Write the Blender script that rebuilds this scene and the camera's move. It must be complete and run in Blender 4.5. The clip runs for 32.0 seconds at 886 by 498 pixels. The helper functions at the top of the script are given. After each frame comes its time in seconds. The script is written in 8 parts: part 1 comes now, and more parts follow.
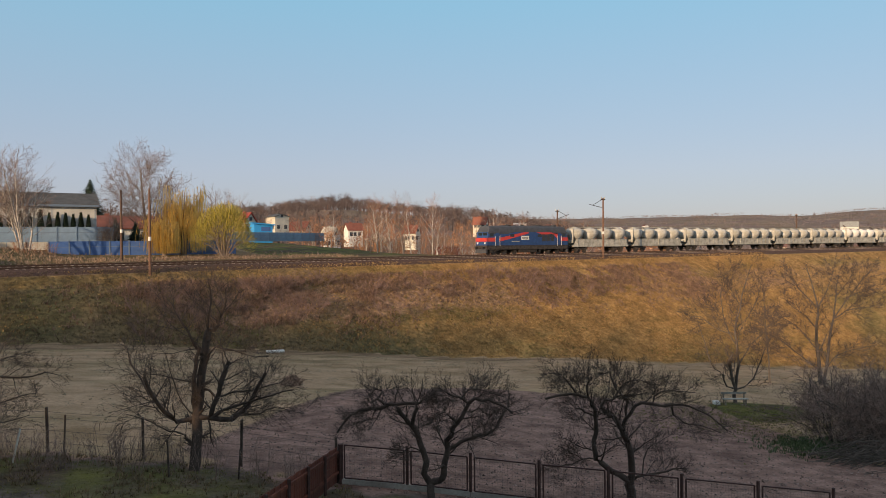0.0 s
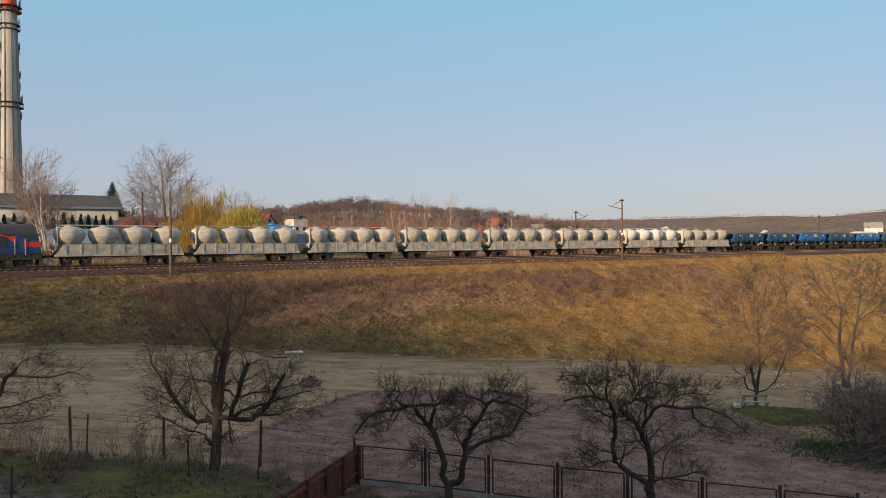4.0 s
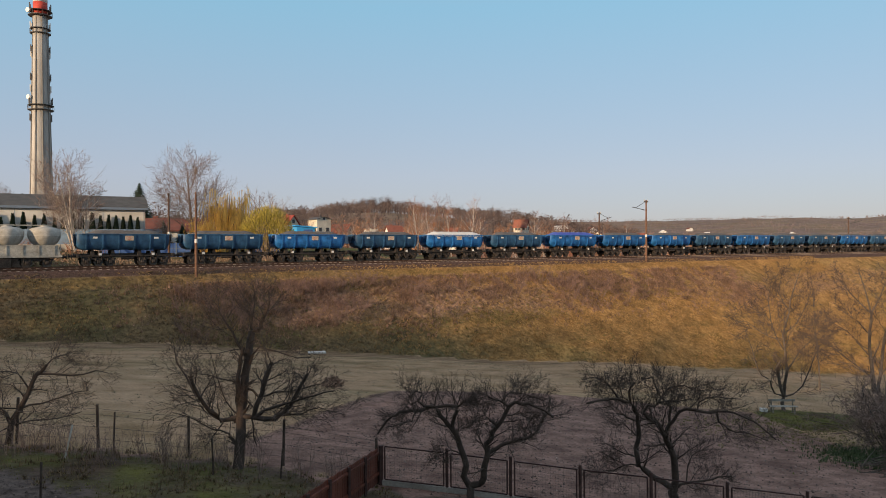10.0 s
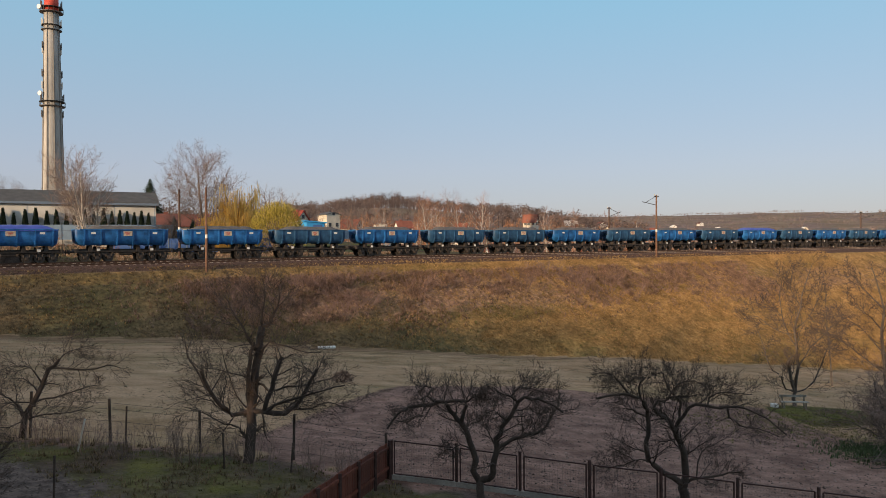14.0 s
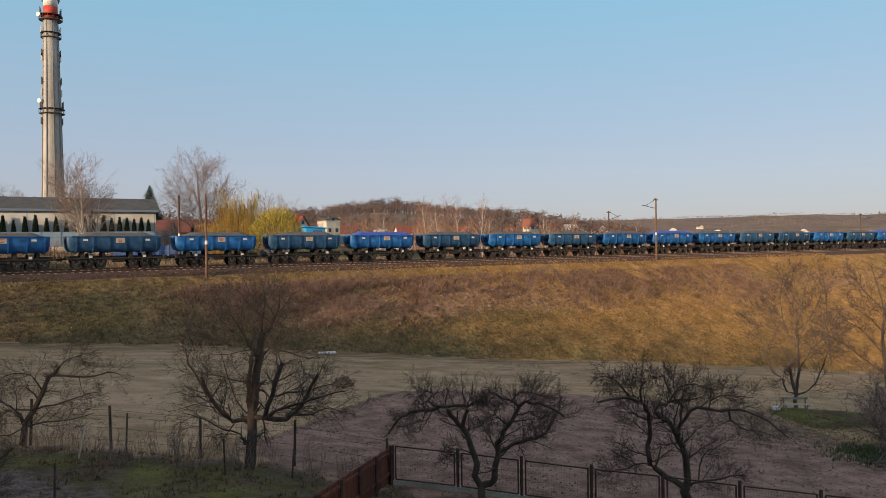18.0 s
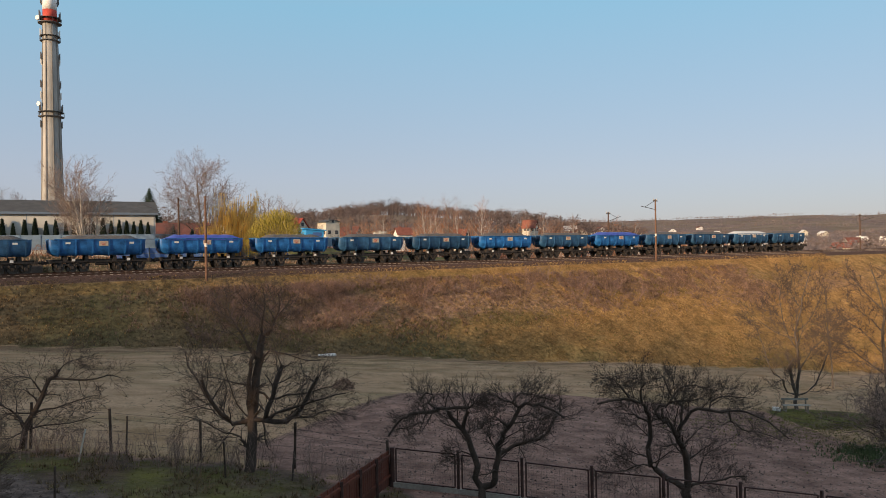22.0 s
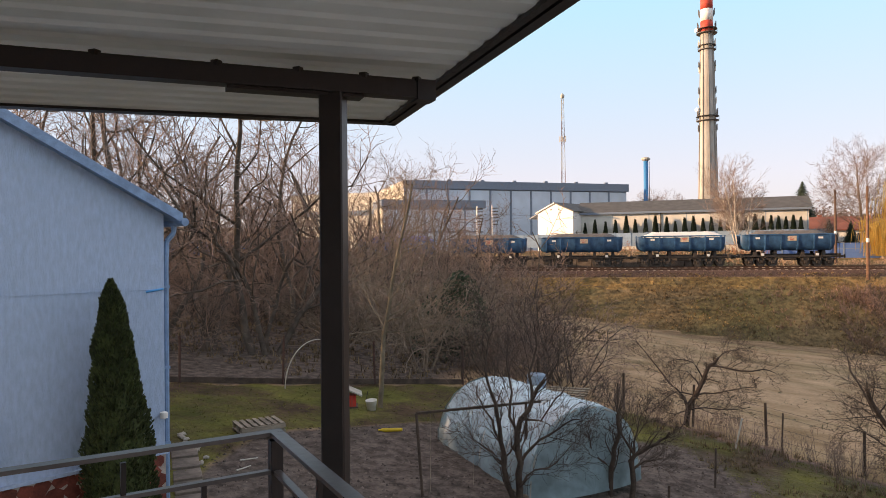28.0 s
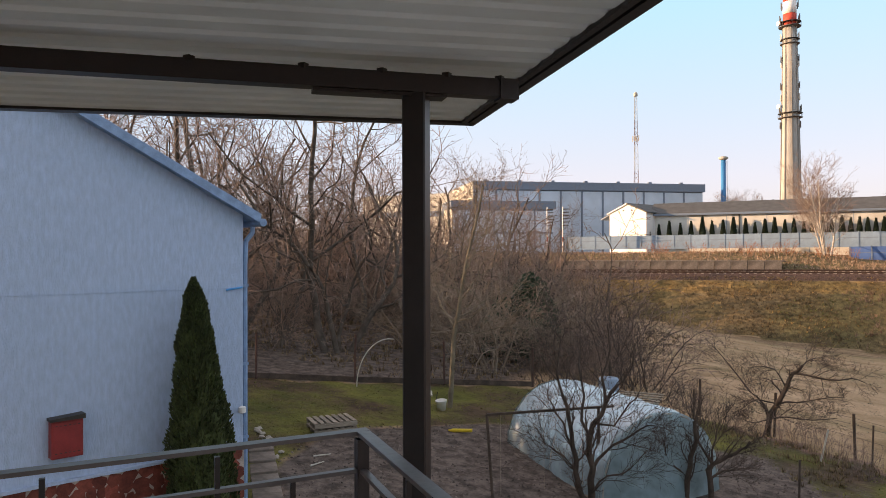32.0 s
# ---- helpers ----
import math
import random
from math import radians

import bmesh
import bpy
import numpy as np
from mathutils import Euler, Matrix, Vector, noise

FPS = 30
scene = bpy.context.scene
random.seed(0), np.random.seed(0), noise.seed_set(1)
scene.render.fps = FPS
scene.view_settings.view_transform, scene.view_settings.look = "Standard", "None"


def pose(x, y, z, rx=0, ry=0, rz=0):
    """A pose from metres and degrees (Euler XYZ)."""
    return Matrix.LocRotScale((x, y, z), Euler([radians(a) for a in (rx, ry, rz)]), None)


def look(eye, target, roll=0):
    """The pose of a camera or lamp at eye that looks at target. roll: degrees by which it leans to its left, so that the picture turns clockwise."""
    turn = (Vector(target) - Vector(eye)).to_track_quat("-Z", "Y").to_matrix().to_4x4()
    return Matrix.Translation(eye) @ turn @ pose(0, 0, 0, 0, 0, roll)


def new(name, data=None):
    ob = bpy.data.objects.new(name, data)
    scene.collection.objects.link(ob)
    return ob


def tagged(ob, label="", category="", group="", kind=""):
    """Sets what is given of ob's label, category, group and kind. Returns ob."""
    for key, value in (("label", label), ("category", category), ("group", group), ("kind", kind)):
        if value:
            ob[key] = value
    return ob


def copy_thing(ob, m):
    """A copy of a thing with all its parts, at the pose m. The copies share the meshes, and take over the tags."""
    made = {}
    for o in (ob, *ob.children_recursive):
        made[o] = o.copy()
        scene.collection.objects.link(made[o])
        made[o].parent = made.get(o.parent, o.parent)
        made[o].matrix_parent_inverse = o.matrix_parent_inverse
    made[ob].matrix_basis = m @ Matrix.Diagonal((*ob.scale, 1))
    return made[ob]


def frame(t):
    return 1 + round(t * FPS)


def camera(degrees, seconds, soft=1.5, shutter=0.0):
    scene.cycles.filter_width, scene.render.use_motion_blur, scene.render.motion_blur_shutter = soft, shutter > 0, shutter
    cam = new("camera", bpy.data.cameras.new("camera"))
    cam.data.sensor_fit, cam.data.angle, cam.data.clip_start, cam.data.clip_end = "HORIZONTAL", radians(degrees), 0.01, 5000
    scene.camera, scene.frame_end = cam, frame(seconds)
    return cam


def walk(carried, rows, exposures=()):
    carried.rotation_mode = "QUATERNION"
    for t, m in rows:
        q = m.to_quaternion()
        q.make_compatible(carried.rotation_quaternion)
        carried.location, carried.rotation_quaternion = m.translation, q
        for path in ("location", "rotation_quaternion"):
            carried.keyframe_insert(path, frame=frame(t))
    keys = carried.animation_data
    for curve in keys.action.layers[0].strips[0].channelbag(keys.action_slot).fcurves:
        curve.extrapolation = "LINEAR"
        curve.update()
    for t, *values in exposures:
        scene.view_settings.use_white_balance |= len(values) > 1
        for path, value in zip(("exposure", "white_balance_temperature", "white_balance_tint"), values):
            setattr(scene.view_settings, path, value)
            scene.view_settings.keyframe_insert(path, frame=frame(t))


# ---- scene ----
# ---- camera and its path (seconds, x, y, z, yaw, pitch, roll) ----
cam = camera(64.01, 32.0, soft=0.9)
PATH = [
    (0.0, 0.240, 0.0, 6.0, -32.000, -0.383, 0.439),
    (0.5, 0.240, 0.0, 6.0, -31.919, -0.384, 0.452),
    (1.0, 0.240, 0.0, 6.0, -31.798, -0.382, 0.477),
    (1.5, 0.240, 0.0, 6.0, -31.569, -0.377, 0.503),
    (2.0, 0.240, 0.0, 6.0, -31.353, -0.368, 0.525),
    (2.5, 0.240, 0.0, 6.0, -31.135, -0.350, 0.537),
    (3.0, 0.240, 0.0, 6.0, -30.931, -0.321, 0.532),
    (3.5, 0.240, 0.0, 6.0, -30.740, -0.288, 0.500),
    (5.5, 0.240, 0.0, 6.0, -30.005, -0.150, 0.460),
    (6.0, 0.240, 0.0, 6.0, -29.831, -0.112, 0.467),
    (6.5, 0.240, 0.0, 6.0, -29.613, -0.073, 0.459),
    (7.0, 0.240, 0.0, 6.0, -29.412, -0.048, 0.434),
    (7.5, 0.240, 0.0, 6.0, -29.311, -0.044, 0.403),
    (8.0, 0.240, 0.0, 6.0, -29.157, -0.048, 0.378),
    (8.5, 0.240, 0.0, 6.0, -29.073, -0.054, 0.361),
    (9.0, 0.240, 0.0, 6.0, -28.926, -0.071, 0.341),
    (9.5, 0.240, 0.0, 6.0, -28.832, -0.104, 0.320),
    (10.0, 0.240, 0.0, 6.0, -28.741, -0.145, 0.310),
    (10.5, 0.240, 0.0, 6.0, -28.627, -0.192, 0.315),
    (11.0, 0.240, 0.0, 6.0, -28.568, -0.254, 0.329),
    (11.5, 0.240, 0.0, 6.0, -28.445, -0.327, 0.344),
    (12.0, 0.240, 0.0, 6.0, -28.384, -0.397, 0.349),
    (12.5, 0.240, 0.0, 6.0, -28.257, -0.459, 0.343),
    (13.0, 0.240, 0.0, 6.0, -28.205, -0.508, 0.339),
    (13.5, 0.240, 0.0, 6.0, -28.114, -0.533, 0.345),
    (14.0, 0.240, 0.0, 6.0, -27.987, -0.536, 0.365),
    (14.5, 0.240, 0.0, 6.0, -27.898, -0.526, 0.404),
    (16.5, 0.240, 0.0, 6.0, -27.774, -0.363, 0.624),
    (17.0, 0.240, 0.0, 6.0, -27.805, -0.289, 0.647),
    (17.5, 0.240, 0.0, 6.0, -27.877, -0.224, 0.689),
    (18.0, 0.240, 0.0, 6.0, -27.995, -0.164, 0.738),
    (18.5, 0.240, 0.0, 6.0, -28.084, -0.105, 0.778),
    (19.0, 0.240, 0.0, 6.0, -28.225, -0.056, 0.803),
    (19.5, 0.240, 0.0, 6.0, -28.326, -0.027, 0.818),
    (20.0, 0.240, 0.0, 6.0, -28.432, -0.020, 0.838),
    (20.5, 0.240, 0.0, 6.0, -28.465, -0.023, 0.865),
    (21.0, 0.240, 0.0, 6.0, -28.454, -0.024, 0.885),
    (21.5, 0.240, 0.0, 6.0, -28.386, -0.023, 0.900),
    (22.0, 0.240, 0.0, 6.0, -28.019, -0.016, 0.921),
    (22.5, 0.240, 0.0, 6.0, -26.925, -0.002, 0.952),
    (23.0, 0.240, 0.0, 6.0, -24.551, 0.022, 0.988),
    (23.5, 0.240, 0.0, 6.0, -21.728, 0.053, 1.030),
    (24.0, 0.240, 0.0, 6.0, -17.548, 0.092, 1.073),
    (24.5, 0.255, 0.0, 6.0, -11.716, 0.150, 1.087),
    (25.0, 0.270, 0.0, 6.0, -6.058, 0.219, 1.051),
    (25.5, 0.255, 0.0, 6.0, -0.524, 0.275, 0.955),
    (26.0, 0.200, 0.0, 6.0, 5.317, 0.304, 0.811),
    (26.5, 0.160, 0.0, 6.0, 9.288, 0.299, 0.659),
    (28.5, 0.035, 0.0, 6.0, 23.768, 0.267, 0.474),
    (29.0, 0.020, 0.0, 6.0, 24.774, 0.281, 0.430),
    (29.5, 0.010, 0.0, 6.0, 25.416, 0.295, 0.387),
    (30.0, 0.000, 0.0, 6.0, 25.692, 0.310, 0.343),
    (30.5, 0.000, 0.0, 6.0, 25.802, 0.324, 0.299),
    (31.0, 0.000, 0.0, 6.0, 26.187, 0.338, 0.256),
    (31.5, 0.000, 0.0, 6.0, 26.665, 0.353, 0.212),
    (32.0, 0.000, 0.0, 6.0, 26.846, 0.367, 0.168),
]
EXPOSURES = [(0, 0.10, 6900, 17), (22, 0.10, 6900, 17), (24, 0.18, 7250, 21), (26, 0.57, 7900, 25), (28.5, 0.92, 8050, 27), (32, 0.92, 8050, 27)]
walk(cam, [(t, pose(x, y, z, 90 + pitch, roll, yaw)) for t, x, y, z, yaw, pitch, roll in PATH], EXPOSURES)

# ---- light ----
SUN_DIR = Vector((-0.94, -0.345, 0.185)).normalized()     # towards the low afternoon sun
world = bpy.data.worlds.new("sky")
scene.world = world
world.use_nodes = True
wn = world.node_tree.nodes
sky = wn.new("ShaderNodeTexSky")
sky.sky_type = "NISHITA"
sky.sun_disc = False
sky.sun_elevation = math.asin(SUN_DIR.z)
sky.sun_rotation = math.atan2(SUN_DIR.x, SUN_DIR.y)
sky.air_density, sky.dust_density, sky.ozone_density = 1.0, 0.6, 2.0
HAZE = wn.new("ShaderNodeMixRGB")
HAZE.inputs[0].default_value = 0.78
wn_height = wn.new("ShaderNodeSeparateXYZ")
wn_ramp = wn.new("ShaderNodeValToRGB")
VEIL = ((0.0, (2.58, 2.75, 3.25)), (0.10, (2.60, 3.16, 4.05)), (0.32, (1.65, 3.6, 4.9)), (0.6, (2.6, 3.2, 3.9)), (1.0, (3.0, 3.1, 3.4)))
for place, tone in VEIL[1:-1]:
    wn_ramp.color_ramp.elements.new(place)
for stop, (place, tone) in zip(wn_ramp.color_ramp.elements, VEIL):
    stop.position, stop.color = place, (*tone, 1)
world.node_tree.links.new(wn.new("ShaderNodeTexCoord").outputs["Generated"], wn_height.inputs[0])
world.node_tree.links.new(wn_height.outputs["Z"], wn_ramp.inputs[0])
world.node_tree.links.new(wn_ramp.outputs[0], HAZE.inputs[2])
wn["Background"].inputs[1].default_value = 0.15
world.node_tree.links.new(sky.outputs[0], HAZE.inputs[1])
world.node_tree.links.new(HAZE.outputs[0], wn["Background"].inputs[0])
sun = new("sun", bpy.data.lights.new("sun", "SUN"))
sun.data.energy, sun.data.angle, sun.data.color = 4.9, radians(0.6), (1.0, 0.76, 0.50)
sun.matrix_world = look((0, 0, 60), Vector((0, 0, 60)) - SUN_DIR)

# ---- helpers for meshes ----
def part(name, bm, material, parent=None, label="", smooth=False):
    """Links a bmesh (or a finished mesh) as one object, under a thing or a part."""
    if isinstance(bm, bmesh.types.BMesh):
        me = bpy.data.meshes.new(name)
        bm.to_mesh(me)
        bm.free()
        me.materials.append(material)
    else:
        me = bm
        if not me.materials:
            me.materials.append(material)
    if smooth:
        me.polygons.foreach_set("use_smooth", [True] * len(me.polygons))
    ob = new(name, me)
    if parent:
        ob.parent = parent
    if label:
        ob["label"] = label
    return ob


def thing(name, label, category, m=None, group=""):
    ob = new(name)
    ob.empty_display_size = 0.3
    if m is not None:
        ob.matrix_basis = m
    return tagged(ob, label, category, group)


def box(bm, cx, cy, cz, sx, sy, sz, bevel=0.0, rz=0.0):
    """Adds a box centred at (cx, cy, cz)."""
    m = Matrix.Translation((cx, cy, cz)) @ Matrix.Rotation(rz, 4, "Z") @ Matrix.Diagonal((sx, sy, sz, 1))
    r = bmesh.ops.create_cube(bm, size=1, matrix=m)
    if bevel:
        es = list({e for v in r["verts"] for e in v.link_edges})
        bmesh.ops.bevel(bm, geom=es, offset=bevel, segments=1, affect="EDGES")


def boxed(*args, **kw):
    bm = bmesh.new()
    box(bm, *args, **kw)
    return bm


def rod(bm, a, b, r, n=6, r2=None):
    """Adds a round bar from a to b."""
    a, b = Vector(a), Vector(b)
    d = b - a
    m = Matrix.Translation((a + b) / 2) @ d.to_track_quat("Z", "Y").to_matrix().to_4x4()
    bmesh.ops.create_cone(bm, cap_ends=True, segments=n, radius1=r, radius2=r if r2 is None else r2, depth=d.length, matrix=m)


def rodded(*args, **kw):
    bm = bmesh.new()
    rod(bm, *args, **kw)
    return bm


def bar(bm, a, b, w, h):
    """Adds a flat-sided bar of section w x h from a to b, h upright."""
    a, b = Vector(a), Vector(b)
    d = b - a
    q = d.to_track_quat("Y", "Z").to_matrix().to_4x4()
    bmesh.ops.create_cube(bm, size=1, matrix=Matrix.Translation((a + b) / 2) @ q @ Matrix.Diagonal((w, d.length, h, 1)))


def barred(*args):
    bm = bmesh.new()
    bar(bm, *args)
    return bm


def lathe(profile, n=24):
    """A turned solid from (radius, z) pairs."""
    bm = bmesh.new()
    rings = []
    for r, z in profile:
        rings.append([bm.verts.new((r * math.cos(2 * math.pi * i / n), r * math.sin(2 * math.pi * i / n), z)) for i in range(n)])
    for a, b in zip(rings, rings[1:]):
        for i in range(n):
            bm.faces.new((a[i], a[(i + 1) % n], b[(i + 1) % n], b[i]))
    bm.faces.new(list(reversed(rings[0])))
    bm.faces.new(rings[-1])
    return bm


def prism(points, y0, y1):
    """A solid with the outline points (x, z), from y0 to y1."""
    bm = bmesh.new()
    a = [bm.verts.new((x, y0, z)) for x, z in points]
    b = [bm.verts.new((x, y1, z)) for x, z in points]
    bm.faces.new(a)
    bm.faces.new(list(reversed(b)))
    for i in range(len(points)):
        j = (i + 1) % len(points)
        bm.faces.new((a[j], a[i], b[i], b[j]))
    bmesh.ops.recalc_face_normals(bm, faces=bm.faces)
    return bm


def mesh_of(name, verts, faces, material):
    me = bpy.data.meshes.new(name)
    me.from_pydata(verts, [], faces)
    me.materials.append(material)
    return me


# ---- the railway line and the lie of the land ----
TR_S = np.arange(-400.0, 1200.0, 1.0)
_turn = np.where(TR_S < 60, 0.0188 - (np.maximum(TR_S, -150.0) - 60) / 511.0, 0.0188)
TR_X = np.cumsum(np.cos(_turn))
TR_Y = np.cumsum(np.sin(_turn))
TR_X, TR_Y = TR_X - TR_X[400], TR_Y - TR_Y[400] + 83.5


def track(s, v=0.0):
    """Place and heading (radians) at s metres along the line, v metres beyond it."""
    h = float(np.interp(s, TR_S, _turn))
    return float(np.interp(s, TR_S, TR_X)) - v * math.sin(h), float(np.interp(s, TR_S, TR_Y)) + v * math.cos(h), h


def rail_z(s):
    return 4.2 + 0.0025 * max(-60.0, min(s, 300.0))


def to_track(x, y):
    s = x
    for _ in range(3):
        tx, ty, h = track(s)
        s += (x - tx) * math.cos(h) + (y - ty) * math.sin(h)
    tx, ty, h = track(s)
    return s, -(x - tx) * math.sin(h) + (y - ty) * math.cos(h)


def field_z(x, y):
    xx = max(-28.0, min(x, 120.0))
    z = 0.31 - 0.107 * xx - 0.032 * max(y, -20.0)
    return z


def ground_z(x, y, sv=None):
    s, v = sv or to_track(x, y)
    zr = rail_z(s)
    n = noise.noise(Vector((x * 0.07, y * 0.07, 0))) * 0.35 + noise.noise(Vector((x * 0.4, y * 0.4, 3))) * 0.06
    if v < -6.3:
        slope = zr - 0.75 - (-6.3 - v) / 1.6
        near = min(1.0, max(0.0, (math.hypot(x, y) - 14) / 25))
        low = field_z(x, y) + n * near
        if v < -9:
            slope += n * 0.8
        d = slope - low
        k = 0.9
        return low + max(d, 0) if abs(d) > k else low + (d + k) ** 2 / (4 * k)
    if v < -5.2:
        return zr - 0.75 + 0.47 * (v + 6.3) / 1.1
    if v < 3.4:
        return zr - 0.28
    # beyond the line: a terrace on the west, lower ground on the east, then hills
    west = 1 / (1 + math.exp(max(-30, min(30, (s - 7) / 2.2))))
    east = 1 / (1 + math.exp(max(-30, min(30, (74 - s) / 7))))
    up = min(1, max(0, (v - 3.4) / 14))
    za = zr - 0.3 + 2.1 * up
    zb = zr - 0.5 - 7.5 * min(1, max(0, (v - 5) / 45)) ** 0.8
    zm = zr + 0.35 * up + 2.3 * smooth_step(14, 58, v) + 4.5 * smooth_step(62, 160, v)
    z = za * west + (1 - west) * (zm + (zb - zm) * east) + n * 0.5
    d = math.hypot(x, y)
    if d > 240:
        az = math.degrees(math.atan2(x, y))
        e1 = float(np.interp(az, (-30, 0, 8, 12, 16, 20, 24.5, 28, 35, 39, 43, 50, 66), (0.9, 1.4, 1.9, 2.3, 2.7, 3.2, 3.3, 3.05, 2.45, 1.9, 1.2, 0.6, 0.4)))
        e2 = 2.15 + 0.25 * noise.noise(Vector((az * 0.15, 0.5, 7)))
        roll = noise.noise(Vector((x * 0.004, y * 0.004, 2))) * 5 * smooth_step(300, 700, d)
        z += e1 * 0.01745 * 850 * smooth_step(240, 850, d) * (1 - smooth_step(950, 1600, d)) + roll
        z += e2 * 0.01745 * 2400 * smooth_step(800, 2400, d)
    return z


def smooth_step(a, b, x):
    k = min(1.0, max(0.0, (x - a) / (b - a)))
    return k * k * (3 - 2 * k)

# ---- materials ----
def mat(name, color, rough=0.7, metal=0.0, var=0.18, scale=6.0, bump=0.2, bscale=40.0, color2=None, spec=0.4, stretch=None, rand=0.0):
    """A surface with two scales of variation, relief and, where asked, a shift from piece to piece."""
    m = bpy.data.materials.new(name)
    m.use_nodes = True
    nt = m.node_tree
    n, l = nt.nodes, nt.links
    b = n["Principled BSDF"]
    b.inputs["Roughness"].default_value = rough
    b.inputs["Metallic"].default_value = metal
    b.inputs["Specular IOR Level"].default_value = spec
    tc = n.new("ShaderNodeTexCoord")
    vec = tc.outputs["Object"]
    if stretch:
        mp = n.new("ShaderNodeMapping")
        mp.inputs["Scale"].default_value = stretch
        l.new(vec, mp.inputs[0])
        vec = mp.outputs[0]
    big = n.new("ShaderNodeTexNoise")
    big.inputs["Scale"].default_value, big.inputs["Detail"].default_value = scale, 5
    small = n.new("ShaderNodeTexNoise")
    small.inputs["Scale"].default_value, small.inputs["Detail"].default_value = bscale, 3
    l.new(vec, big.inputs[0])
    l.new(vec, small.inputs[0])
    c1 = [max(0, c * (1 - var)) for c in color]
    c2 = list(color2) if color2 else [min(1, c * (1 + var)) for c in color]
    ramp = n.new("ShaderNodeValToRGB")
    ramp.color_ramp.elements[0].position, ramp.color_ramp.elements[1].position = 0.35, 0.68
    ramp.color_ramp.elements[0].color, ramp.color_ramp.elements[1].color = (*c1, 1), (*c2, 1)
    l.new(big.outputs[0], ramp.inputs[0])
    mix = n.new("ShaderNodeMixRGB")
    mix.blend_type = "OVERLAY"
    mix.inputs[0].default_value = min(0.6, var * 1.2)
    l.new(ramp.outputs[0], mix.inputs[1])
    l.new(small.outputs[0], mix.inputs[2])
    out = mix.outputs[0]
    if rand:
        oi = n.new("ShaderNodeObjectInfo")
        mr = n.new("ShaderNodeMapRange")
        mr.inputs[3].default_value, mr.inputs[4].default_value = 1 - rand, 1 + rand
        l.new(oi.outputs["Random"], mr.inputs[0])
        hs = n.new("ShaderNodeHueSaturation")
        l.new(mr.outputs[0], hs.inputs["Value"])
        l.new(out, hs.inputs["Color"])
        out = hs.outputs[0]
    l.new(out, b.inputs["Base Color"])
    if bump:
        bp = n.new("ShaderNodeBump")
        bp.inputs["Strength"].default_value = bump
        bp.inputs["Distance"].default_value = 0.02
        l.new(small.outputs[0], bp.inputs["Height"])
        l.new(bp.outputs[0], b.inputs["Normal"])
    return m


def island(m, lo=0.75, hi=1.25):
    """Varies the colour of a joined mesh from island to island."""
    nt = m.node_tree
    b = nt.nodes["Principled BSDF"]
    src = b.inputs["Base Color"].links[0].from_socket
    g = nt.nodes.new("ShaderNodeNewGeometry")
    mr = nt.nodes.new("ShaderNodeMapRange")
    mr.inputs[3].default_value, mr.inputs[4].default_value = lo, hi
    hs = nt.nodes.new("ShaderNodeHueSaturation")
    nt.links.new(g.outputs["Random Per Island"], mr.inputs[0])
    nt.links.new(mr.outputs[0], hs.inputs["Value"])
    nt.links.new(src, hs.inputs["Color"])
    nt.links.new(hs.outputs[0], b.inputs["Base Color"])
    return m


M_BARK = mat("bark_dark", (0.078, 0.056, 0.043), 0.9, var=0.35, scale=3, bump=0.6, bscale=25)
M_TWIG = mat("twig_dark", (0.086, 0.062, 0.048), 0.9, var=0.3, scale=2, bump=0)
M_BARK_WARM = mat("bark_warm", (0.24, 0.185, 0.145), 0.9, var=0.3, scale=3, bump=0.4, bscale=25)
M_TWIG_WARM = mat("twig_warm", (0.215, 0.160, 0.135), 0.9, var=0.3, scale=1, bump=0)
M_TWIG_RED = mat("twig_red", (0.30, 0.135, 0.075), 0.9, var=0.3, scale=1, bump=0)
M_TWIG_SHRUB = mat("twig_shrub", (0.265, 0.185, 0.148), 0.9, var=0.35, scale=1, bump=0)
M_BARK_WOOD = mat("bark_wood", (0.105, 0.084, 0.066), 0.9, var=0.35, scale=3, bump=0.6, bscale=25)
M_BIRCH = mat("bark_birch", (0.42, 0.38, 0.33), 0.85, var=0.35, scale=4, bump=0.3)
M_WILLOW = island(mat("willow_twigs", (0.58, 0.40, 0.115), 0.8, var=0.2, scale=1, bump=0))
M_BUSHLEAF = island(mat("yellow_buds", (0.36, 0.29, 0.05), 0.7, var=0.2, scale=1, bump=0))
M_NEEDLE = island(mat("dark_needles", (0.022, 0.040, 0.020), 0.8, var=0.3, scale=2, bump=0), 0.6, 1.3)
M_THUJA = island(mat("thuja_scales", (0.045, 0.062, 0.020), 0.75, var=0.35, scale=3, bump=0), 0.5, 1.5)
M_IVY = island(mat("ivy_leaves", (0.025, 0.05, 0.02), 0.5, var=0.3, scale=2, bump=0), 0.6, 1.4)
M_DRY = island(mat("dry_grass", (0.44, 0.270, 0.105), 0.95, var=0.3, scale=0.35, bump=0), 0.5, 1.2)
M_TERRACE = island(mat("terrace_grass", (0.33, 0.225, 0.150), 0.95, var=0.25, scale=1.5, bump=0), 0.5, 1.4)
# chimney concrete darkened, so the ribs carry their shade as colour
M_RIBSHADE = mat("chimney_rib", (0.24, 0.23, 0.21), 0.9, var=0.25, scale=0.5, bump=0.2, bscale=4, stretch=(1, 1, 0.15))
M_DRYDULL = island(mat("dull_grass", (0.180, 0.128, 0.070), 0.95, var=0.25, scale=1.5, bump=0), 0.4, 1.5)
M_DRYDARK = island(mat("dry_bramble", (0.295, 0.185, 0.128), 0.95, var=0.3, scale=1, bump=0), 0.5, 1.45)
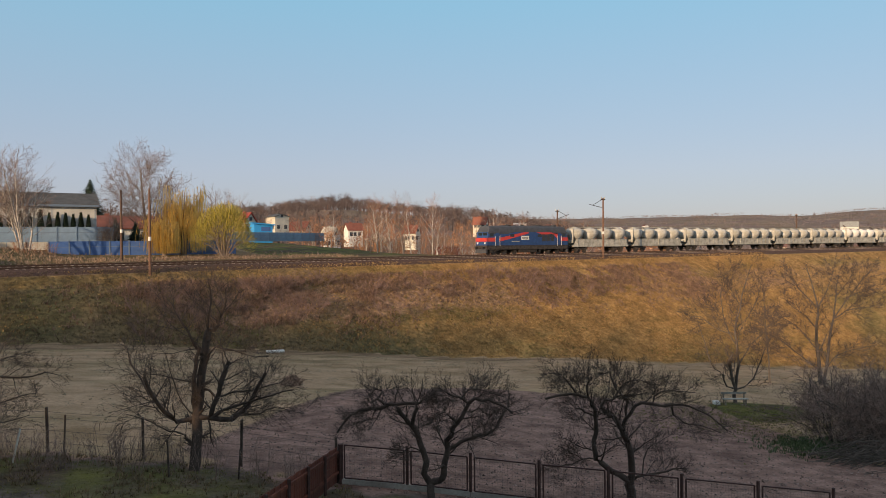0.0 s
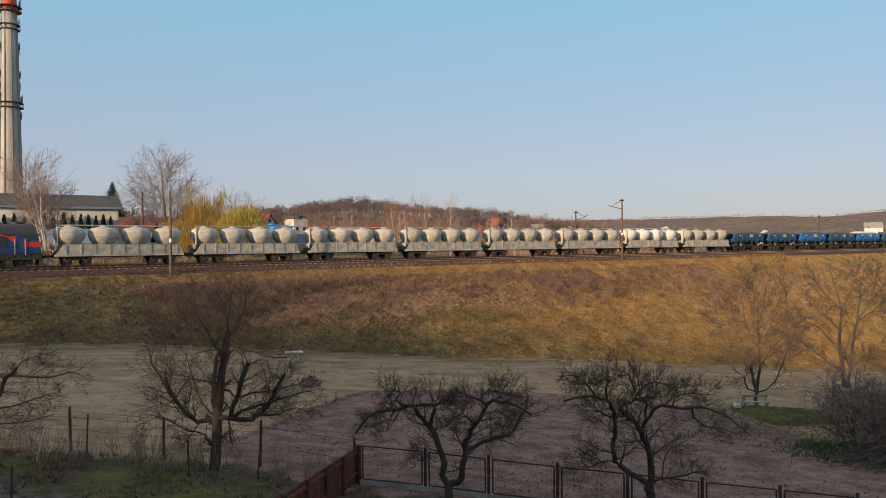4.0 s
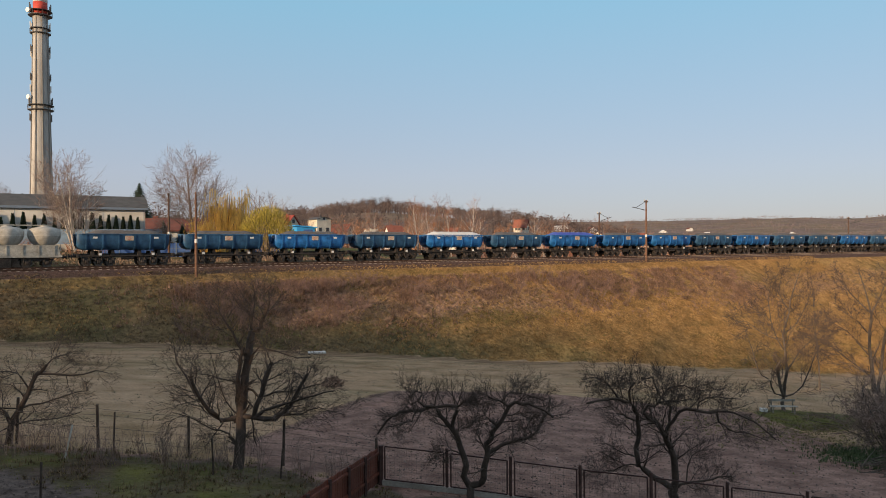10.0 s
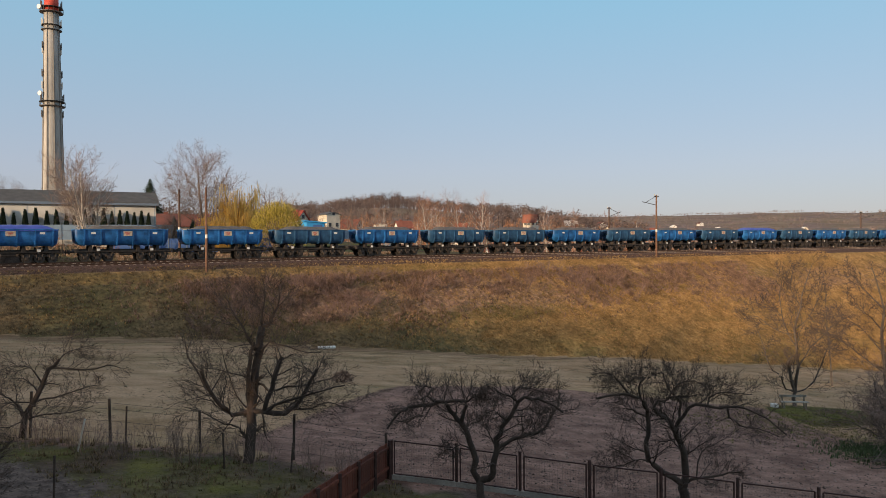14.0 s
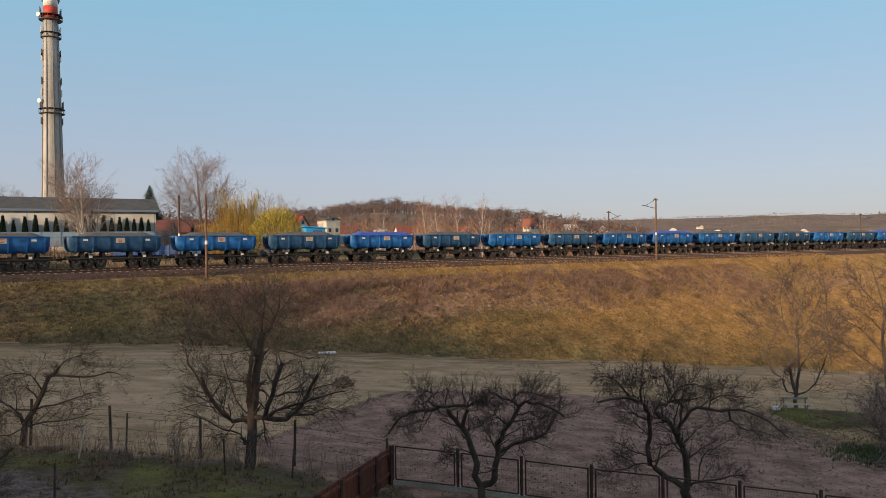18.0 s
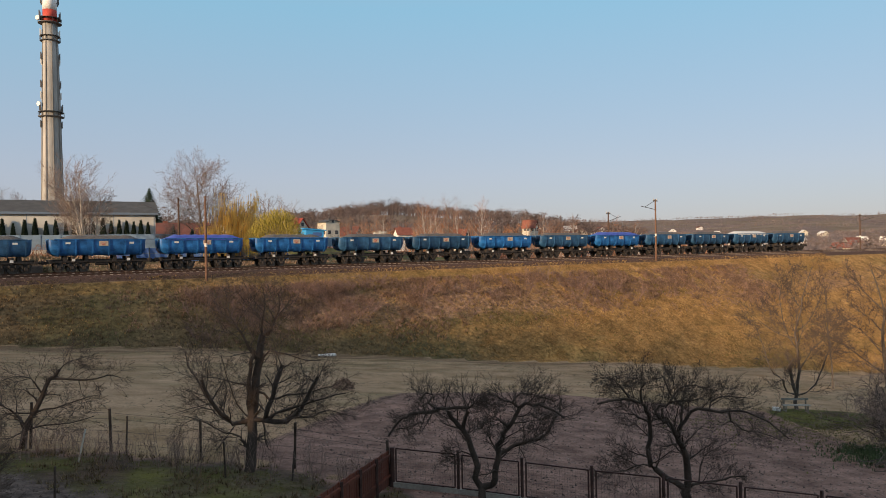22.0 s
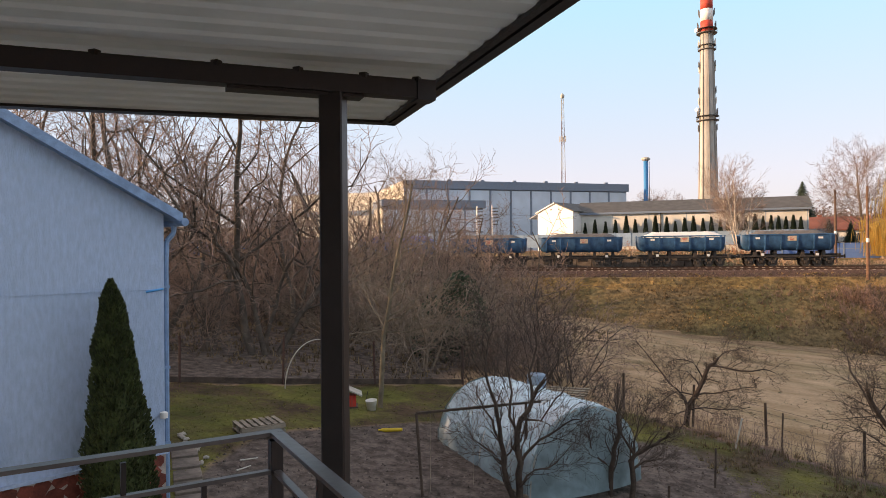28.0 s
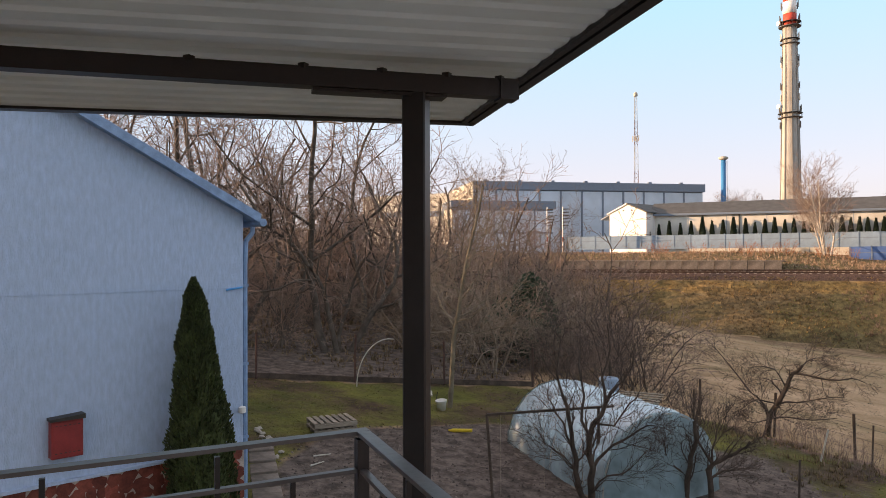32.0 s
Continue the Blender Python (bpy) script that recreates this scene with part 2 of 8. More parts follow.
M_GREENGRASS = island(mat("green_grass", (0.155, 0.150, 0.042), 0.9, var=0.3, scale=1, bump=0), 0.6, 1.4)
M_RAIL = mat("rusty_rail", (0.095, 0.055, 0.038), 0.55, 0.5, var=0.25, scale=5, bump=0.1)
M_SLEEPER = mat("concrete_sleeper", (0.34, 0.27, 0.215), 0.9, var=0.25, scale=3, rand=0.2)
M_PLAT = mat("stained_platform", (0.17, 0.14, 0.115), 0.95, var=0.45, scale=0.9, bump=0.4, bscale=10)
M_CONC = mat("weathered_concrete", (0.36, 0.33, 0.28), 0.9, var=0.25, scale=0.8, bump=0.3, bscale=12)
M_CHIM = mat("chimney_concrete", (0.385, 0.375, 0.345), 0.9, var=0.22, scale=0.5, bump=0.2, bscale=4, stretch=(1, 1, 0.15))
M_RED = mat("red_band", (0.52, 0.07, 0.045), 0.7, var=0.15, scale=0.8)
M_WHITE = mat("white_paint", (0.80, 0.78, 0.74), 0.7, var=0.06, scale=0.6, bump=0.05)
M_DARKSTEEL = mat("dark_steel", (0.05, 0.048, 0.045), 0.6, 0.4, var=0.2)
M_CHIMSTEEL = mat("gallery_steel", (0.15, 0.14, 0.13), 0.7, 0.2, var=0.2)
M_UNDER = mat("bogie_grime", (0.050, 0.042, 0.036), 0.85, 0.1, var=0.35, scale=4, rand=0.25)
M_WHEEL = mat("wheel_steel", (0.10, 0.085, 0.07), 0.5, 0.6, var=0.25)
M_BLUE = mat("wagon_blue", (0.012, 0.115, 0.330), 0.42, var=0.3, scale=1.6, bump=0.15, bscale=9, color2=(0.024, 0.185, 0.48), rand=0.2)
M_BLUEDARK = mat("wagon_blue_worn", (0.020, 0.084, 0.175), 0.52, var=0.3, scale=1.4, bump=0.15, bscale=9, color2=(0.038, 0.130, 0.250), rand=0.2)
M_COAL = mat("gravel_load", (0.13, 0.12, 0.11), 0.95, var=0.3, scale=6, bump=1.0, bscale=22)
M_TARPW = mat("white_sheet", (0.72, 0.70, 0.64), 0.6, var=0.06, scale=2)
M_TARPB = mat("blue_sheet", (0.06, 0.10, 0.42), 0.5, var=0.15, scale=2)
M_PLATE = mat("pale_plate", (0.55, 0.45, 0.33), 0.6, var=0.2, scale=8)
M_SILO = mat("cement_silo", (0.48, 0.46, 0.39), 0.8, var=0.22, scale=1.3, bump=0.15, bscale=10, color2=(0.60, 0.58, 0.52), rand=0.14)
M_SILOW = mat("cement_silo_white", (0.74, 0.72, 0.66), 0.75, var=0.12, scale=1.3, bump=0.1, bscale=10)
M_SILOF = mat("cement_frame", (0.40, 0.38, 0.32), 0.85, var=0.3, scale=1.5, bump=0.15, bscale=9, rand=0.15)
M_LBLUE = mat("loco_blue", (0.022, 0.060, 0.165), 0.45, var=0.2, scale=2)
M_LGREY = mat("loco_grey", (0.060, 0.062, 0.068), 0.6, var=0.2, scale=2)
M_LRED = mat("loco_red", (0.52, 0.05, 0.04), 0.45, var=0.12, scale=2)
M_GLASSD = mat("dark_glass", (0.02, 0.025, 0.03), 0.08, var=0.05, bump=0, spec=0.6)
M_WALLA = mat("pale_render", (0.62, 0.60, 0.54), 0.85, var=0.12, scale=0.4, bump=0.1)
M_HALL = mat("hall_panel", (0.50, 0.59, 0.67), 0.5, var=0.08, scale=0.3, bump=0.05, rand=0.06)
M_HALLDK = mat("hall_trim", (0.16, 0.21, 0.27), 0.5, var=0.1)
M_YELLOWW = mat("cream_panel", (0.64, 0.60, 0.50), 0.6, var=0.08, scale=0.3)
M_ROOFD = mat("dark_sheet_roof", (0.085, 0.085, 0.08), 0.7, var=0.2, scale=1)
M_FENCEP = mat("grey_blue_panel", (0.21, 0.30, 0.39), 0.8, var=0.2, scale=0.6, bump=0.2, rand=0.1)
M_FENCEB = mat("deep_blue_panel", (0.07, 0.15, 0.36), 0.7, var=0.15, scale=0.6, rand=0.08)
M_CYAN = mat("bright_blue_sheet", (0.035, 0.33, 0.68), 0.5, var=0.1)
M_STACK = mat("stack_blue", (0.03, 0.21, 0.45), 0.5, var=0.12)
M_POLE = mat("tarred_pole", (0.105, 0.062, 0.042), 0.85, var=0.3, scale=4, bump=0.3)
M_POLER = mat("rusty_mast", (0.16, 0.085, 0.052), 0.8, var=0.25, scale=3)
M_HWALL = mat("house_render", (0.55, 0.50, 0.40), 0.85, var=0.12, scale=0.5, rand=0.22)
M_HROOF = mat("red_roof", (0.20, 0.070, 0.046), 0.8, var=0.2, scale=0.6, rand=0.3)
M_HWIN = mat("far_window", (0.05, 0.055, 0.06), 0.2, var=0.1, bump=0)
M_BROWNF = mat("stained_fence", (0.14, 0.040, 0.022), 0.75, var=0.3, scale=5, bump=0.3, stretch=(1, 1, 0.2), rand=0.2)
M_RUSTF = mat("brown_post", (0.070, 0.035, 0.028), 0.75, var=0.25, scale=6)
M_WIRE = mat("fence_wire", (0.12, 0.10, 0.09), 0.6, 0.5, var=0.2, bump=0)
M_WOOD = mat("grey_wood", (0.26, 0.22, 0.17), 0.85, var=0.25, scale=5, bump=0.3, stretch=(0.2, 1, 1), rand=0.2)
M_BALC = mat("brown_steel", (0.024, 0.015, 0.014), 0.42, var=0.15, scale=8, bump=0.05)
# brown steel lightened for the rails: sky reflection put into the base colour
M_RAILSHEEN = mat("handrail_steel", (0.115, 0.090, 0.086), 0.35, var=0.15, scale=8, bump=0.05)
M_SOFFIT = mat("soffit_sheet", (0.84, 0.85, 0.87), 0.7, var=0.08, scale=2, bump=0.05)
M_BLUEH = mat("blue_stucco", (0.40, 0.53, 0.71), 0.95, var=0.075, scale=16.0, bump=1.0, bscale=70, stretch=(1, 1, 0.3))
M_BLUETRIM = mat("blue_gutter", (0.19, 0.32, 0.50), 0.5, var=0.15)
M_STONE = mat("plinth_stone", (0.20, 0.050, 0.035), 0.8, var=0.3, scale=6, bump=0.4, rand=0.3)
M_MORTAR = mat("plinth_joint", (0.42, 0.36, 0.32), 0.9, var=0.2)
M_REDBOX = mat("red_box", (0.27, 0.030, 0.030), 0.55, var=0.15, scale=4)
M_YEL = mat("yellow_plastic", (0.62, 0.44, 0.03), 0.5, var=0.1)
M_REDP = mat("bright_red_paint", (0.55, 0.045, 0.025), 0.6, var=0.12)
# pale tone of the unseen balcony floor, chosen to bounce light upwards
M_BOUNCE = mat("pale_floor_tile", (0.56, 0.54, 0.50), 0.6, var=0.1, scale=3)
M_PEB = mat("house_white_render", (0.70, 0.68, 0.62), 0.85, var=0.08, scale=0.5)


def ground_material():
    """One ground: tilled soil, lawn, pale field, dry bank, ballast and far land, mixed by zone."""
    m = bpy.data.materials.new("ground_cover")
    m.use_nodes = True
    nt = m.node_tree
    n, l = nt.nodes, nt.links
    b = n["Principled BSDF"]
    b.inputs["Roughness"].default_value = 0.97
    b.inputs["Specular IOR Level"].default_value = 0.15
    tc = n.new("ShaderNodeTexCoord")

    def noisy(scale, detail=6, sx=1.0, sy=1.0):
        mp = n.new("ShaderNodeMapping")
        mp.inputs["Scale"].default_value = (sx, sy, 1)
        l.new(tc.outputs["Object"], mp.inputs[0])
        t = n.new("ShaderNodeTexNoise")
        t.inputs["Scale"].default_value, t.inputs["Detail"].default_value = scale, detail
        t.inputs["Roughness"].default_value = 0.62
        l.new(mp.outputs[0], t.inputs[0])
        return t.outputs[0]

    def two(fac, c1, c2, lo=0.35, hi=0.65):
        r = n.new("ShaderNodeValToRGB")
        r.color_ramp.elements[0].position, r.color_ramp.elements[1].position = lo, hi
        r.color_ramp.elements[0].color, r.color_ramp.elements[1].color = (*c1, 1), (*c2, 1)
        l.new(fac, r.inputs[0])
        return r.outputs[0]

    def blend(f, a, c):
        x = n.new("ShaderNodeMixRGB")
        l.new(f, x.inputs[0])
        l.new(a, x.inputs[1])
        l.new(c, x.inputs[2])
        return x.outputs[0]

    def zone(name, edge=0.35):
        a = n.new("ShaderNodeAttribute")
        a.attribute_name = name
        s = n.new("ShaderNodeMath")
        s.operation = "MULTIPLY_ADD"
        s.inputs[1].default_value, s.inputs[2].default_value = edge, -edge / 2
        l.new(noisy(0.9, 8), s.inputs[0])
        ad = n.new("ShaderNodeMath")
        l.new(a.outputs["Fac"], ad.inputs[0])
        l.new(s.outputs[0], ad.inputs[1])
        mr = n.new("ShaderNodeMapRange")
        mr.inputs[1].default_value, mr.inputs[2].default_value = 0.38, 0.62
        l.new(ad.outputs[0], mr.inputs[0])
        return mr.outputs[0]

    mid, fine, wide = noisy(0.5), noisy(9.0, 4), noisy(0.06, 5)
    streak = noisy(0.45, 8, 0.6, 1.3)
    field = blend(wide, two(streak, (0.285, 0.180, 0.100), (0.58, 0.395, 0.250)), two(mid, (0.240, 0.170, 0.082), (0.52, 0.360, 0.220)))
    field = blend(two(noisy(0.09, 4, 0.4, 1.6), (0, 0, 0), (1, 1, 1), 0.50, 0.66), field, two(streak, (0.170, 0.125, 0.060), (0.42, 0.310, 0.175)))
    shelf = two(noisy(0.8, 7, 0.3, 1.6), (0.150, 0.098, 0.056), (0.36, 0.250, 0.150))
    lawn = two(mid, (0.066, 0.076, 0.019), (0.165, 0.160, 0.042))
    weeds = two(noisy(1.4, 7), (0.048, 0.033, 0.021), (0.120, 0.080, 0.050))
    lawn = blend(two(noisy(0.33, 6), (0, 0, 0), (1, 1, 1), 0.44, 0.60), lawn, weeds)
    soil = two(noisy(1.1, 9), (0.150, 0.090, 0.069), (0.345, 0.218, 0.170))
    bed = two(noisy(2.6, 9), (0.066, 0.053, 0.045), (0.175, 0.140, 0.118), 0.38, 0.62)
    # golden grass, brightened for the sun on the eastern bank and top strip
    gold = two(mid, (0.235, 0.132, 0.048), (0.47, 0.270, 0.098))
    gold = blend(two(noisy(0.10, 6, 0.5, 1.4), (0, 0, 0), (1, 1, 1), 0.48, 0.62), gold, two(mid, (0.17, 0.118, 0.040), (0.33, 0.220, 0.080)))
    rust = two(noisy(1.5, 7), (0.150, 0.090, 0.062), (0.410, 0.255, 0.155), 0.36, 0.60)
    # duller grass, darkened as well for the shade over the western bank
    dull = blend(two(noisy(0.11, 5), (0, 0, 0), (1, 1, 1), 0.40, 0.62), two(mid, (0.125, 0.086, 0.045), (0.235, 0.160, 0.080)), two(mid, (0.092, 0.078, 0.036), (0.165, 0.130, 0.058)))
    bank = blend(zone("gold", 0.6), dull, gold)
    bank = blend(zone("rust", 0.9), bank, rust)
    ballast = two(fine, (0.056, 0.034, 0.026), (0.145, 0.088, 0.066))
    far = blend(two(noisy(0.012, 6), (0, 0, 0), (1, 1, 1), 0.42, 0.58), two(noisy(0.03, 8), (0.150, 0.110, 0.094), (0.25, 0.185, 0.160)), two(noisy(0.02, 6), (0.170, 0.130, 0.085), (0.28, 0.215, 0.150)))
    col = field
    for name, c in (("shelf", shelf), ("soil", soil), ("bed", bed), ("lawn", lawn), ("bank", bank), ("far", far), ("ballast", ballast)):
        col = blend(zone(name, 0.1 if name == "ballast" else 0.5), col, c)
    ov = n.new("ShaderNodeMixRGB")
    ov.blend_type = "OVERLAY"
    ov.inputs[0].default_value = 0.55
    l.new(col, ov.inputs[1])
    l.new(fine, ov.inputs[2])
    clump = n.new("ShaderNodeMixRGB")
    clump.blend_type = "OVERLAY"
    clump.inputs[0].default_value = 0.75
    l.new(ov.outputs[0], clump.inputs[1])
    l.new(blend(zone("bank", 0.1), two(fine, (0.5, 0.5, 0.5), (0.5, 0.5, 0.5)), two(noisy(2.4, 4), (0.24, 0.24, 0.24), (0.72, 0.72, 0.72), 0.34, 0.66)), clump.inputs[2])
    l.new(clump.outputs[0], b.inputs["Base Color"])
    bp = n.new("ShaderNodeBump")
    bp.inputs["Strength"].default_value, bp.inputs["Distance"].default_value = 0.9, 0.12
    l.new(noisy(3.0, 8), bp.inputs["Height"])
    l.new(bp.outputs[0], b.inputs["Normal"])
    return m


M_GROUND = ground_material()

# ---- ground: one sheet to the horizon ----
def smooth01(a, b, x):
    k = min(1.0, max(0.0, (x - a) / (b - a)))
    return k * k * (3 - 2 * k)


PLOT = ((8.9, 19.6), (5.2, 25.6), (18.9, 41.0), (27.0, 41.0), (40.5, 31.0), (33.0, 17.0), (24.0, 7.0), (17.0, 12.6))
EDGE_X = (-17.5, -10.2, -3.6, 1.4, 6.6, 8.7)
EDGE_Y = (19.8, 27.5, 28.5, 26.2, 22.8, 19.9)


def inside(x, y, poly):
    """1 inside a convex outline (clockwise), 0 outside, soft over half a metre."""
    k = 1.0
    for (ax, ay), (bx, by) in zip(poly, poly[1:] + poly[:1]):
        d = ((bx - ax) * (y - ay) - (by - ay) * (x - ax)) / math.hypot(bx - ax, by - ay)
        k = min(k, 0.5 - d)
    return min(1.0, max(0.0, k))


BED = ((-11.9, 16.4), (-8.5, 21.2), (-5.5, 23.5), (-1.0, 23.0), (0.5, 20.5), (-1.0, 12.0), (-8.0, 9.0), (-11.0, 13.0))


def bed_at(x, y):
    """Dark soil: the bed round the plastic tunnel, and the floor of the wood."""
    edge = float(np.interp(x, EDGE_X, EDGE_Y))
    west = -9.0 - 0.45 * max(0.0, y - 45.0) + 2.5 * noise.noise(Vector((x * 0.15, y * 0.15, 3.0)))
    return max(inside(x, y, BED), (1 - smooth01(west - 5, west + 1, x)) * smooth01(edge - 0.3, edge + 0.3, y))


def rough_at(x, y):
    """Rough ground by the fences, where dark soil shows through the grass."""
    if x > 8.8:
        return smooth01(0.0, 0.5, 19.9 - 0.8 * (x - 8.9) - y)
    edge = float(np.interp(x, EDGE_X, EDGE_Y))
    return smooth01(-4.5, -1.5, x) * (1 - smooth01(edge - 0.4, edge, y))


def zones(x, y, s, v):
    """Weights of soil, lawn, bank, far and ballast at a place."""
    if v > -6.35 and v < 2.6:
        return 0, 0, 0, 0, 1
    if v > 2.6:
        pitch = smooth01(30, 36, s - 0.1 * v) * (1 - smooth01(58, 66, s - 0.25 * v)) * smooth01(7, 12, v) * (1 - smooth01(60, 66, v))
        return 0, pitch, (1 - smooth01(20, 60, v)) * (1 - pitch), smooth01(20, 60, v) * (1 - pitch), 0
    top = rail_z(s) - 0.75 - (-6.3 - v) / 1.6
    bank = 1.0 if top > field_z(x, y) - 0.2 else 0.0
    # tilled plot east of the plank fence, a bed by the plastic tunnel, lawn round them
    soil = inside(x, y, PLOT)
    edge = float(np.interp(x, EDGE_X, EDGE_Y))
    lawn = (1 - smooth01(edge - 0.6, edge + 0.4, y)) * (1 - smooth01(8.2, 9.2, x))
    if x > 8.2:
        lawn = max(lawn, smooth01(0.0, 0.5, 19.9 - 0.8 * (x - 8.9) - y))
    lawn = max(lawn, 1 - smooth01(0.5, 1.1, math.hypot((x - 42) / 9.0, (y - 28.5) / 4.0)))
    bed = bed_at(x, y)
    soil = max(soil, bed)
    rough = rough_at(x, y)
    lawn *= (1 - soil) * (1 - 0.46 * rough)
    soil = max(soil, rough)
    if y > edge:
        bank *= 1 - 0.8 * bed
    return soil * (1 - bank), lawn, bank, 0, 0


def foot_zones(x, y, s, v):
    """Weights of the worn strip at the bank's foot and of the rusty brambles on its upper half."""
    if v > -6.3 or v < -60:
        return 0.0, 0.0
    d = field_z(x, y) - (rail_z(s) - 0.75 - (-6.3 - v) / 1.6)
    shelf = smooth01(0.0, 0.4, d) * (1 - smooth01(1.2, 2.6, d)) * (1 - 0.5 * smooth01(25, 60, s))
    rust = smooth01(-8.6, -10.2, v) * smooth01(-19.5, -13.5, v) * smooth01(4, 22, s)
    return shelf, (0.36 + 0.3 * noise.noise(Vector((x * 0.06, y * 0.10, 6.0)))) * 1.25 * rust


def build_ground():
    sg = list(np.arange(-420, -90, 15.0)) + list(np.arange(-90, -45, 3.0)) + list(np.arange(-45, 125, 1.0)) + list(np.arange(125, 260, 4.0)) + list(np.arange(260, 640, 20.0))
    vg = [-420, -300, -220, -170, -140, -120, -108] + list(np.arange(-100, -30, 1.25)) + list(np.arange(-30, -6.4, 0.7)) + [-6.3, -5.7, -5.2, -3, 0, 2.5, 3.4, 4.5, 6, 8, 10, 13, 17, 22, 28, 36, 46, 60, 80, 105, 140, 180, 230, 290, 360, 440, 520, 600, 700, 820, 950, 1100, 1300, 1550, 1850, 2200, 2600, 3000]
    verts, zs = [], []
    for s in sg:
        for v in vg:
            x, y, h = track(s, v)
            fan = max(0.0, v - 60) * 0.0042
            x, y = x + s * fan * math.cos(0.0188), y + s * fan * math.sin(0.0188)
            verts.append((x, y, ground_z(x, y, (s, v) if v <= 60 else None)))
            zs.append((*zones(x, y, s, v), max(smooth01(12, 62, s + 0.6 * v + 10), smooth01(-10.0, -8.0, v) * 0.5) * (1.0 if v < 3 else 0.35), max(bed_at(x, y), 0.66 * rough_at(x, y)) if -70 < x < 40 and y < 75 and v < -7 else 0.0, *foot_zones(x, y, s, v)))
    nv = len(vg)
    faces = [(i * nv + j, (i + 1) * nv + j, (i + 1) * nv + j + 1, i * nv + j + 1) for i in range(len(sg) - 1) for j in range(nv - 1)]
    me = mesh_of("ground", verts, faces, M_GROUND)
    for k, name in enumerate(("soil", "lawn", "bank", "far", "ballast", "gold", "bed", "shelf", "rust")):
        a = me.attributes.new(name, "FLOAT", "POINT")
        a.data.foreach_set("value", [z[k] for z in zs])
    me.polygons.foreach_set("use_smooth", [True] * len(me.polygons))
    tagged(new("ground", me), "sloping garden and field ground with a dry railway bank", "ground", kind="structure")


build_ground()


def rail_run(v, dz, s0, s1, name):
    """One rail, swept along the line."""
    verts, faces = [], []
    prof = [(-0.07, -0.17), (-0.02, -0.15), (-0.035, -0.03), (-0.035, 0), (0.035, 0), (0.035, -0.03), (0.02, -0.15), (0.07, -0.17)]
    ss = np.arange(s0, s1, 4.0)
    for s in ss:
        for a, z in prof:
            x, y, h = track(s, v + a)
            verts.append((x, y, rail_z(s) + dz + z))
    for i in range(len(ss) - 1):
        for j in range(7):
            faces.append((i * 8 + j, (i + 1) * 8 + j, (i + 1) * 8 + j + 1, i * 8 + j + 1))
    return part(name, mesh_of(name, verts, faces, M_RAIL), M_RAIL)


def build_track(v0, dz, name):
    base = thing(name, "straight railway track of rusty rails on sleepers", "railway track")
    base["kind"] = "structure"
    for side in (-0.75, 0.75):
        r = rail_run(v0 + side, dz, -110, 420, "rail")
        r.parent = base
    bm = bmesh.new()
    box(bm, 0, 0, 0, 0.26, 2.5, 0.2, 0.03)
    first = part("sleeper", bm, M_SLEEPER, base)
    k = 0
    rest = []
    for i in range(560):
        s = -100 + i * 0.72
        x, y, h = track(s, v0)
        m = pose(x, y, rail_z(s) + dz - 0.23, 0, 0, math.degrees(h))
        if -24 < s < 80:
            ob = first if k == 0 else new("sleeper", first.data)
            ob.parent = base
            ob.matrix_basis = m
            k += 1
        else:
            rest.append(m)
    vs, fs = [], []
    src = [v.co.copy() for v in first.data.vertices]
    pol = [tuple(p.vertices) for p in first.data.polygons]
    for m in rest:
        o = len(vs)
        vs += [tuple(m @ c) for c in src]
        fs += [tuple(i + o for i in p) for p in pol]
    ob = part("far_sleepers", mesh_of("far_sleepers", vs, fs, M_SLEEPER), M_SLEEPER, base)
    ob["kind"] = "stuff"


build_track(0.0, 0.0, "far_track")
build_track(-4.0, -0.12, "near_track")

# ---- the train ----
def extrude_x(points, x0, x1):
    """A solid with the section points (y, z), from x0 to x1."""
    bm = bmesh.new()
    a = [bm.verts.new((x0, y, z)) for y, z in points]
    b = [bm.verts.new((x1, y, z)) for y, z in points]
    bm.faces.new(a)
    bm.faces.new(list(reversed(b)))
    for i in range(len(points)):
        j = (i + 1) % len(points)
        bm.faces.new((a[j], a[i], b[i], b[j]))
    bmesh.ops.recalc_face_normals(bm, faces=bm.faces)
    return bm


def wheelset_mesh(r=0.46):
    bm = bmesh.new()
    for y in (-0.75, 0.75):
        s = 1 if y > 0 else -1
        rod(bm, (0, y - 0.065, 0), (0, y + 0.065, 0), r, 18)
        rod(bm, (0, y - 0.095 * s, 0), (0, y - 0.06 * s, 0), r + 0.03, 18)
        rod(bm, (0, y + 0.06 * s, 0), (0, y + 0.2 * s, 0), 0.14, 10)
    rod(bm, (0, -0.75, 0), (0, 0.75, 0), 0.08, 8)
    me = bpy.data.meshes.new("wheelset")
    bm.to_mesh(me)
    bm.free()
    me.materials.append(M_WHEEL)
    return me


ME_WHEELS = wheelset_mesh(0.46)
ME_WHEELL = wheelset_mesh(0.52)


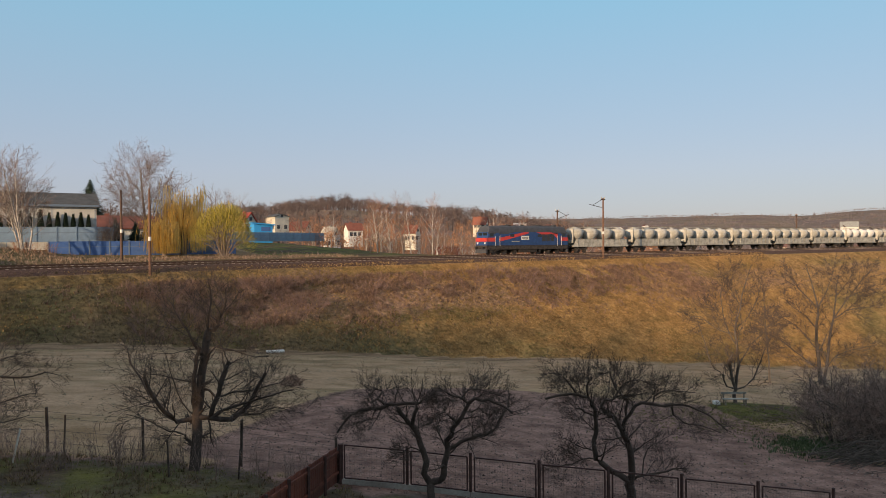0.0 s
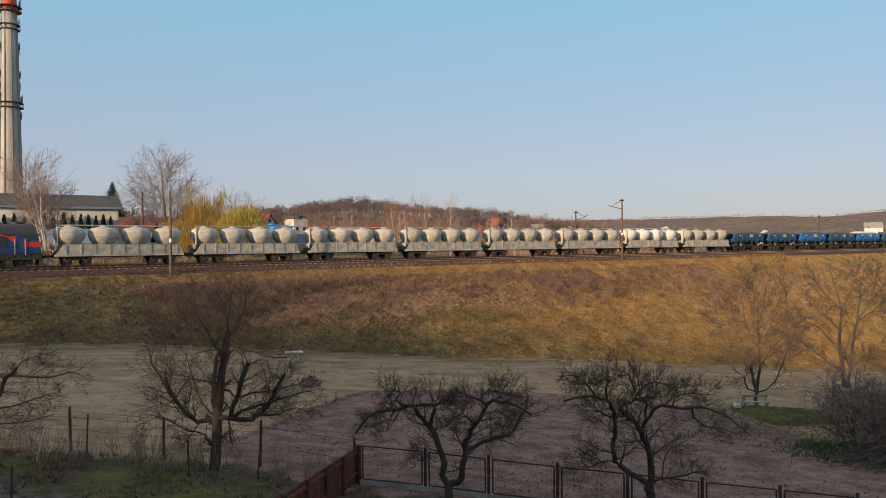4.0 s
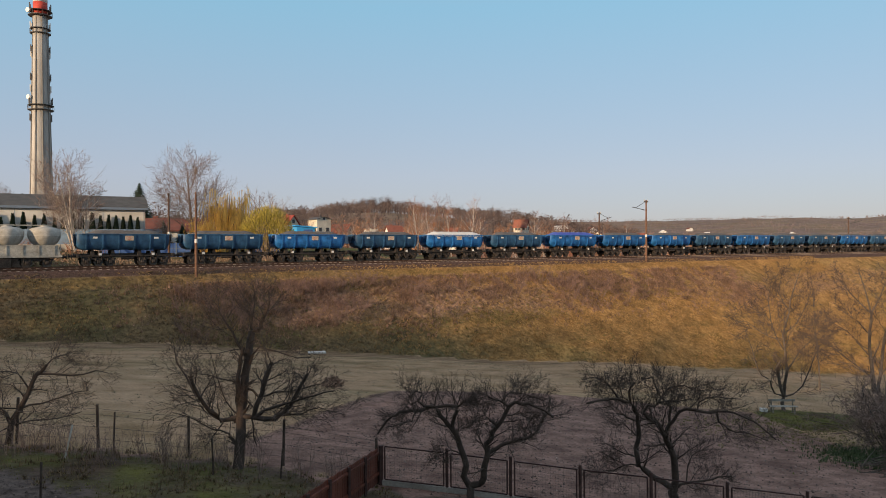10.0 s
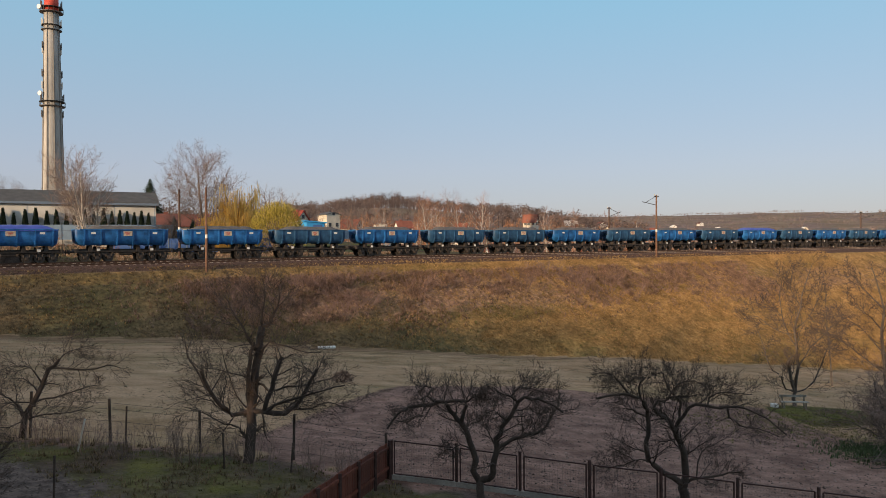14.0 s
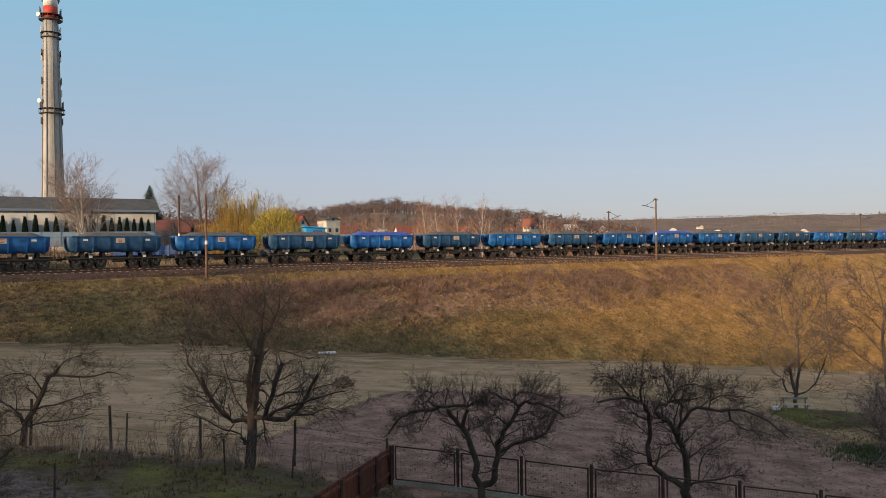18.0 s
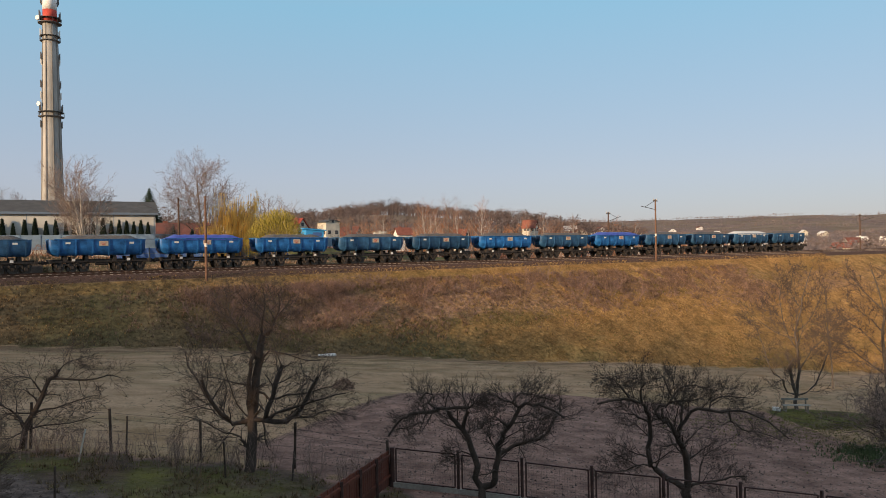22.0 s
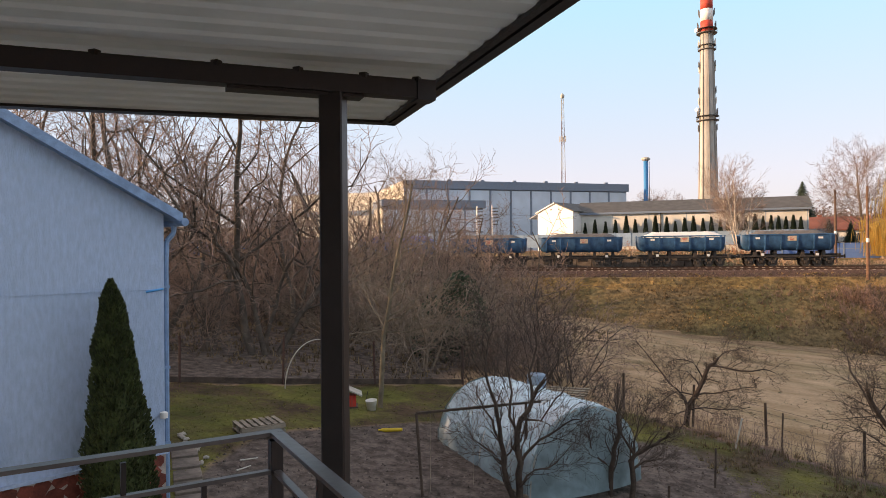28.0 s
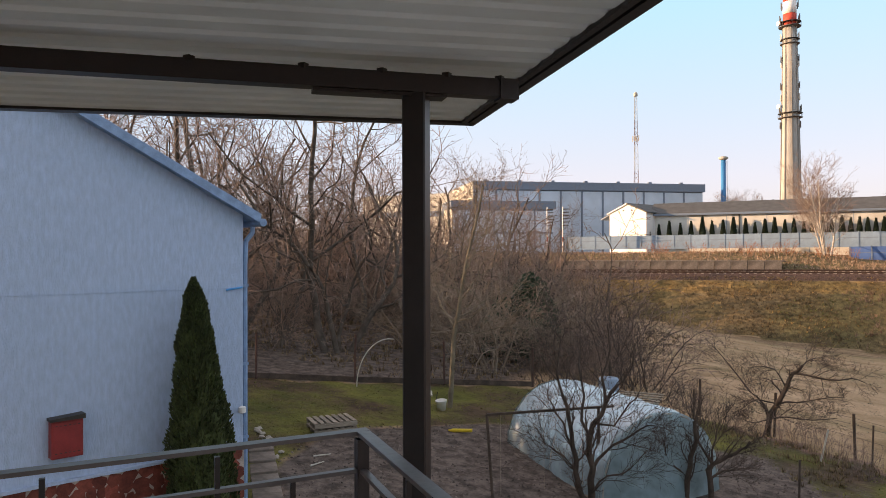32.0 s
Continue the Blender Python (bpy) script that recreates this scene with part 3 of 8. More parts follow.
def bogie(parent, x, axles, base, wheels=ME_WHEELS, r=0.46):
    """A bogie with its side frames, axle boxes, springs and wheelsets."""
    half = base * (axles - 1) / 2
    bm = bmesh.new()
    for y in (-1.0, 1.0):
        pts = [(-half - 0.55, r + 0.28), (-half - 0.5, r + 0.42), (half + 0.5, r + 0.42), (half + 0.55, r + 0.28), (half + 0.3, r + 0.02), (half - 0.25, r + 0.02), (half - 0.45, r + 0.2), (-half + 0.45, r + 0.2), (-half + 0.25, r + 0.02), (-half - 0.3, r + 0.02)]
        bm2 = prism(pts, y - 0.06, y + 0.06)
        me = bpy.data.meshes.new("tmp")
        bm2.to_mesh(me)
        bm2.free()
        bm.from_mesh(me)
        bpy.data.meshes.remove(me)
        for i in range(axles):
            ax = -half + i * base
            box(bm, ax, y * 1.02, r, 0.34, 0.3, 0.34, 0.04)
            for dx in (-0.27, 0.27):
                rod(bm, (ax + dx, y * 1.06, r + 0.05), (ax + dx, y * 1.06, r + 0.4), 0.075, 8)
    box(bm, 0, 0, r + 0.3, 0.6, 2.0, 0.3, 0.03)
    f = part("bogie", bm, M_UNDER, parent)
    f.location = (x, 0, 0)
    for i in range(axles):
        w = new("wheelset", wheels)
        w.parent = f
        w.location = (-half + i * base, 0, r)
    return f


def buffers(parent, x, sgn):
    for y in (-0.87, 0.87):
        bm = bmesh.new()
        rod(bm, (x, y, 1.05), (x + sgn * 0.42, y, 1.05), 0.09, 8)
        rod(bm, (x + sgn * 0.4, y, 1.05), (x + sgn * 0.46, y, 1.05), 0.23, 12)
        part("buffer", bm, M_UNDER, parent)
    part("coupling", barred((x, 0, 1.0), (x + sgn * 0.5, 0, 0.95), 0.12, 0.1), M_UNDER, parent)


def dump_wagon(body_mat, load, label):
    """A side-tipping open wagon, its front at x = 0, on rails at z = 0."""
    w = thing("dump_wagon", label, "railway wagon", group="open wagons of the train")
    def ring(x, grow=0.0):
        """One cross-section of the rounded tub, from rim to rim under the belly."""
        k = max(0.0, min(1.0, (x - 0.08) / 0.85, (9.36 - x) / 0.5))
        r = math.sqrt(max(0.0, 1 - (1 - k) ** 2))
        wd, low = 1.45 * (0.74 + 0.26 * r) + grow, 3.36 - 1.68 * (0.62 + 0.38 * r) - grow
        pts = [(-wd, 3.36), (-wd, (3.36 + low) / 2 + 0.12)]
        for j in range(1, 6):
            q = math.pi / 2 * j / 6
            pts.append((-wd + 0.62 * (1 - math.cos(q)), low + ((3.36 - low) / 2 + 0.12) * (1 - math.sin(q))))
        return [(x, y, z) for y, z in pts] + [(x, -y, z) for y, z in reversed(pts)]

    def loft(xs, grow=0.0):
        V, F = [], []
        for x in xs:
            V += ring(x, grow)
        n = 14
        for i in range(len(xs) - 1):
            for j in range(n - 1):
                F.append((i * n + j, i * n + j + 1, (i + 1) * n + j + 1, (i + 1) * n + j))
        for o in (0, (len(xs) - 1) * n):
            F.append(tuple(range(o, o + n)))
        return V, F

    xs = [0.08, 0.12, 0.2, 0.32, 0.5, 0.7, 0.93, 2.5, 4.2, 6.0, 7.6, 8.86, 9.05, 9.2, 9.32, 9.36]
    part("body", mesh_of("body", *loft(xs), body_mat), body_mat, w, "", True)
    for y in (-1.45, 1.45):
        part("top_rail", boxed(4.75, y, 3.36, 8.5, 0.12, 0.13, 0.02), body_mat, w)
    for x in (0.10, 9.34):
        part("end_rim", boxed(x, 0, 3.36, 0.12, 2.3, 0.13, 0.02), body_mat, w)
    for i in range(6):
        x = 0.95 + 7.9 * i / 5
        part("rib", mesh_of("rib", *loft([x - 0.07, x + 0.07], 0.07), body_mat), body_mat, w)
    part("plate", boxed(5.15, -1.485, 2.95, 0.85, 0.05, 0.5), M_PLATE, w, "pale lettered side plate")
    for k in range(3):
        part("plate_line", boxed(5.12, -1.515, 3.09 - 0.13 * k, 0.55 - 0.1 * k, 0.006, 0.05), M_LRED, w)
    for x in (1.8, 7.9):
        part("small_sign", boxed(x, -1.46, 3.0, 0.45, 0.015, 0.2), M_SILOW, w)
    if load == "gravel":
        bm = bmesh.new()
        bmesh.ops.create_grid(bm, x_segments=26, y_segments=8, size=1)
        for v in bm.verts:
            u, q = v.co.x, v.co.y
            h = 0.52 * (1 - abs(q) ** 2.2) * min(1, (1 - abs(u)) * 3.2) + 0.10 * noise.noise(Vector((u * 9, q * 4, 2.5)))
            v.co = (4.97 + u * 4.18, q * 1.33, 3.28 + max(-0.08, h))
        part("load", bm, M_COAL, w, "heaped grey gravel", True)
    else:
        m = M_TARPW if load == "white" else M_TARPB
        bm = bmesh.new()
        bmesh.ops.create_grid(bm, x_segments=22, y_segments=8, size=1)
        for v in bm.verts:
            u, q = v.co.x, v.co.y
            h = 0.46 * (1 - abs(q) ** 2.6) * min(1, (1 - abs(u)) * 4) + 0.03 * math.sin(u * 24)
            v.co = (4.97 + u * 4.25, q * 1.53, 3.40 + h - (0.18 if abs(q) > 0.99 else 0))
        part("sheet", bm, m, w, "stretched tarpaulin cover", True)
    bm = bmesh.new()
    box(bm, 4.97, 0, 1.12, 9.7, 0.7, 0.42, 0.03)
    box(bm, 0.2, 0, 1.12, 0.25, 2.5, 0.42, 0.02)
    box(bm, 9.75, 0, 1.12, 0.25, 2.5, 0.42, 0.02)
    part("underframe", bm, M_UNDER, w)
    for x in (1.6, 3.6, 6.3, 8.3):
        bm = prism([(x - 0.22, 1.0), (x + 0.22, 1.0), (x + 0.13, 1.78), (x - 0.13, 1.78)], -0.9, 0.9)
        part("rocker", bm, M_UNDER, w)
    for x in (2.3, 7.6):
        for y in (-1.05, 1.05):
            part("tipping_cylinder", rodded((x, y, 0.95), (x, y, 1.6), 0.2, 10), M_UNDER, w)
        part("white_mark", boxed(x, -1.27, 1.25, 0.3, 0.02, 0.25), M_SILOW, w)
    for y in (-1.2, 1.2):
        part("side_beam", boxed(4.97, y, 1.08, 9.2, 0.1, 0.14), M_UNDER, w)
    part("air_tank", rodded((4.4, -0.9, 0.85), (5.6, -0.9, 0.85), 0.2, 10), M_UNDER, w)
    bogie(w, 2.2, 3, 1.15, r=0.46)
    bogie(w, 7.7, 3, 1.15, r=0.46)
    for y in (-1.25, 1.25):
        part("handrail", rodded((9.72, y, 1.3), (9.72, y, 2.4), 0.025, 5), M_UNDER, w)
    buffers(w, 0.05, -1)
    buffers(w, 9.85, 1)
    return w


def cement_wagon(silo_mat, frame_mat, label):
    """A four-silo cement wagon, its front at x = 0."""
    w = thing("cement_wagon", label, "railway wagon", group="cement wagons of the train")
    prof = [(0.28, 1.45), (0.42, 1.80), (0.98, 2.30), (1.28, 2.62), (1.46, 2.95), (1.54, 3.34), (1.52, 3.64), (1.38, 3.88), (1.05, 4.04), (0.52, 4.12), (0.48, 4.22), (0.02, 4.24)]
    silo = None
    for i in range(4):
        x = 1.72 + 3.32 * i
        if silo is None:
            silo = part("silo", lathe(prof, 28), silo_mat, w, "", True)
        else:
            o = new("silo", silo.data)
            o.parent = w
            silo = o
        silo.location = (x, 0, 0)
        part("silo_band", lathe([(1.512, 3.16), (1.530, 3.18), (1.536, 3.23), (1.524, 3.25)], 28), silo_mat, silo)
        part("hatch", lathe([(0.36, 4.22), (0.36, 4.32), (0.2, 4.36)], 14), frame_mat, silo)
    for y in (-1.34, 1.34):
        pts = [(0.25, 1.2), (12.95, 1.2), (12.75, 2.22), (0.9, 2.22)]
        part("side_panel", prism(pts, y - 0.03, y + 0.03), frame_mat, w)
        part("sill", boxed(6.6, y, 1.12, 13.0, 0.14, 0.22), frame_mat, w)
        part("panel_rim", boxed(6.8, y * 1.02, 2.24, 11.8, 0.08, 0.08), frame_mat, w)
        for k in range(9):
            x = 1.2 + 1.4 * k
            part("stanchion", boxed(x, y * 1.035, 1.7, 0.1, 0.07, 1.0), frame_mat, w)
    for k in range(5):
        x = 0.25 + 3.17 * k
        part("cross_brace", boxed(x, 0, 1.9, 0.12, 2.5, 0.5), frame_mat, w)
    part("underframe", boxed(6.6, 0, 1.05, 12.9, 2.2, 0.3), M_UNDER, w)
    part("catwalk", boxed(6.6, 0, 4.24, 11.6, 0.5, 0.05), frame_mat, w)
    for y in (-0.42, 0.42):
        part("walk_rail", rodded((1.0, y, 4.30), (12.2, y, 4.30), 0.025, 5), frame_mat, w)
    part("end_ladder", boxed(0.45, -0.9, 2.9, 0.06, 0.45, 2.4), frame_mat, w)
    part("feed_pipe", rodded((0.8, -1.2, 1.32), (12.6, -1.2, 1.32), 0.07, 6), frame_mat, w)
    bogie(w, 2.3, 2, 1.8)
    bogie(w, 10.9, 2, 1.8)
    buffers(w, 0.1, -1)
    buffers(w, 13.1, 1)
    return w


def side_shape(pts, y, name, m, parent, label=""):
    """A flat shape laid 5 mm proud on a vehicle's side, in (x, z)."""
    lo, hi = (y - 0.012, y) if y < 0 else (y, y + 0.012)
    return part(name, prism(pts, lo, hi), m, parent, label)


def build_loco():
    """A six-axle diesel locomotive with a cab at each end, its front at x = 0."""
    w = thing("diesel_locomotive", "dark blue six-axle diesel locomotive with red bands and grey roof", "locomotive")

    def sloped(bm):
        for v in bm.verts:
            k = max(0.0, v.co.z - 2.45) * 0.36 + max(0.0, 1.5 - v.co.z) * 0.35
            if v.co.x < 2:
                v.co.x += k
            elif v.co.x > 15:
                v.co.x -= k
        return bm

    body = extrude_x([(-1.46, 1.42), (-1.46, 3.45), (1.46, 3.45), (1.46, 1.42)], 0.45, 16.85)
    part("body", sloped(body), M_LBLUE, w)
    roof = extrude_x([(-1.46, 3.45), (-1.40, 3.85), (-1.22, 4.18), (-0.8, 4.38), (0.8, 4.38), (1.22, 4.18), (1.40, 3.85), (1.46, 3.45)], 0.45, 16.85)
    part("roof", sloped(roof), M_LGREY, w)
    skirt = extrude_x([(-1.42, 0.78), (-1.42, 1.42), (1.42, 1.42), (1.42, 0.78)], 0.35, 16.95)
    part("skirt", sloped(skirt), M_UNDER, w)
    for x, s in ((0.3, 1), (17.0, -1)):
        part("plough", extrude_x([(-1.3, 0.25), (-1.35, 0.95), (1.35, 0.95), (1.3, 0.25)], min(x, x + 0.35 * s), max(x, x + 0.35 * s)), M_LGREY, w)
        for y in (-0.5, 0.5):
            part("headlight", rodded((x + 0.12 * s, y * 1.9, 1.75), (x + 0.3 * s, y * 1.9, 1.75), 0.14, 12), M_WHITE, w)
            xf = x + (0.15 + 0.36 * 0.65) * s + 0.08 * s
            part("windscreen", boxed(xf, y * 1.2, 3.05, 0.08, 0.95, 0.62), M_GLASSD, w)
        part("front_band", boxed(x + 0.16 * s, 0, 2.28, 0.03, 2.85, 0.55), M_LRED, w)
        part("roof_lamp", boxed(x + 1.15 * s, 0, 4.3, 0.35, 0.4, 0.22, 0.04), M_LGREY, w)
        buffers(w, x + 0.15 * s, -s)
    for y in (-1.465, 1.465):
        side_shape([(0.5, 2.0), (2.9, 2.0), (5.6, 2.55), (8.6, 3.25), (8.6, 3.42), (7.6, 3.42), (4.6, 2.85), (2.9, 2.58), (0.55, 2.58)], y, "red_band", M_LRED, w, "bright red wavy band")
        side_shape([(10.2, 3.42), (11.5, 3.0), (13.9, 2.95), (15.0, 2.05), (16.8, 2.05), (16.75, 2.6), (15.6, 2.6), (14.4, 3.35), (12.6, 3.42)], y, "red_band", M_LRED, w, "bright red wavy band")
        side_shape([(0.55, 3.16), (4.3, 3.16), (5.9, 3.44), (0.75, 3.44)], y, "grey_band", M_LGREY, w)
        side_shape([(13.7, 3.16), (16.75, 3.16), (16.55, 3.44), (13.2, 3.44)], y, "grey_band", M_LGREY, w)
        side_shape([(7.1, 2.25), (8.65, 2.25), (8.65, 2.85), (7.1, 2.85)], y * 1.002, "sign_plate", M_SILOW, w, "white plate")
        for k in range(2):
            side_shape([(7.25, 2.36 + 0.22 * k), (8.45, 2.36 + 0.22 * k), (8.45, 2.46 + 0.22 * k), (7.25, 2.46 + 0.22 * k)], y * 1.012, "plate_bar", M_LGREY, w)
        side_shape([(5.2, 1.95), (6.8, 1.95), (6.8, 2.07), (5.2, 2.07)], y * 1.002, "number_bar", M_SILOF, w)
        for x in (1.0, 15.6):
            side_shape([(x, 2.75), (x + 0.7, 2.75), (x + 0.7, 3.25), (x, 3.25)], y * 1.003, "cab_window", M_GLASSD, w)
        for x in (2.1, 14.6):
            side_shape([(x, 1.5), (x + 0.65, 1.5), (x + 0.65, 3.3), (x, 3.3)], y * 1.002, "door", M_LBLUE, w)
            for dx in (-0.12, 0.77):
                part("grab_rail", rodded((x + dx, y * 1.04, 1.3), (x + dx, y * 1.04, 2.9), 0.025, 5), M_SILOW, w)
        for x in (4.9, 10.4, 12.6):
            side_shape([(x, 2.7), (x + 0.8, 2.7), (x + 0.8, 3.15), (x, 3.15)], y * 1.004, "engine_window", M_GLASSD, w)
        for x in (11.3, 12.2, 13.1):
            g = side_shape([(x, 2.0), (x + 0.75, 2.0), (x + 0.75, 3.1), (x, 3.1)], y * 1.003, "grille", M_DARKSTEEL, w)
            for k in range(6):
                part("slat", boxed(x + 0.375, y * 1.012, 2.12 + 0.17 * k, 0.7, 0.02, 0.05), M_LGREY, g)
        part("side_step", boxed(2.4, y * 0.98, 0.6, 0.5, 0.25, 0.05), M_UNDER, w)
        part("side_step", boxed(14.9, y * 0.98, 0.6, 0.5, 0.25, 0.05), M_UNDER, w)
    for x, ln in ((4.6, 1.2), (7.2, 2.2), (10.4, 2.6), (13.2, 1.0)):
        part("roof_hatch", boxed(x, 0, 4.42, ln, 1.3, 0.14, 0.04), M_LGREY, w)
    part("exhaust", boxed(8.6, 0.2, 4.5, 0.5, 0.4, 0.3, 0.04), M_DARKSTEEL, w)
    part("fuel_tank", boxed(8.65, 0, 0.66, 3.6, 2.6, 0.8, 0.08), M_UNDER, w)
    for x in (1.55, 15.75):
        part("sand_box", boxed(x, 0, 0.62, 0.7, 2.4, 0.6, 0.05), M_UNDER, w)
    for x in (5.6, 11.7, 14.9):
        part("roof_fan", lathe([(0.55, 4.38), (0.55, 4.56), (0.42, 4.60)], 16), M_DARKSTEEL, w).location = (x, 0, 0)
    bogie(w, 4.2, 3, 2.0, ME_WHEELL, 0.52)
    bogie(w, 13.1, 3, 2.0, ME_WHEELL, 0.52)
    return w


locomotive = build_loco()
SILO_LABEL = "grey cement wagon with four round silos, dusty"
cement_grey = cement_wagon(M_SILO, M_SILOF, SILO_LABEL)
cement_white = cement_wagon(M_SILOW, M_SILOF, "white-painted cement wagon with four round silos")
wagon_kinds = {
    "b": dump_wagon(M_BLUE, "gravel", "bright blue side-tipping wagon heaped with gravel"),
    "d": dump_wagon(M_BLUEDARK, "gravel", "faded dark blue side-tipping wagon with gravel"),
    "w": dump_wagon(M_BLUE, "white", "blue side-tipping wagon under a white sheet"),
    "v": dump_wagon(M_BLUEDARK, "white", "faded dark blue side-tipping wagon under a white sheet"),
    "t": dump_wagon(M_BLUE, "blue", "blue side-tipping wagon under a violet-blue sheet"),
}
ORDER = "ddbdwdtbbdbddbdbdtdbdbtbddbdtddvd"

FRONT = [(0, 61.9), (3, 3.7), (9, -110.3), (12, -168.3), (18, -282.7), (23, -379.1), (26, -436.6), (32, -551.8)]
TRAIN = [(locomotive, 0.0, 17.3)]
for i in range(8):
    src = cement_white if i == 6 else cement_grey
    first = i in (0, 6)
    TRAIN.append((src if first else copy_thing(src, Matrix()), 17.9 + 14.2 * i, 13.2))
_seen = set()
for i, k in enumerate(ORDER):
    src = wagon_kinds[k]
    TRAIN.append((src if k not in _seen else copy_thing(src, Matrix()), 131.7 + 10.79 * i, 9.9))
    _seen.add(k)


def front(t):
    return float(np.interp(t, [a for a, _ in FRONT], [b for _, b in FRONT]))


def vehicle_pose(s, length):
    a, b = track(s + length * 0.22), track(s + length * 0.78)
    h = math.atan2(b[1] - a[1], b[0] - a[0])
    x, y = a[0] - length * 0.22 * math.cos(h), a[1] - length * 0.22 * math.sin(h)
    return pose(x, y, rail_z(s), 0, 0, math.degrees(h))


def motions():
    for ob, off, length in TRAIN:
        walk(ob, [(t / 2, vehicle_pose(front(t / 2) + off, length)) for t in range(65)])

# ---- trees ----
def tube(V, F, pts, rad, n):
    """Adds a tapered tube through pts to the vertex and face lists."""
    o = len(V)
    m = len(pts)
    for i in range(m):
        d = (pts[min(i + 1, m - 1)] - pts[max(i - 1, 0)])
        if d.length < 1e-6:
            d = Vector((0, 0, 1))
        d.normalize()
        u = d.orthogonal().normalized()
        w = d.cross(u)
        for k in range(n):
            a = 2 * math.pi * k / n
            V.append(tuple(pts[i] + (u * math.cos(a) + w * math.sin(a)) * rad[i]))
    for i in range(m - 1):
        for k in range(n):
            F.append((o + i * n + k, o + i * n + (k + 1) % n, o + (i + 1) * n + (k + 1) % n, o + (i + 1) * n + k))


TWIG = [0.0045]      # thinnest twig of the tree being grown


def sprout(rng, pts, rad, length, level, spec, wood, twig):
    """Side branches along a branch."""
    seg = len(pts) - 1
    kids, ang, ratio, start = spec[level][3:7]
    n = max(1, int(kids * rng.uniform(0.8, 1.2) + 0.5))
    phi = rng.uniform(0, 6.28)
    for j in range(n):
        u = start + (1 - start) * (j + rng.uniform(0.2, 0.8)) / n
        f = u * seg
        i = min(int(f), seg - 1)
        q = pts[i].lerp(pts[i + 1], f - i)
        ax = (pts[i + 1] - pts[i]).normalized()
        phi += 2.4 + rng.gauss(0, 0.4)
        side = ax.orthogonal().normalized()
        side.rotate(Matrix.Rotation(phi, 3, ax))
        a = radians(ang * rng.uniform(0.75, 1.25))
        nd = ax * math.cos(a) + side * math.sin(a)
        ln = length * ratio * rng.uniform(0.65, 1.25) * (1.15 - 0.5 * u)
        rr = (rad[0] + (rad[-1] - rad[0]) * u) * rng.uniform(0.5, 0.7) * (spec[level][7] if len(spec[level]) > 7 else 1)
        grow(rng, q, nd, ln, max(rr, TWIG[0]), level + 1, spec, wood, twig)


def grow(rng, p, d, length, r0, level, spec, wood, twig):
    """One branch with its side branches. spec holds a row per level:
    (segments, wander, upward pull, children, child angle, child length, first child at)."""
    seg, wander, pull = spec[level][:3]
    pts, rad = [p.copy()], [r0]
    d = d.normalized()
    step = length / seg
    last = level == len(spec) - 1
    tip = r0 * (0.35 if not last else 0.4)
    for i in range(seg):
        d = (d + Vector((rng.gauss(0, wander), rng.gauss(0, wander), rng.gauss(0, wander) + pull))).normalized()
        p = p + d * step
        pts.append(p.copy())
        rad.append(r0 + (tip - r0) * (i + 1) / seg)
    if level <= 1 or (level == 2 and len(spec) > 4):
        tube(*wood, pts, rad, 7 if level == 0 else 5)
    else:
        tube(*twig, pts, rad, 4 if not last else 3)
    if not last:
        sprout(rng, pts, rad, length, level, spec, wood, twig)


def tree_meshes(seed, height, r, spec, wood_mat, twig_mat, stems=1, lean=0.0, spread=0.0, thin=0.0045):
    TWIG[0] = thin
    rng = random.Random(seed)
    wood, twig = ([], []), ([], [])
    for k in range(stems):
        a = rng.uniform(0, 6.28)
        d = Vector((math.cos(a) * (lean if stems > 1 else 0.03), math.sin(a) * (lean if stems > 1 else 0.03), 1))
        p = Vector((math.cos(a) * spread, math.sin(a) * spread, -0.15))
        grow(rng, p, d, height * (1 if k == 0 else rng.uniform(0.7, 1)), r * (1 if k == 0 else rng.uniform(0.6, 1)), 0, spec, wood, twig)
    return mesh_of("trunk", *wood, wood_mat), mesh_of("crown", *twig, twig_mat)


def shaped_tree(seed, limbs, spec, wood_mat, twig_mat, reach=1.0, slim=1.0, thin=0.0045):
    """A tree from its main limbs: each (radius at foot, radius at tip, side-branch length, points (x, z))."""
    TWIG[0] = thin
    rng = random.Random(seed)
    wood, twig = ([], []), ([], [])
    depth = {}
    for r0, r1, ln, pts in limbs:
        y = depth.get(pts[0], 0.0)
        dy = rng.choice((-1, 1)) * rng.uniform(0.12, 0.4)
        P = [Vector((pts[0][0], y, pts[0][1]))]
        for (xa, za), (xb, zb) in zip(pts, pts[1:]):
            for k in (0.5, 1.0):
                y += dy * math.hypot(xb - xa, zb - za) * 0.5
                j = 0.03 if k < 1 else 0.0
                P.append(Vector((xa + (xb - xa) * k + rng.gauss(0, j), y, za + (zb - za) * k + rng.gauss(0, j))))
            depth[(xb, zb)] = y
        R = [(r0 + (r1 - r0) * i / (len(P) - 1)) * slim for i in range(len(P))]
        tube(*wood, P, R, 8)
        if ln:
            sprout(rng, P, R, ln * reach, 0, spec, wood, twig)
    return mesh_of("trunk", *wood, wood_mat), mesh_of("crown", *twig, twig_mat)


def plant(name, meshes, label, x, y, rz=0.0, scale=1.0, z=None, group="", category="tree"):
    t = thing(name, label, category, Matrix.Translation((x, y, ground_z(x, y) if z is None else z)) @ Matrix.Rotation(rz, 4, "Z"), group)
    t.scale = (scale, scale, scale)
    part("trunk", meshes[0], None, t, "", True)
    part("crown", meshes[1], None, t, "fine bare twigs")
    return t


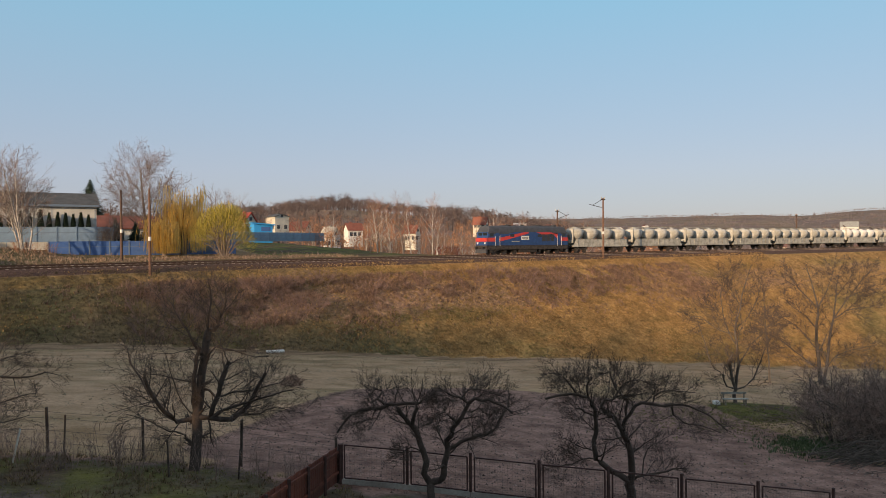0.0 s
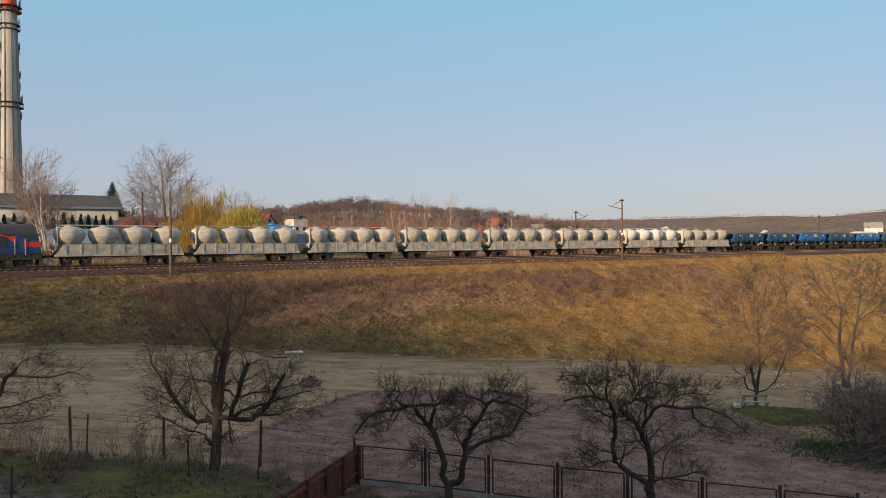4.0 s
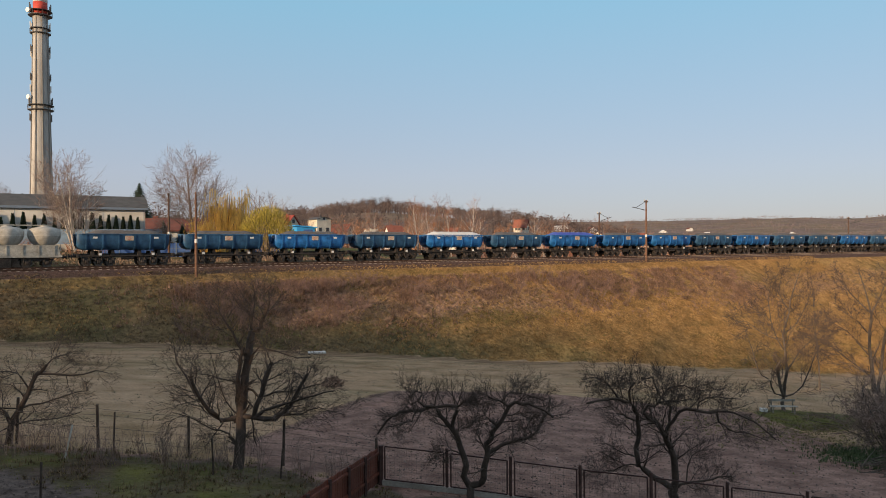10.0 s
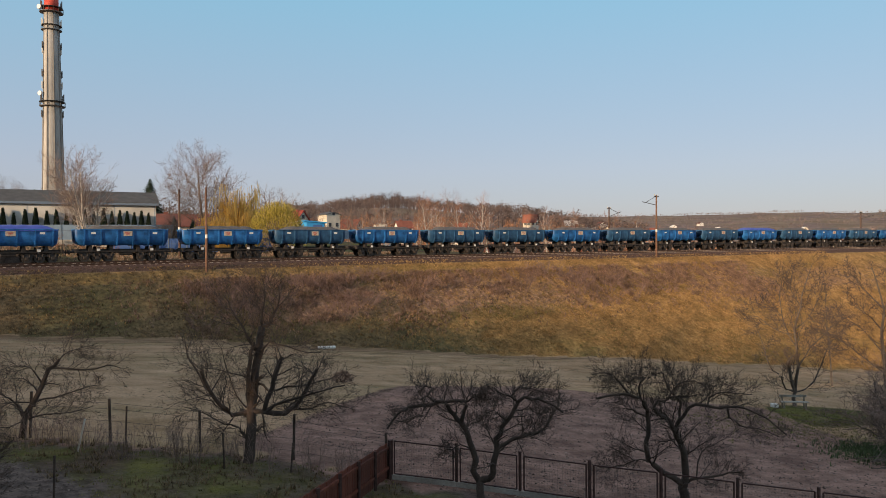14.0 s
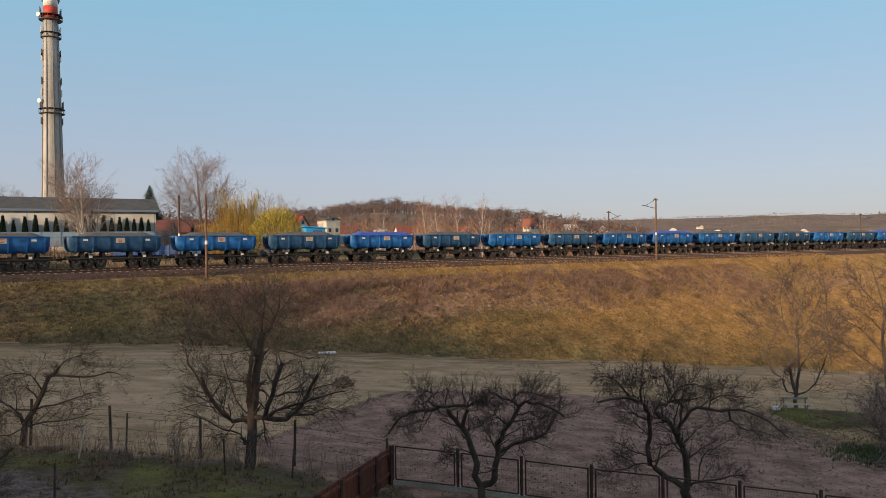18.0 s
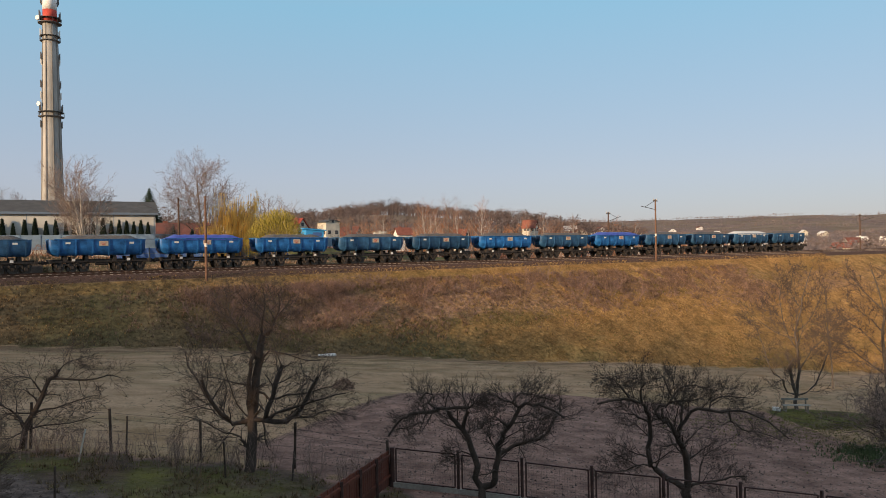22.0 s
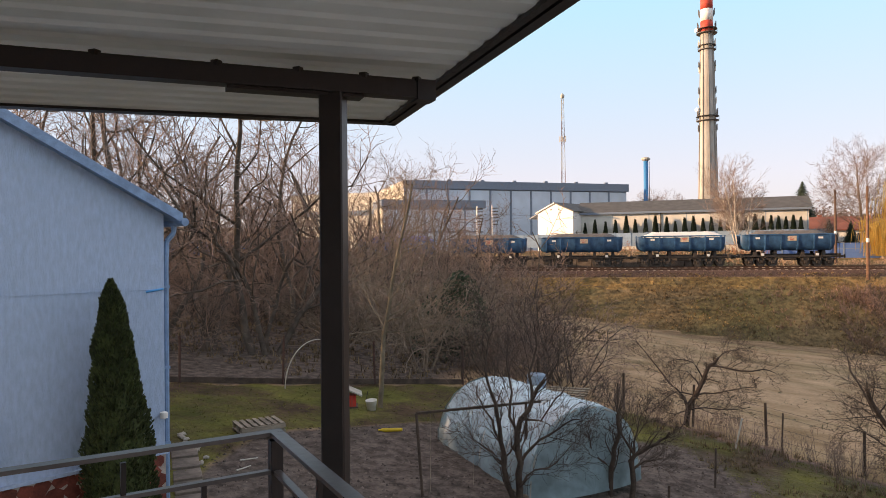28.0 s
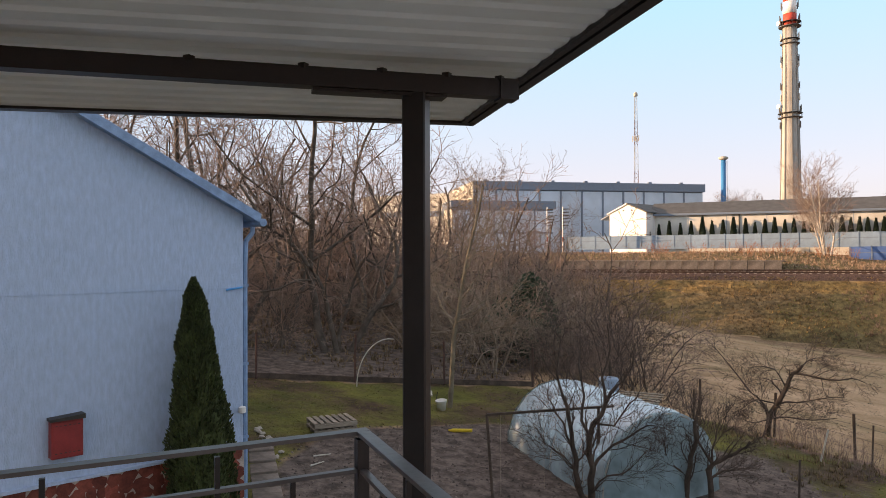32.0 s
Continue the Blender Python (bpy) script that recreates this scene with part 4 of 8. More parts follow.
# level rows: segments, wander, pull, children, angle, child length ratio, first child
SPEC_APPLE = [(1, 0, 0, 15, 55, 1.1, 0.2, 0.6), (5, 0.15, 0.03, 8, 46, 0.55, 0.1, 0.75), (3, 0.12, 0.10, 6, 44, 0.6, 0.1, 0.8), (2, 0.08, 0.16, 0, 0, 0, 0)]
SPEC_PRUNED = [(1, 0, 0, 11, 50, 1.25, 0.15, 0.62), (6, 0.13, 0.03, 8, 42, 0.6, 0.15, 0.7), (4, 0.12, 0.03, 6, 40, 0.55, 0.15, 0.6), (3, 0.10, 0.0, 0, 0, 0, 0)]
SPEC_TALL = [(10, 0.19, 0.08, 9, 50, 0.55, 0.22, 0.85), (6, 0.26, 0.08, 7, 48, 0.5, 0.15, 0.85), (3, 0.22, 0.06, 4, 44, 0.55, 0.1, 0.75), (2, 0.18, 0.04, 0, 0, 0, 0)]
SPEC_LITE = [(6, 0.06, 0.06, 16, 42, 0.40, 0.15), (3, 0.14, 0.08, 8, 42, 0.5, 0.12), (2, 0.15, 0.06, 0, 0, 0, 0)]
SPEC_LAWN = [(9, 0.07, 0.07, 26, 58, 0.36, 0.34, 0.55), (6, 0.18, 0.02, 9, 45, 0.48, 0.15, 0.7), (4, 0.18, 0.03, 6, 42, 0.5, 0.1, 0.75), (2, 0.16, 0.02, 0, 0, 0, 0)]
SPEC_SCRUB = [(8, 0.20, -0.01, 7, 48, 0.5, 0.15), (4, 0.24, 0.0, 5, 46, 0.5, 0.1), (2, 0.2, 0.02, 3, 42, 0.55, 0.1), (1, 0.15, 0.02, 0, 0, 0, 0)]
SPEC_EAST = [(1, 0, 0, 12, 46, 0.9, 0.15, 0.6), (5, 0.16, 0.05, 7, 42, 0.5, 0.15, 0.75), (3, 0.16, 0.06, 5, 40, 0.55, 0.1, 0.8), (2, 0.14, 0.05, 0, 0, 0, 0)]
SPEC_CHERRY = [(1, 0, 0, 10, 38, 1.0, 0.15, 0.6), (5, 0.14, 0.12, 7, 40, 0.55, 0.15, 0.7), (3, 0.14, 0.08, 4, 38, 0.55, 0.15, 0.7), (2, 0.10, 0.06, 0, 0, 0, 0)]
SPEC_CANE = [(6, 0.08, 0.02, 4, 35, 0.35, 0.3), (3, 0.14, 0.03, 2, 40, 0.5, 0.1), (2, 0.12, 0.04, 0, 0, 0, 0)]

VIEW_TURN = radians(-32.0)      # camera's opening yaw; the orchard limb outlines are laid square to it
apple_a = shaped_tree(11, [
    (0.14, 0.13, 0, [(0.16, -0.16), (0.16, 0.21), (0.14, 0.43)]),
    (0.12, 0.035, 0.7, [(0.14, 0.43), (-0.03, 0.72), (-0.03, 1.37), (-0.18, 1.85), (-0.35, 2.17), (-0.55, 2.42), (-0.74, 2.69), (-1.03, 2.79), (-1.35, 2.70), (-1.67, 2.69), (-1.92, 2.58), (-2.16, 2.46), (-2.43, 2.09)]),
    (0.075, 0.03, 0.7, [(-0.35, 2.17), (-0.26, 2.58), (-0.23, 2.85), (-0.55, 2.88), (-0.95, 2.88), (-1.27, 3.06), (-1.47, 2.95)]),
    (0.04, 0.02, 0.5, [(-0.23, 2.85), (-0.02, 2.98), (0.24, 3.04)]),
    (0.13, 0.035, 0.7, [(0.14, 0.43), (0.42, 0.53), (0.55, 0.72), (0.58, 1.13), (0.66, 1.45), (0.63, 1.77), (0.79, 2.01), (0.95, 2.33), (1.14, 2.66), (1.26, 2.90), (1.47, 3.04), (1.79, 3.03), (2.11, 2.91), (2.46, 2.69)]),
    (0.08, 0.035, 0.7, [(0.66, 1.45), (0.90, 1.58), (1.22, 1.72), (1.63, 1.82), (1.95, 1.88), (2.19, 2.17), (2.46, 2.53), (2.53, 2.90)]),
    (0.045, 0.02, 0.6, [(0.95, 2.33), (0.74, 2.50), (0.58, 2.66), (0.31, 2.54), (-0.06, 2.33)]),
    (0.045, 0.02, 0.7, [(1.26, 2.90), (1.06, 3.06), (0.82, 3.14), (0.63, 3.27)]),
    (0.04, 0.015, 0.7, [(1.06, 3.06), (1.30, 3.30), (1.71, 3.22), (2.19, 3.04)]),
    (0.035, 0.015, 0.7, [(-1.27, 3.06), (-1.14, 3.27), (-1.35, 3.30), (-1.56, 3.14)]),
    (0.03, 0.012, 0.7, [(1.14, 2.66), (1.55, 2.74), (1.87, 2.50), (1.71, 2.17)]),
    (0.03, 0.012, 0.7, [(-1.35, 2.70), (-1.47, 2.42), (-1.84, 2.33), (-2.21, 2.30)]),
    (0.03, 0.012, 0.6, [(-0.03, 1.37), (-0.39, 1.50), (-0.63, 1.34), (-0.87, 1.24)]),
], SPEC_APPLE, M_BARK, M_TWIG, 0.95, 0.82)
plant("apple_tree", apple_a, "old gnarled bare apple tree with low crown by the mesh fence", 10.5, 17.5, VIEW_TURN, 1.0, group="orchard trees")
apple_b = shaped_tree(29, [
    (0.19, 0.16, 0, [(0.02, -0.19), (-0.02, 0.37), (-0.05, 0.68)]),
    (0.14, 0.06, 0.8, [(-0.05, 0.68), (-0.07, 1.24), (-0.16, 1.77), (-0.30, 2.12), (-0.46, 2.43), (-0.65, 2.73), (-0.81, 2.91), (-1.03, 3.03), (-1.17, 3.20)]),
    (0.12, 0.035, 0.8, [(-0.05, 0.68), (-0.42, 0.93), (-0.86, 1.21), (-1.17, 1.45), (-1.24, 1.86), (-1.19, 2.29), (-1.24, 2.82), (-1.35, 3.17), (-1.47, 3.43), (-1.82, 3.52), (-2.26, 3.52), (-2.78, 3.43)]),
    (0.04, 0.02, 0.7, [(-1.24, 2.82), (-1.56, 2.94), (-1.82, 3.03), (-1.98, 3.20)]),
    (0.05, 0.02, 0.8, [(-1.17, 3.20), (-1.03, 3.43), (-0.77, 3.52), (-0.42, 3.57), (0.02, 3.64)]),
    (0.075, 0.02, 0.85, [(-0.46, 2.43), (-0.37, 2.82), (-0.19, 3.13), (0.02, 3.31), (0.46, 3.27), (0.81, 3.31), (1.24, 3.31), (1.77, 3.08), (2.21, 2.68)]),
    (0.05, 0.018, 0.8, [(-0.37, 2.82), (-0.30, 3.26), (-0.51, 3.52), (-0.68, 3.83), (-0.77, 4.10), (-1.07, 4.08)]),
    (0.045, 0.016, 0.8, [(-1.47, 3.43), (-1.52, 3.78), (-1.38, 4.04), (-1.65, 4.08), (-1.94, 3.94)]),
    (0.04, 0.015, 0.8, [(-1.82, 3.52), (-2.00, 3.78), (-2.26, 4.08), (-2.64, 4.11)]),
    (0.04, 0.012, 0.8, [(0.81, 3.31), (0.89, 2.99), (1.24, 2.73), (1.77, 2.61), (2.50, 2.29)]),
    (0.04, 0.014, 0.8, [(0.46, 3.27), (0.37, 3.52), (0.89, 3.66), (1.68, 3.55)]),
    (0.06, 0.02, 0.6, [(-0.05, 0.68), (0.28, 0.89), (0.81, 1.02), (1.16, 1.17), (1.51, 1.21)]),
    (0.03, 0.012, 0.6, [(0.28, 0.89), (0.37, 1.33), (0.54, 1.63), (0.89, 1.77), (1.33, 1.94)]),
    (0.03, 0.01, 0.6, [(-1.17, 1.45), (-1.56, 1.42), (-1.82, 1.56), (-2.26, 1.77)]),
    (0.03, 0.01, 0.6, [(-1.56, 1.42), (-1.82, 1.24), (-2.26, 1.10), (-2.78, 1.16)]),
    (0.04, 0.014, 0.8, [(-0.77, 3.52), (-0.51, 3.87), (0.02, 3.96), (0.63, 3.78)]),
], SPEC_APPLE, M_BARK, M_TWIG, 0.95, 0.82)
plant("apple_tree", apple_b, "old gnarled bare apple tree with flat dense crown in the plot", 16.7, 15.5, VIEW_TURN, 1.0, group="orchard trees")
pruned = shaped_tree(5, [
    (0.2, 0.13, 0.5, [(0.00, -0.21), (0.02, 0.63), (-0.05, 1.51), (-0.02, 2.38), (0.02, 3.26), (0.05, 4.13)]),
    (0.09, 0.06, 0.5, [(-0.05, 1.51), (-0.19, 2.03), (-0.19, 2.73), (-0.14, 3.34), (-0.04, 3.69)]),
    (0.09, 0.055, 0.9, [(-0.05, 1.51), (-0.60, 1.42), (-0.91, 1.77), (-1.16, 2.29), (-1.33, 2.94)]),
    (0.05, 0.018, 1, [(-0.91, 1.77), (-1.30, 2.12), (-1.51, 2.38), (-1.82, 2.87), (-2.14, 3.26), (-2.26, 3.69)]),
    (0.1, 0.07, 0.9, [(-0.05, 1.51), (0.40, 1.51), (0.72, 2.29), (0.98, 3.08), (1.09, 3.31)]),
    (0.1, 0.055, 1, [(0.40, 1.51), (1.16, 1.51), (1.51, 1.77), (1.86, 2.21), (2.35, 3.03)]),
    (0.06, 0.02, 1, [(0.40, 1.51), (0.81, 1.77), (1.51, 2.03), (2.03, 2.21), (2.56, 2.38), (3.26, 2.59)]),
    (0.05, 0.014, 1, [(-0.02, 2.38), (0.46, 2.12), (1.07, 2.28), (1.86, 2.38), (2.56, 2.59)]),
    (0.06, 0.016, 1.1, [(0.02, 3.26), (-0.25, 3.78), (-0.42, 4.31), (-0.68, 4.83), (-0.86, 5.27)]),
    (0.08, 0.02, 1.1, [(0.05, 4.13), (0.28, 4.17), (0.46, 4.48), (0.77, 5.01), (0.84, 5.53)]),
    (0.05, 0.014, 1.1, [(0.05, 4.13), (0.11, 4.66), (0.25, 5.36), (0.19, 5.79)]),
    (0.04, 0.012, 0.8, [(0.02, 3.26), (0.46, 3.69), (1.07, 3.61), (1.86, 3.43), (2.35, 3.47)]),
    (0.03, 0.01, 0.8, [(-0.02, 2.38), (-0.51, 2.56), (-1.12, 2.64), (-1.82, 2.70), (-2.52, 2.87)]),
    (0.03, 0.01, 0.7, [(-0.05, 1.51), (-0.33, 1.86), (-0.51, 2.38), (-0.63, 3.08), (-0.68, 3.69)]),
    (0.04, 0.012, 0.9, [(0.02, 0.63), (-0.33, 1.07), (-0.77, 1.19), (-1.30, 1.51), (-2.00, 1.77)]),
    (0.03, 0.01, 0.8, [(1.51, 1.77), (2.03, 1.68), (2.56, 1.86), (3.34, 1.59)]),
], SPEC_PRUNED, M_BARK, M_TWIG, 1.0, 0.9)
plant("pruned_tree", pruned, "dark bare pruned tree with upright trunk at the garden edge", 5.2, 22.6, VIEW_TURN, 1.0, group="orchard trees")
small = shaped_tree(31, [
    (0.14, 0.06, 0.6, [(-0.20, -0.20), (-0.12, 0.62), (0.14, 1.21), (0.40, 1.81), (0.60, 2.35), (0.88, 2.63)]),
    (0.06, 0.015, 0.8, [(-0.12, 0.62), (-0.26, 1.07), (-0.76, 1.51), (-1.15, 2.01), (-1.65, 2.61), (-1.95, 2.95)]),
    (0.055, 0.015, 0.8, [(0.60, 2.35), (1.03, 2.31), (1.63, 2.21), (2.33, 2.31), (2.73, 2.19)]),
    (0.045, 0.012, 0.8, [(0.14, 1.21), (0.74, 1.31), (1.43, 1.51), (2.13, 1.63)]),
    (0.045, 0.012, 0.8, [(-0.12, 0.62), (0.44, 0.76), (1.23, 0.76), (1.93, 0.92)]),
    (0.04, 0.012, 0.8, [(0.40, 1.81), (0.14, 2.31), (-0.16, 2.51), (-0.76, 2.47)]),
    (0.035, 0.012, 0.7, [(0.14, 1.21), (-0.36, 1.31), (-0.76, 1.21), (-1.25, 0.88)]),
    (0.03, 0.01, 0.7, [(-0.12, 0.62), (-0.56, 0.48), (-0.96, 0.60)]),
    (0.03, 0.01, 0.7, [(0.88, 2.63), (1.23, 2.87), (1.73, 2.95)]),
], SPEC_PRUNED, M_BARK, M_TWIG, 0.9, 0.8)
plant("small_fruit_tree", small, "small dark bare fruit tree beside the pale field", -0.95, 27.6, radians(5), 1.0, group="orchard trees")

# trees at the eastern end of the garden
M_BARK_EAST = mat("bark_east", (0.120, 0.094, 0.074), 0.9, var=0.3, scale=3, bump=0.4, bscale=25)
M_TWIG_EAST = mat("twig_east", (0.095, 0.068, 0.054), 0.9, var=0.3, scale=1, bump=0)
bench_shape = shaped_tree(41, [
    (0.2, 0.15, 0, [(0.00, -0.28), (-0.04, 0.45), (0.08, 0.94)]),
    (0.16, 0.09, 1.2, [(0.08, 0.94), (-0.24, 2.16), (-0.41, 2.97), (-0.16, 3.62)]),
    (0.15, 0.03, 2.2, [(0.08, 0.94), (0.28, 2.77), (0.16, 4.19), (0.00, 5.41), (0.41, 7.04), (0.69, 8.67), (1.10, 10.09)]),
    (0.09, 0.025, 2, [(0.08, 0.94), (0.69, 1.14), (1.30, 1.75), (1.79, 2.97), (2.32, 4.40), (2.12, 6.43), (2.04, 8.26)]),
    (0.1, 0.025, 2, [(0.08, 0.94), (-0.53, 1.14), (-0.81, 2.08), (-1.34, 2.48), (-1.75, 3.38), (-2.04, 4.60), (-2.44, 5.82)]),
    (0.06, 0.02, 1.8, [(0.16, 4.19), (-0.33, 5.01), (-0.73, 6.23), (-1.22, 6.72), (-1.95, 7.12)]),
    (0.06, 0.02, 2, [(0.00, 5.41), (0.90, 6.23), (1.51, 7.45), (1.91, 9.08)]),
    (0.05, 0.02, 1.8, [(-0.73, 6.23), (-0.94, 7.86), (-0.65, 9.56)]),
    (0.06, 0.02, 2, [(0.28, 2.77), (1.10, 4.19), (2.12, 5.21), (3.01, 6.15)]),
    (0.05, 0.02, 1.8, [(-0.33, 5.01), (-1.34, 5.41), (-2.36, 6.15), (-3.09, 6.02)]),
    (0.05, 0.02, 1.8, [(0.41, 7.04), (-0.24, 8.26), (0.00, 9.89)]),
], SPEC_EAST, M_BARK_EAST, M_TWIG_EAST, 1.05, 0.72, 0.012)
plant("bench_tree", bench_shape, "sunlit pale bare tree with several stems over the bench", 44.1, 31.5, radians(-52), 0.97, group="eastern garden trees")
east_shape = shaped_tree(43, [
    (0.3, 0.05, 2.6, [(0.11, -0.57), (-0.17, 1.55), (-0.34, 3.56), (-0.46, 5.85), (-0.29, 7.86), (-0.75, 9.87), (-1.32, 11.88)]),
    (0.24, 0.05, 2.6, [(0.11, -0.57), (0.52, 1.55), (0.86, 4.71), (1.26, 6.43), (1.55, 8.72), (1.84, 10.91)]),
    (0.12, 0.03, 2.4, [(-0.17, 1.55), (-1.32, 2.41), (-2.47, 3.27), (-3.90, 4.42), (-5.34, 4.99)]),
    (0.09, 0.03, 2.4, [(-0.46, 5.85), (-1.32, 7.00), (-2.47, 7.86), (-3.44, 8.84)]),
    (0.08, 0.03, 2.4, [(-0.34, 3.56), (-2.18, 5.85), (-3.62, 6.72), (-4.88, 7.00)]),
    (0.09, 0.03, 2.4, [(-0.29, 7.86), (-1.61, 9.30), (-2.47, 10.45), (-3.33, 11.59)]),
    (0.08, 0.03, 2.4, [(-0.29, 7.86), (0.40, 9.30), (0.98, 11.02), (1.32, 12.40)]),
    (0.1, 0.03, 2.4, [(1.26, 6.43), (2.41, 7.29), (3.56, 7.58), (5.45, 7.86)]),
    (0.1, 0.03, 2.4, [(1.26, 6.43), (2.70, 8.72), (3.85, 10.45), (4.99, 11.88)]),
    (0.09, 0.03, 2.4, [(0.52, 1.55), (1.26, 2.70), (2.70, 3.44), (4.30, 3.90)]),
    (0.07, 0.03, 2.2, [(2.70, 8.72), (3.85, 9.30), (5.68, 9.76)]),
    (0.07, 0.03, 2.2, [(1.55, 8.72), (2.70, 10.45), (3.27, 12.17)]),
], SPEC_EAST, M_BARK_EAST, M_TWIG_EAST, 1.05, 0.72, 0.017)
plant("eastern_tree", east_shape, "wide-crowned bare tree in warm light", 70.5, 40.5, radians(-58), 1.0, group="eastern garden trees")
plant("eastern_tree", tree_meshes(47, 7.5, 0.08, SPEC_LAWN, M_BARK_EAST, M_TWIG_EAST, thin=0.010), "thin young bare tree behind the bench", 63.5, 41.5, 0.5, 0.95, group="eastern garden trees")
plant("eastern_tree", bench_shape, "bare tree at the edge of the thicket", 60.0, 25.5, 2.5, 0.62, group="eastern garden trees")

# foreground trees before the plastic tunnel
cherry = shaped_tree(53, [
    (0.085, 0.04, 0.5, [(-0.06, -0.15), (-0.09, 0.14), (-0.28, 0.85), (-0.34, 1.48), (-0.41, 2.12), (-0.53, 2.63)]),
    (0.1, 0.04, 0.5, [(0.07, -0.15), (0.07, 0.34), (0.10, 0.97), (0.02, 1.55), (0.10, 1.99), (0.36, 2.44), (0.61, 2.88)]),
    (0.045, 0.012, 0.7, [(0.10, 0.97), (0.36, 1.36), (0.74, 1.67), (1.06, 1.93), (1.38, 2.06)]),
    (0.045, 0.012, 0.7, [(0.02, 1.55), (-0.15, 1.99), (-0.09, 2.50), (-0.21, 3.14), (-0.15, 3.78)]),
    (0.035, 0.01, 0.7, [(-0.28, 0.85), (-0.53, 1.23), (-0.79, 1.42), (-1.04, 1.74)]),
    (0.035, 0.01, 0.7, [(-0.34, 1.48), (-0.53, 1.93), (-0.79, 2.31), (-0.91, 2.63)]),
    (0.035, 0.01, 0.8, [(-0.53, 2.63), (-0.66, 3.14), (-0.60, 3.65), (-0.72, 4.09)]),
    (0.04, 0.012, 0.8, [(0.36, 2.44), (0.30, 3.01), (0.49, 3.65), (0.42, 4.16)]),
    (0.03, 0.01, 0.7, [(0.07, 0.34), (0.42, 0.72), (0.93, 0.85), (1.31, 1.23)]),
    (0.03, 0.01, 0.7, [(0.61, 2.88), (0.93, 3.27), (1.00, 3.78)]),
    (0.03, 0.01, 0.7, [(0.10, 1.99), (0.55, 1.99), (0.87, 2.50), (1.06, 2.76)]),
], SPEC_CHERRY, M_BARK, M_TWIG, 1.75, 0.9)
plant("cherry_tree", cherry, "dark bare two-stemmed cherry tree before the plastic tunnel", -4.3, 15.7, radians(15), 1.0, group="tunnel trees")
cherry_small = shaped_tree(57, [
    (0.08, 0.04, 0.4, [(-0.37, -0.13), (-0.36, 0.74), (-0.30, 1.27), (-0.17, 1.67), (-0.21, 2.14)]),
    (0.08, 0.03, 0.4, [(0.11, -0.13), (0.14, 0.74), (0.19, 1.11), (0.50, 1.34), (0.77, 1.54), (0.97, 1.74)]),
    (0.04, 0.012, 0.6, [(0.19, 1.11), (0.00, 1.41), (-0.13, 1.81), (-0.26, 2.41)]),
    (0.04, 0.012, 0.5, [(0.14, 0.74), (0.43, 0.94), (0.84, 1.00)]),
    (0.03, 0.01, 0.5, [(-0.36, 0.74), (-0.64, 1.00), (-0.84, 1.27), (-0.91, 1.67)]),
    (0.03, 0.01, 0.5, [(0.19, 1.11), (0.27, 1.67), (0.37, 2.08)]),
], SPEC_CHERRY, M_BARK, M_TWIG, 1.75, 0.9)
plant("cherry_tree", cherry_small, "small dark bare cherry tree beside the plastic tunnel", -2.1, 17.7, radians(10), 1.0, group="tunnel trees")

# lawn tree and the wood on the west
M_TWIG_LAWN = mat("twig_lawn", (0.25, 0.195, 0.145), 0.9, var=0.3, scale=1, bump=0)
lawn_tree = tree_meshes(68, 7.8, 0.095, SPEC_LAWN, mat("bark_pale", (0.19, 0.155, 0.105), 0.9, var=0.3, scale=3), M_TWIG_LAWN)
plant("lawn_tree", lawn_tree, "slender pale-barked bare tree on the lawn", -10.7, 21.6, 0.2, 1.0, group="western trees")
wood_kinds = [tree_meshes(63 + i, 10.5 + 1.2 * i, 0.17, SPEC_TALL, M_BARK_WOOD, M_TWIG_SHRUB, 2, 0.20, 0.3, 0.014) for i in range(3)]
shrub_kinds = [tree_meshes(71 + i, 3.6, 0.036, SPEC_SCRUB, M_BARK_WOOD, M_TWIG_SHRUB, 8, 0.42, 0.35, 0.0085) for i in range(3)]

hazel = tree_meshes(77, 6.0, 0.055, SPEC_SCRUB, M_TWIG_LAWN, M_TWIG_LAWN, 10, 0.50, 0.35, 0.0095)
for x, y, turn, k in ((-12.4, 29.4, 0.4, 1.0), (-14.8, 31.2, 2.2, 0.9), (-10.6, 31.8, 4.0, 0.85), (-17.2, 30.6, 5.1, 0.8)):
    plant("hazel_bush", hazel, "wide bare hazel bush with pale sunlit branches", x, y, turn, k, group="western trees", category="bush")

# ---- balcony: roof, beam, post, railing, and the house behind ----
def at(o, u, a, w, b, z):
    return Vector((o[0] + u[0] * a + w[0] * b, o[1] + u[1] * a + w[1] * b, z))


def unit(deg):
    return (math.cos(radians(deg)), math.sin(radians(deg)))


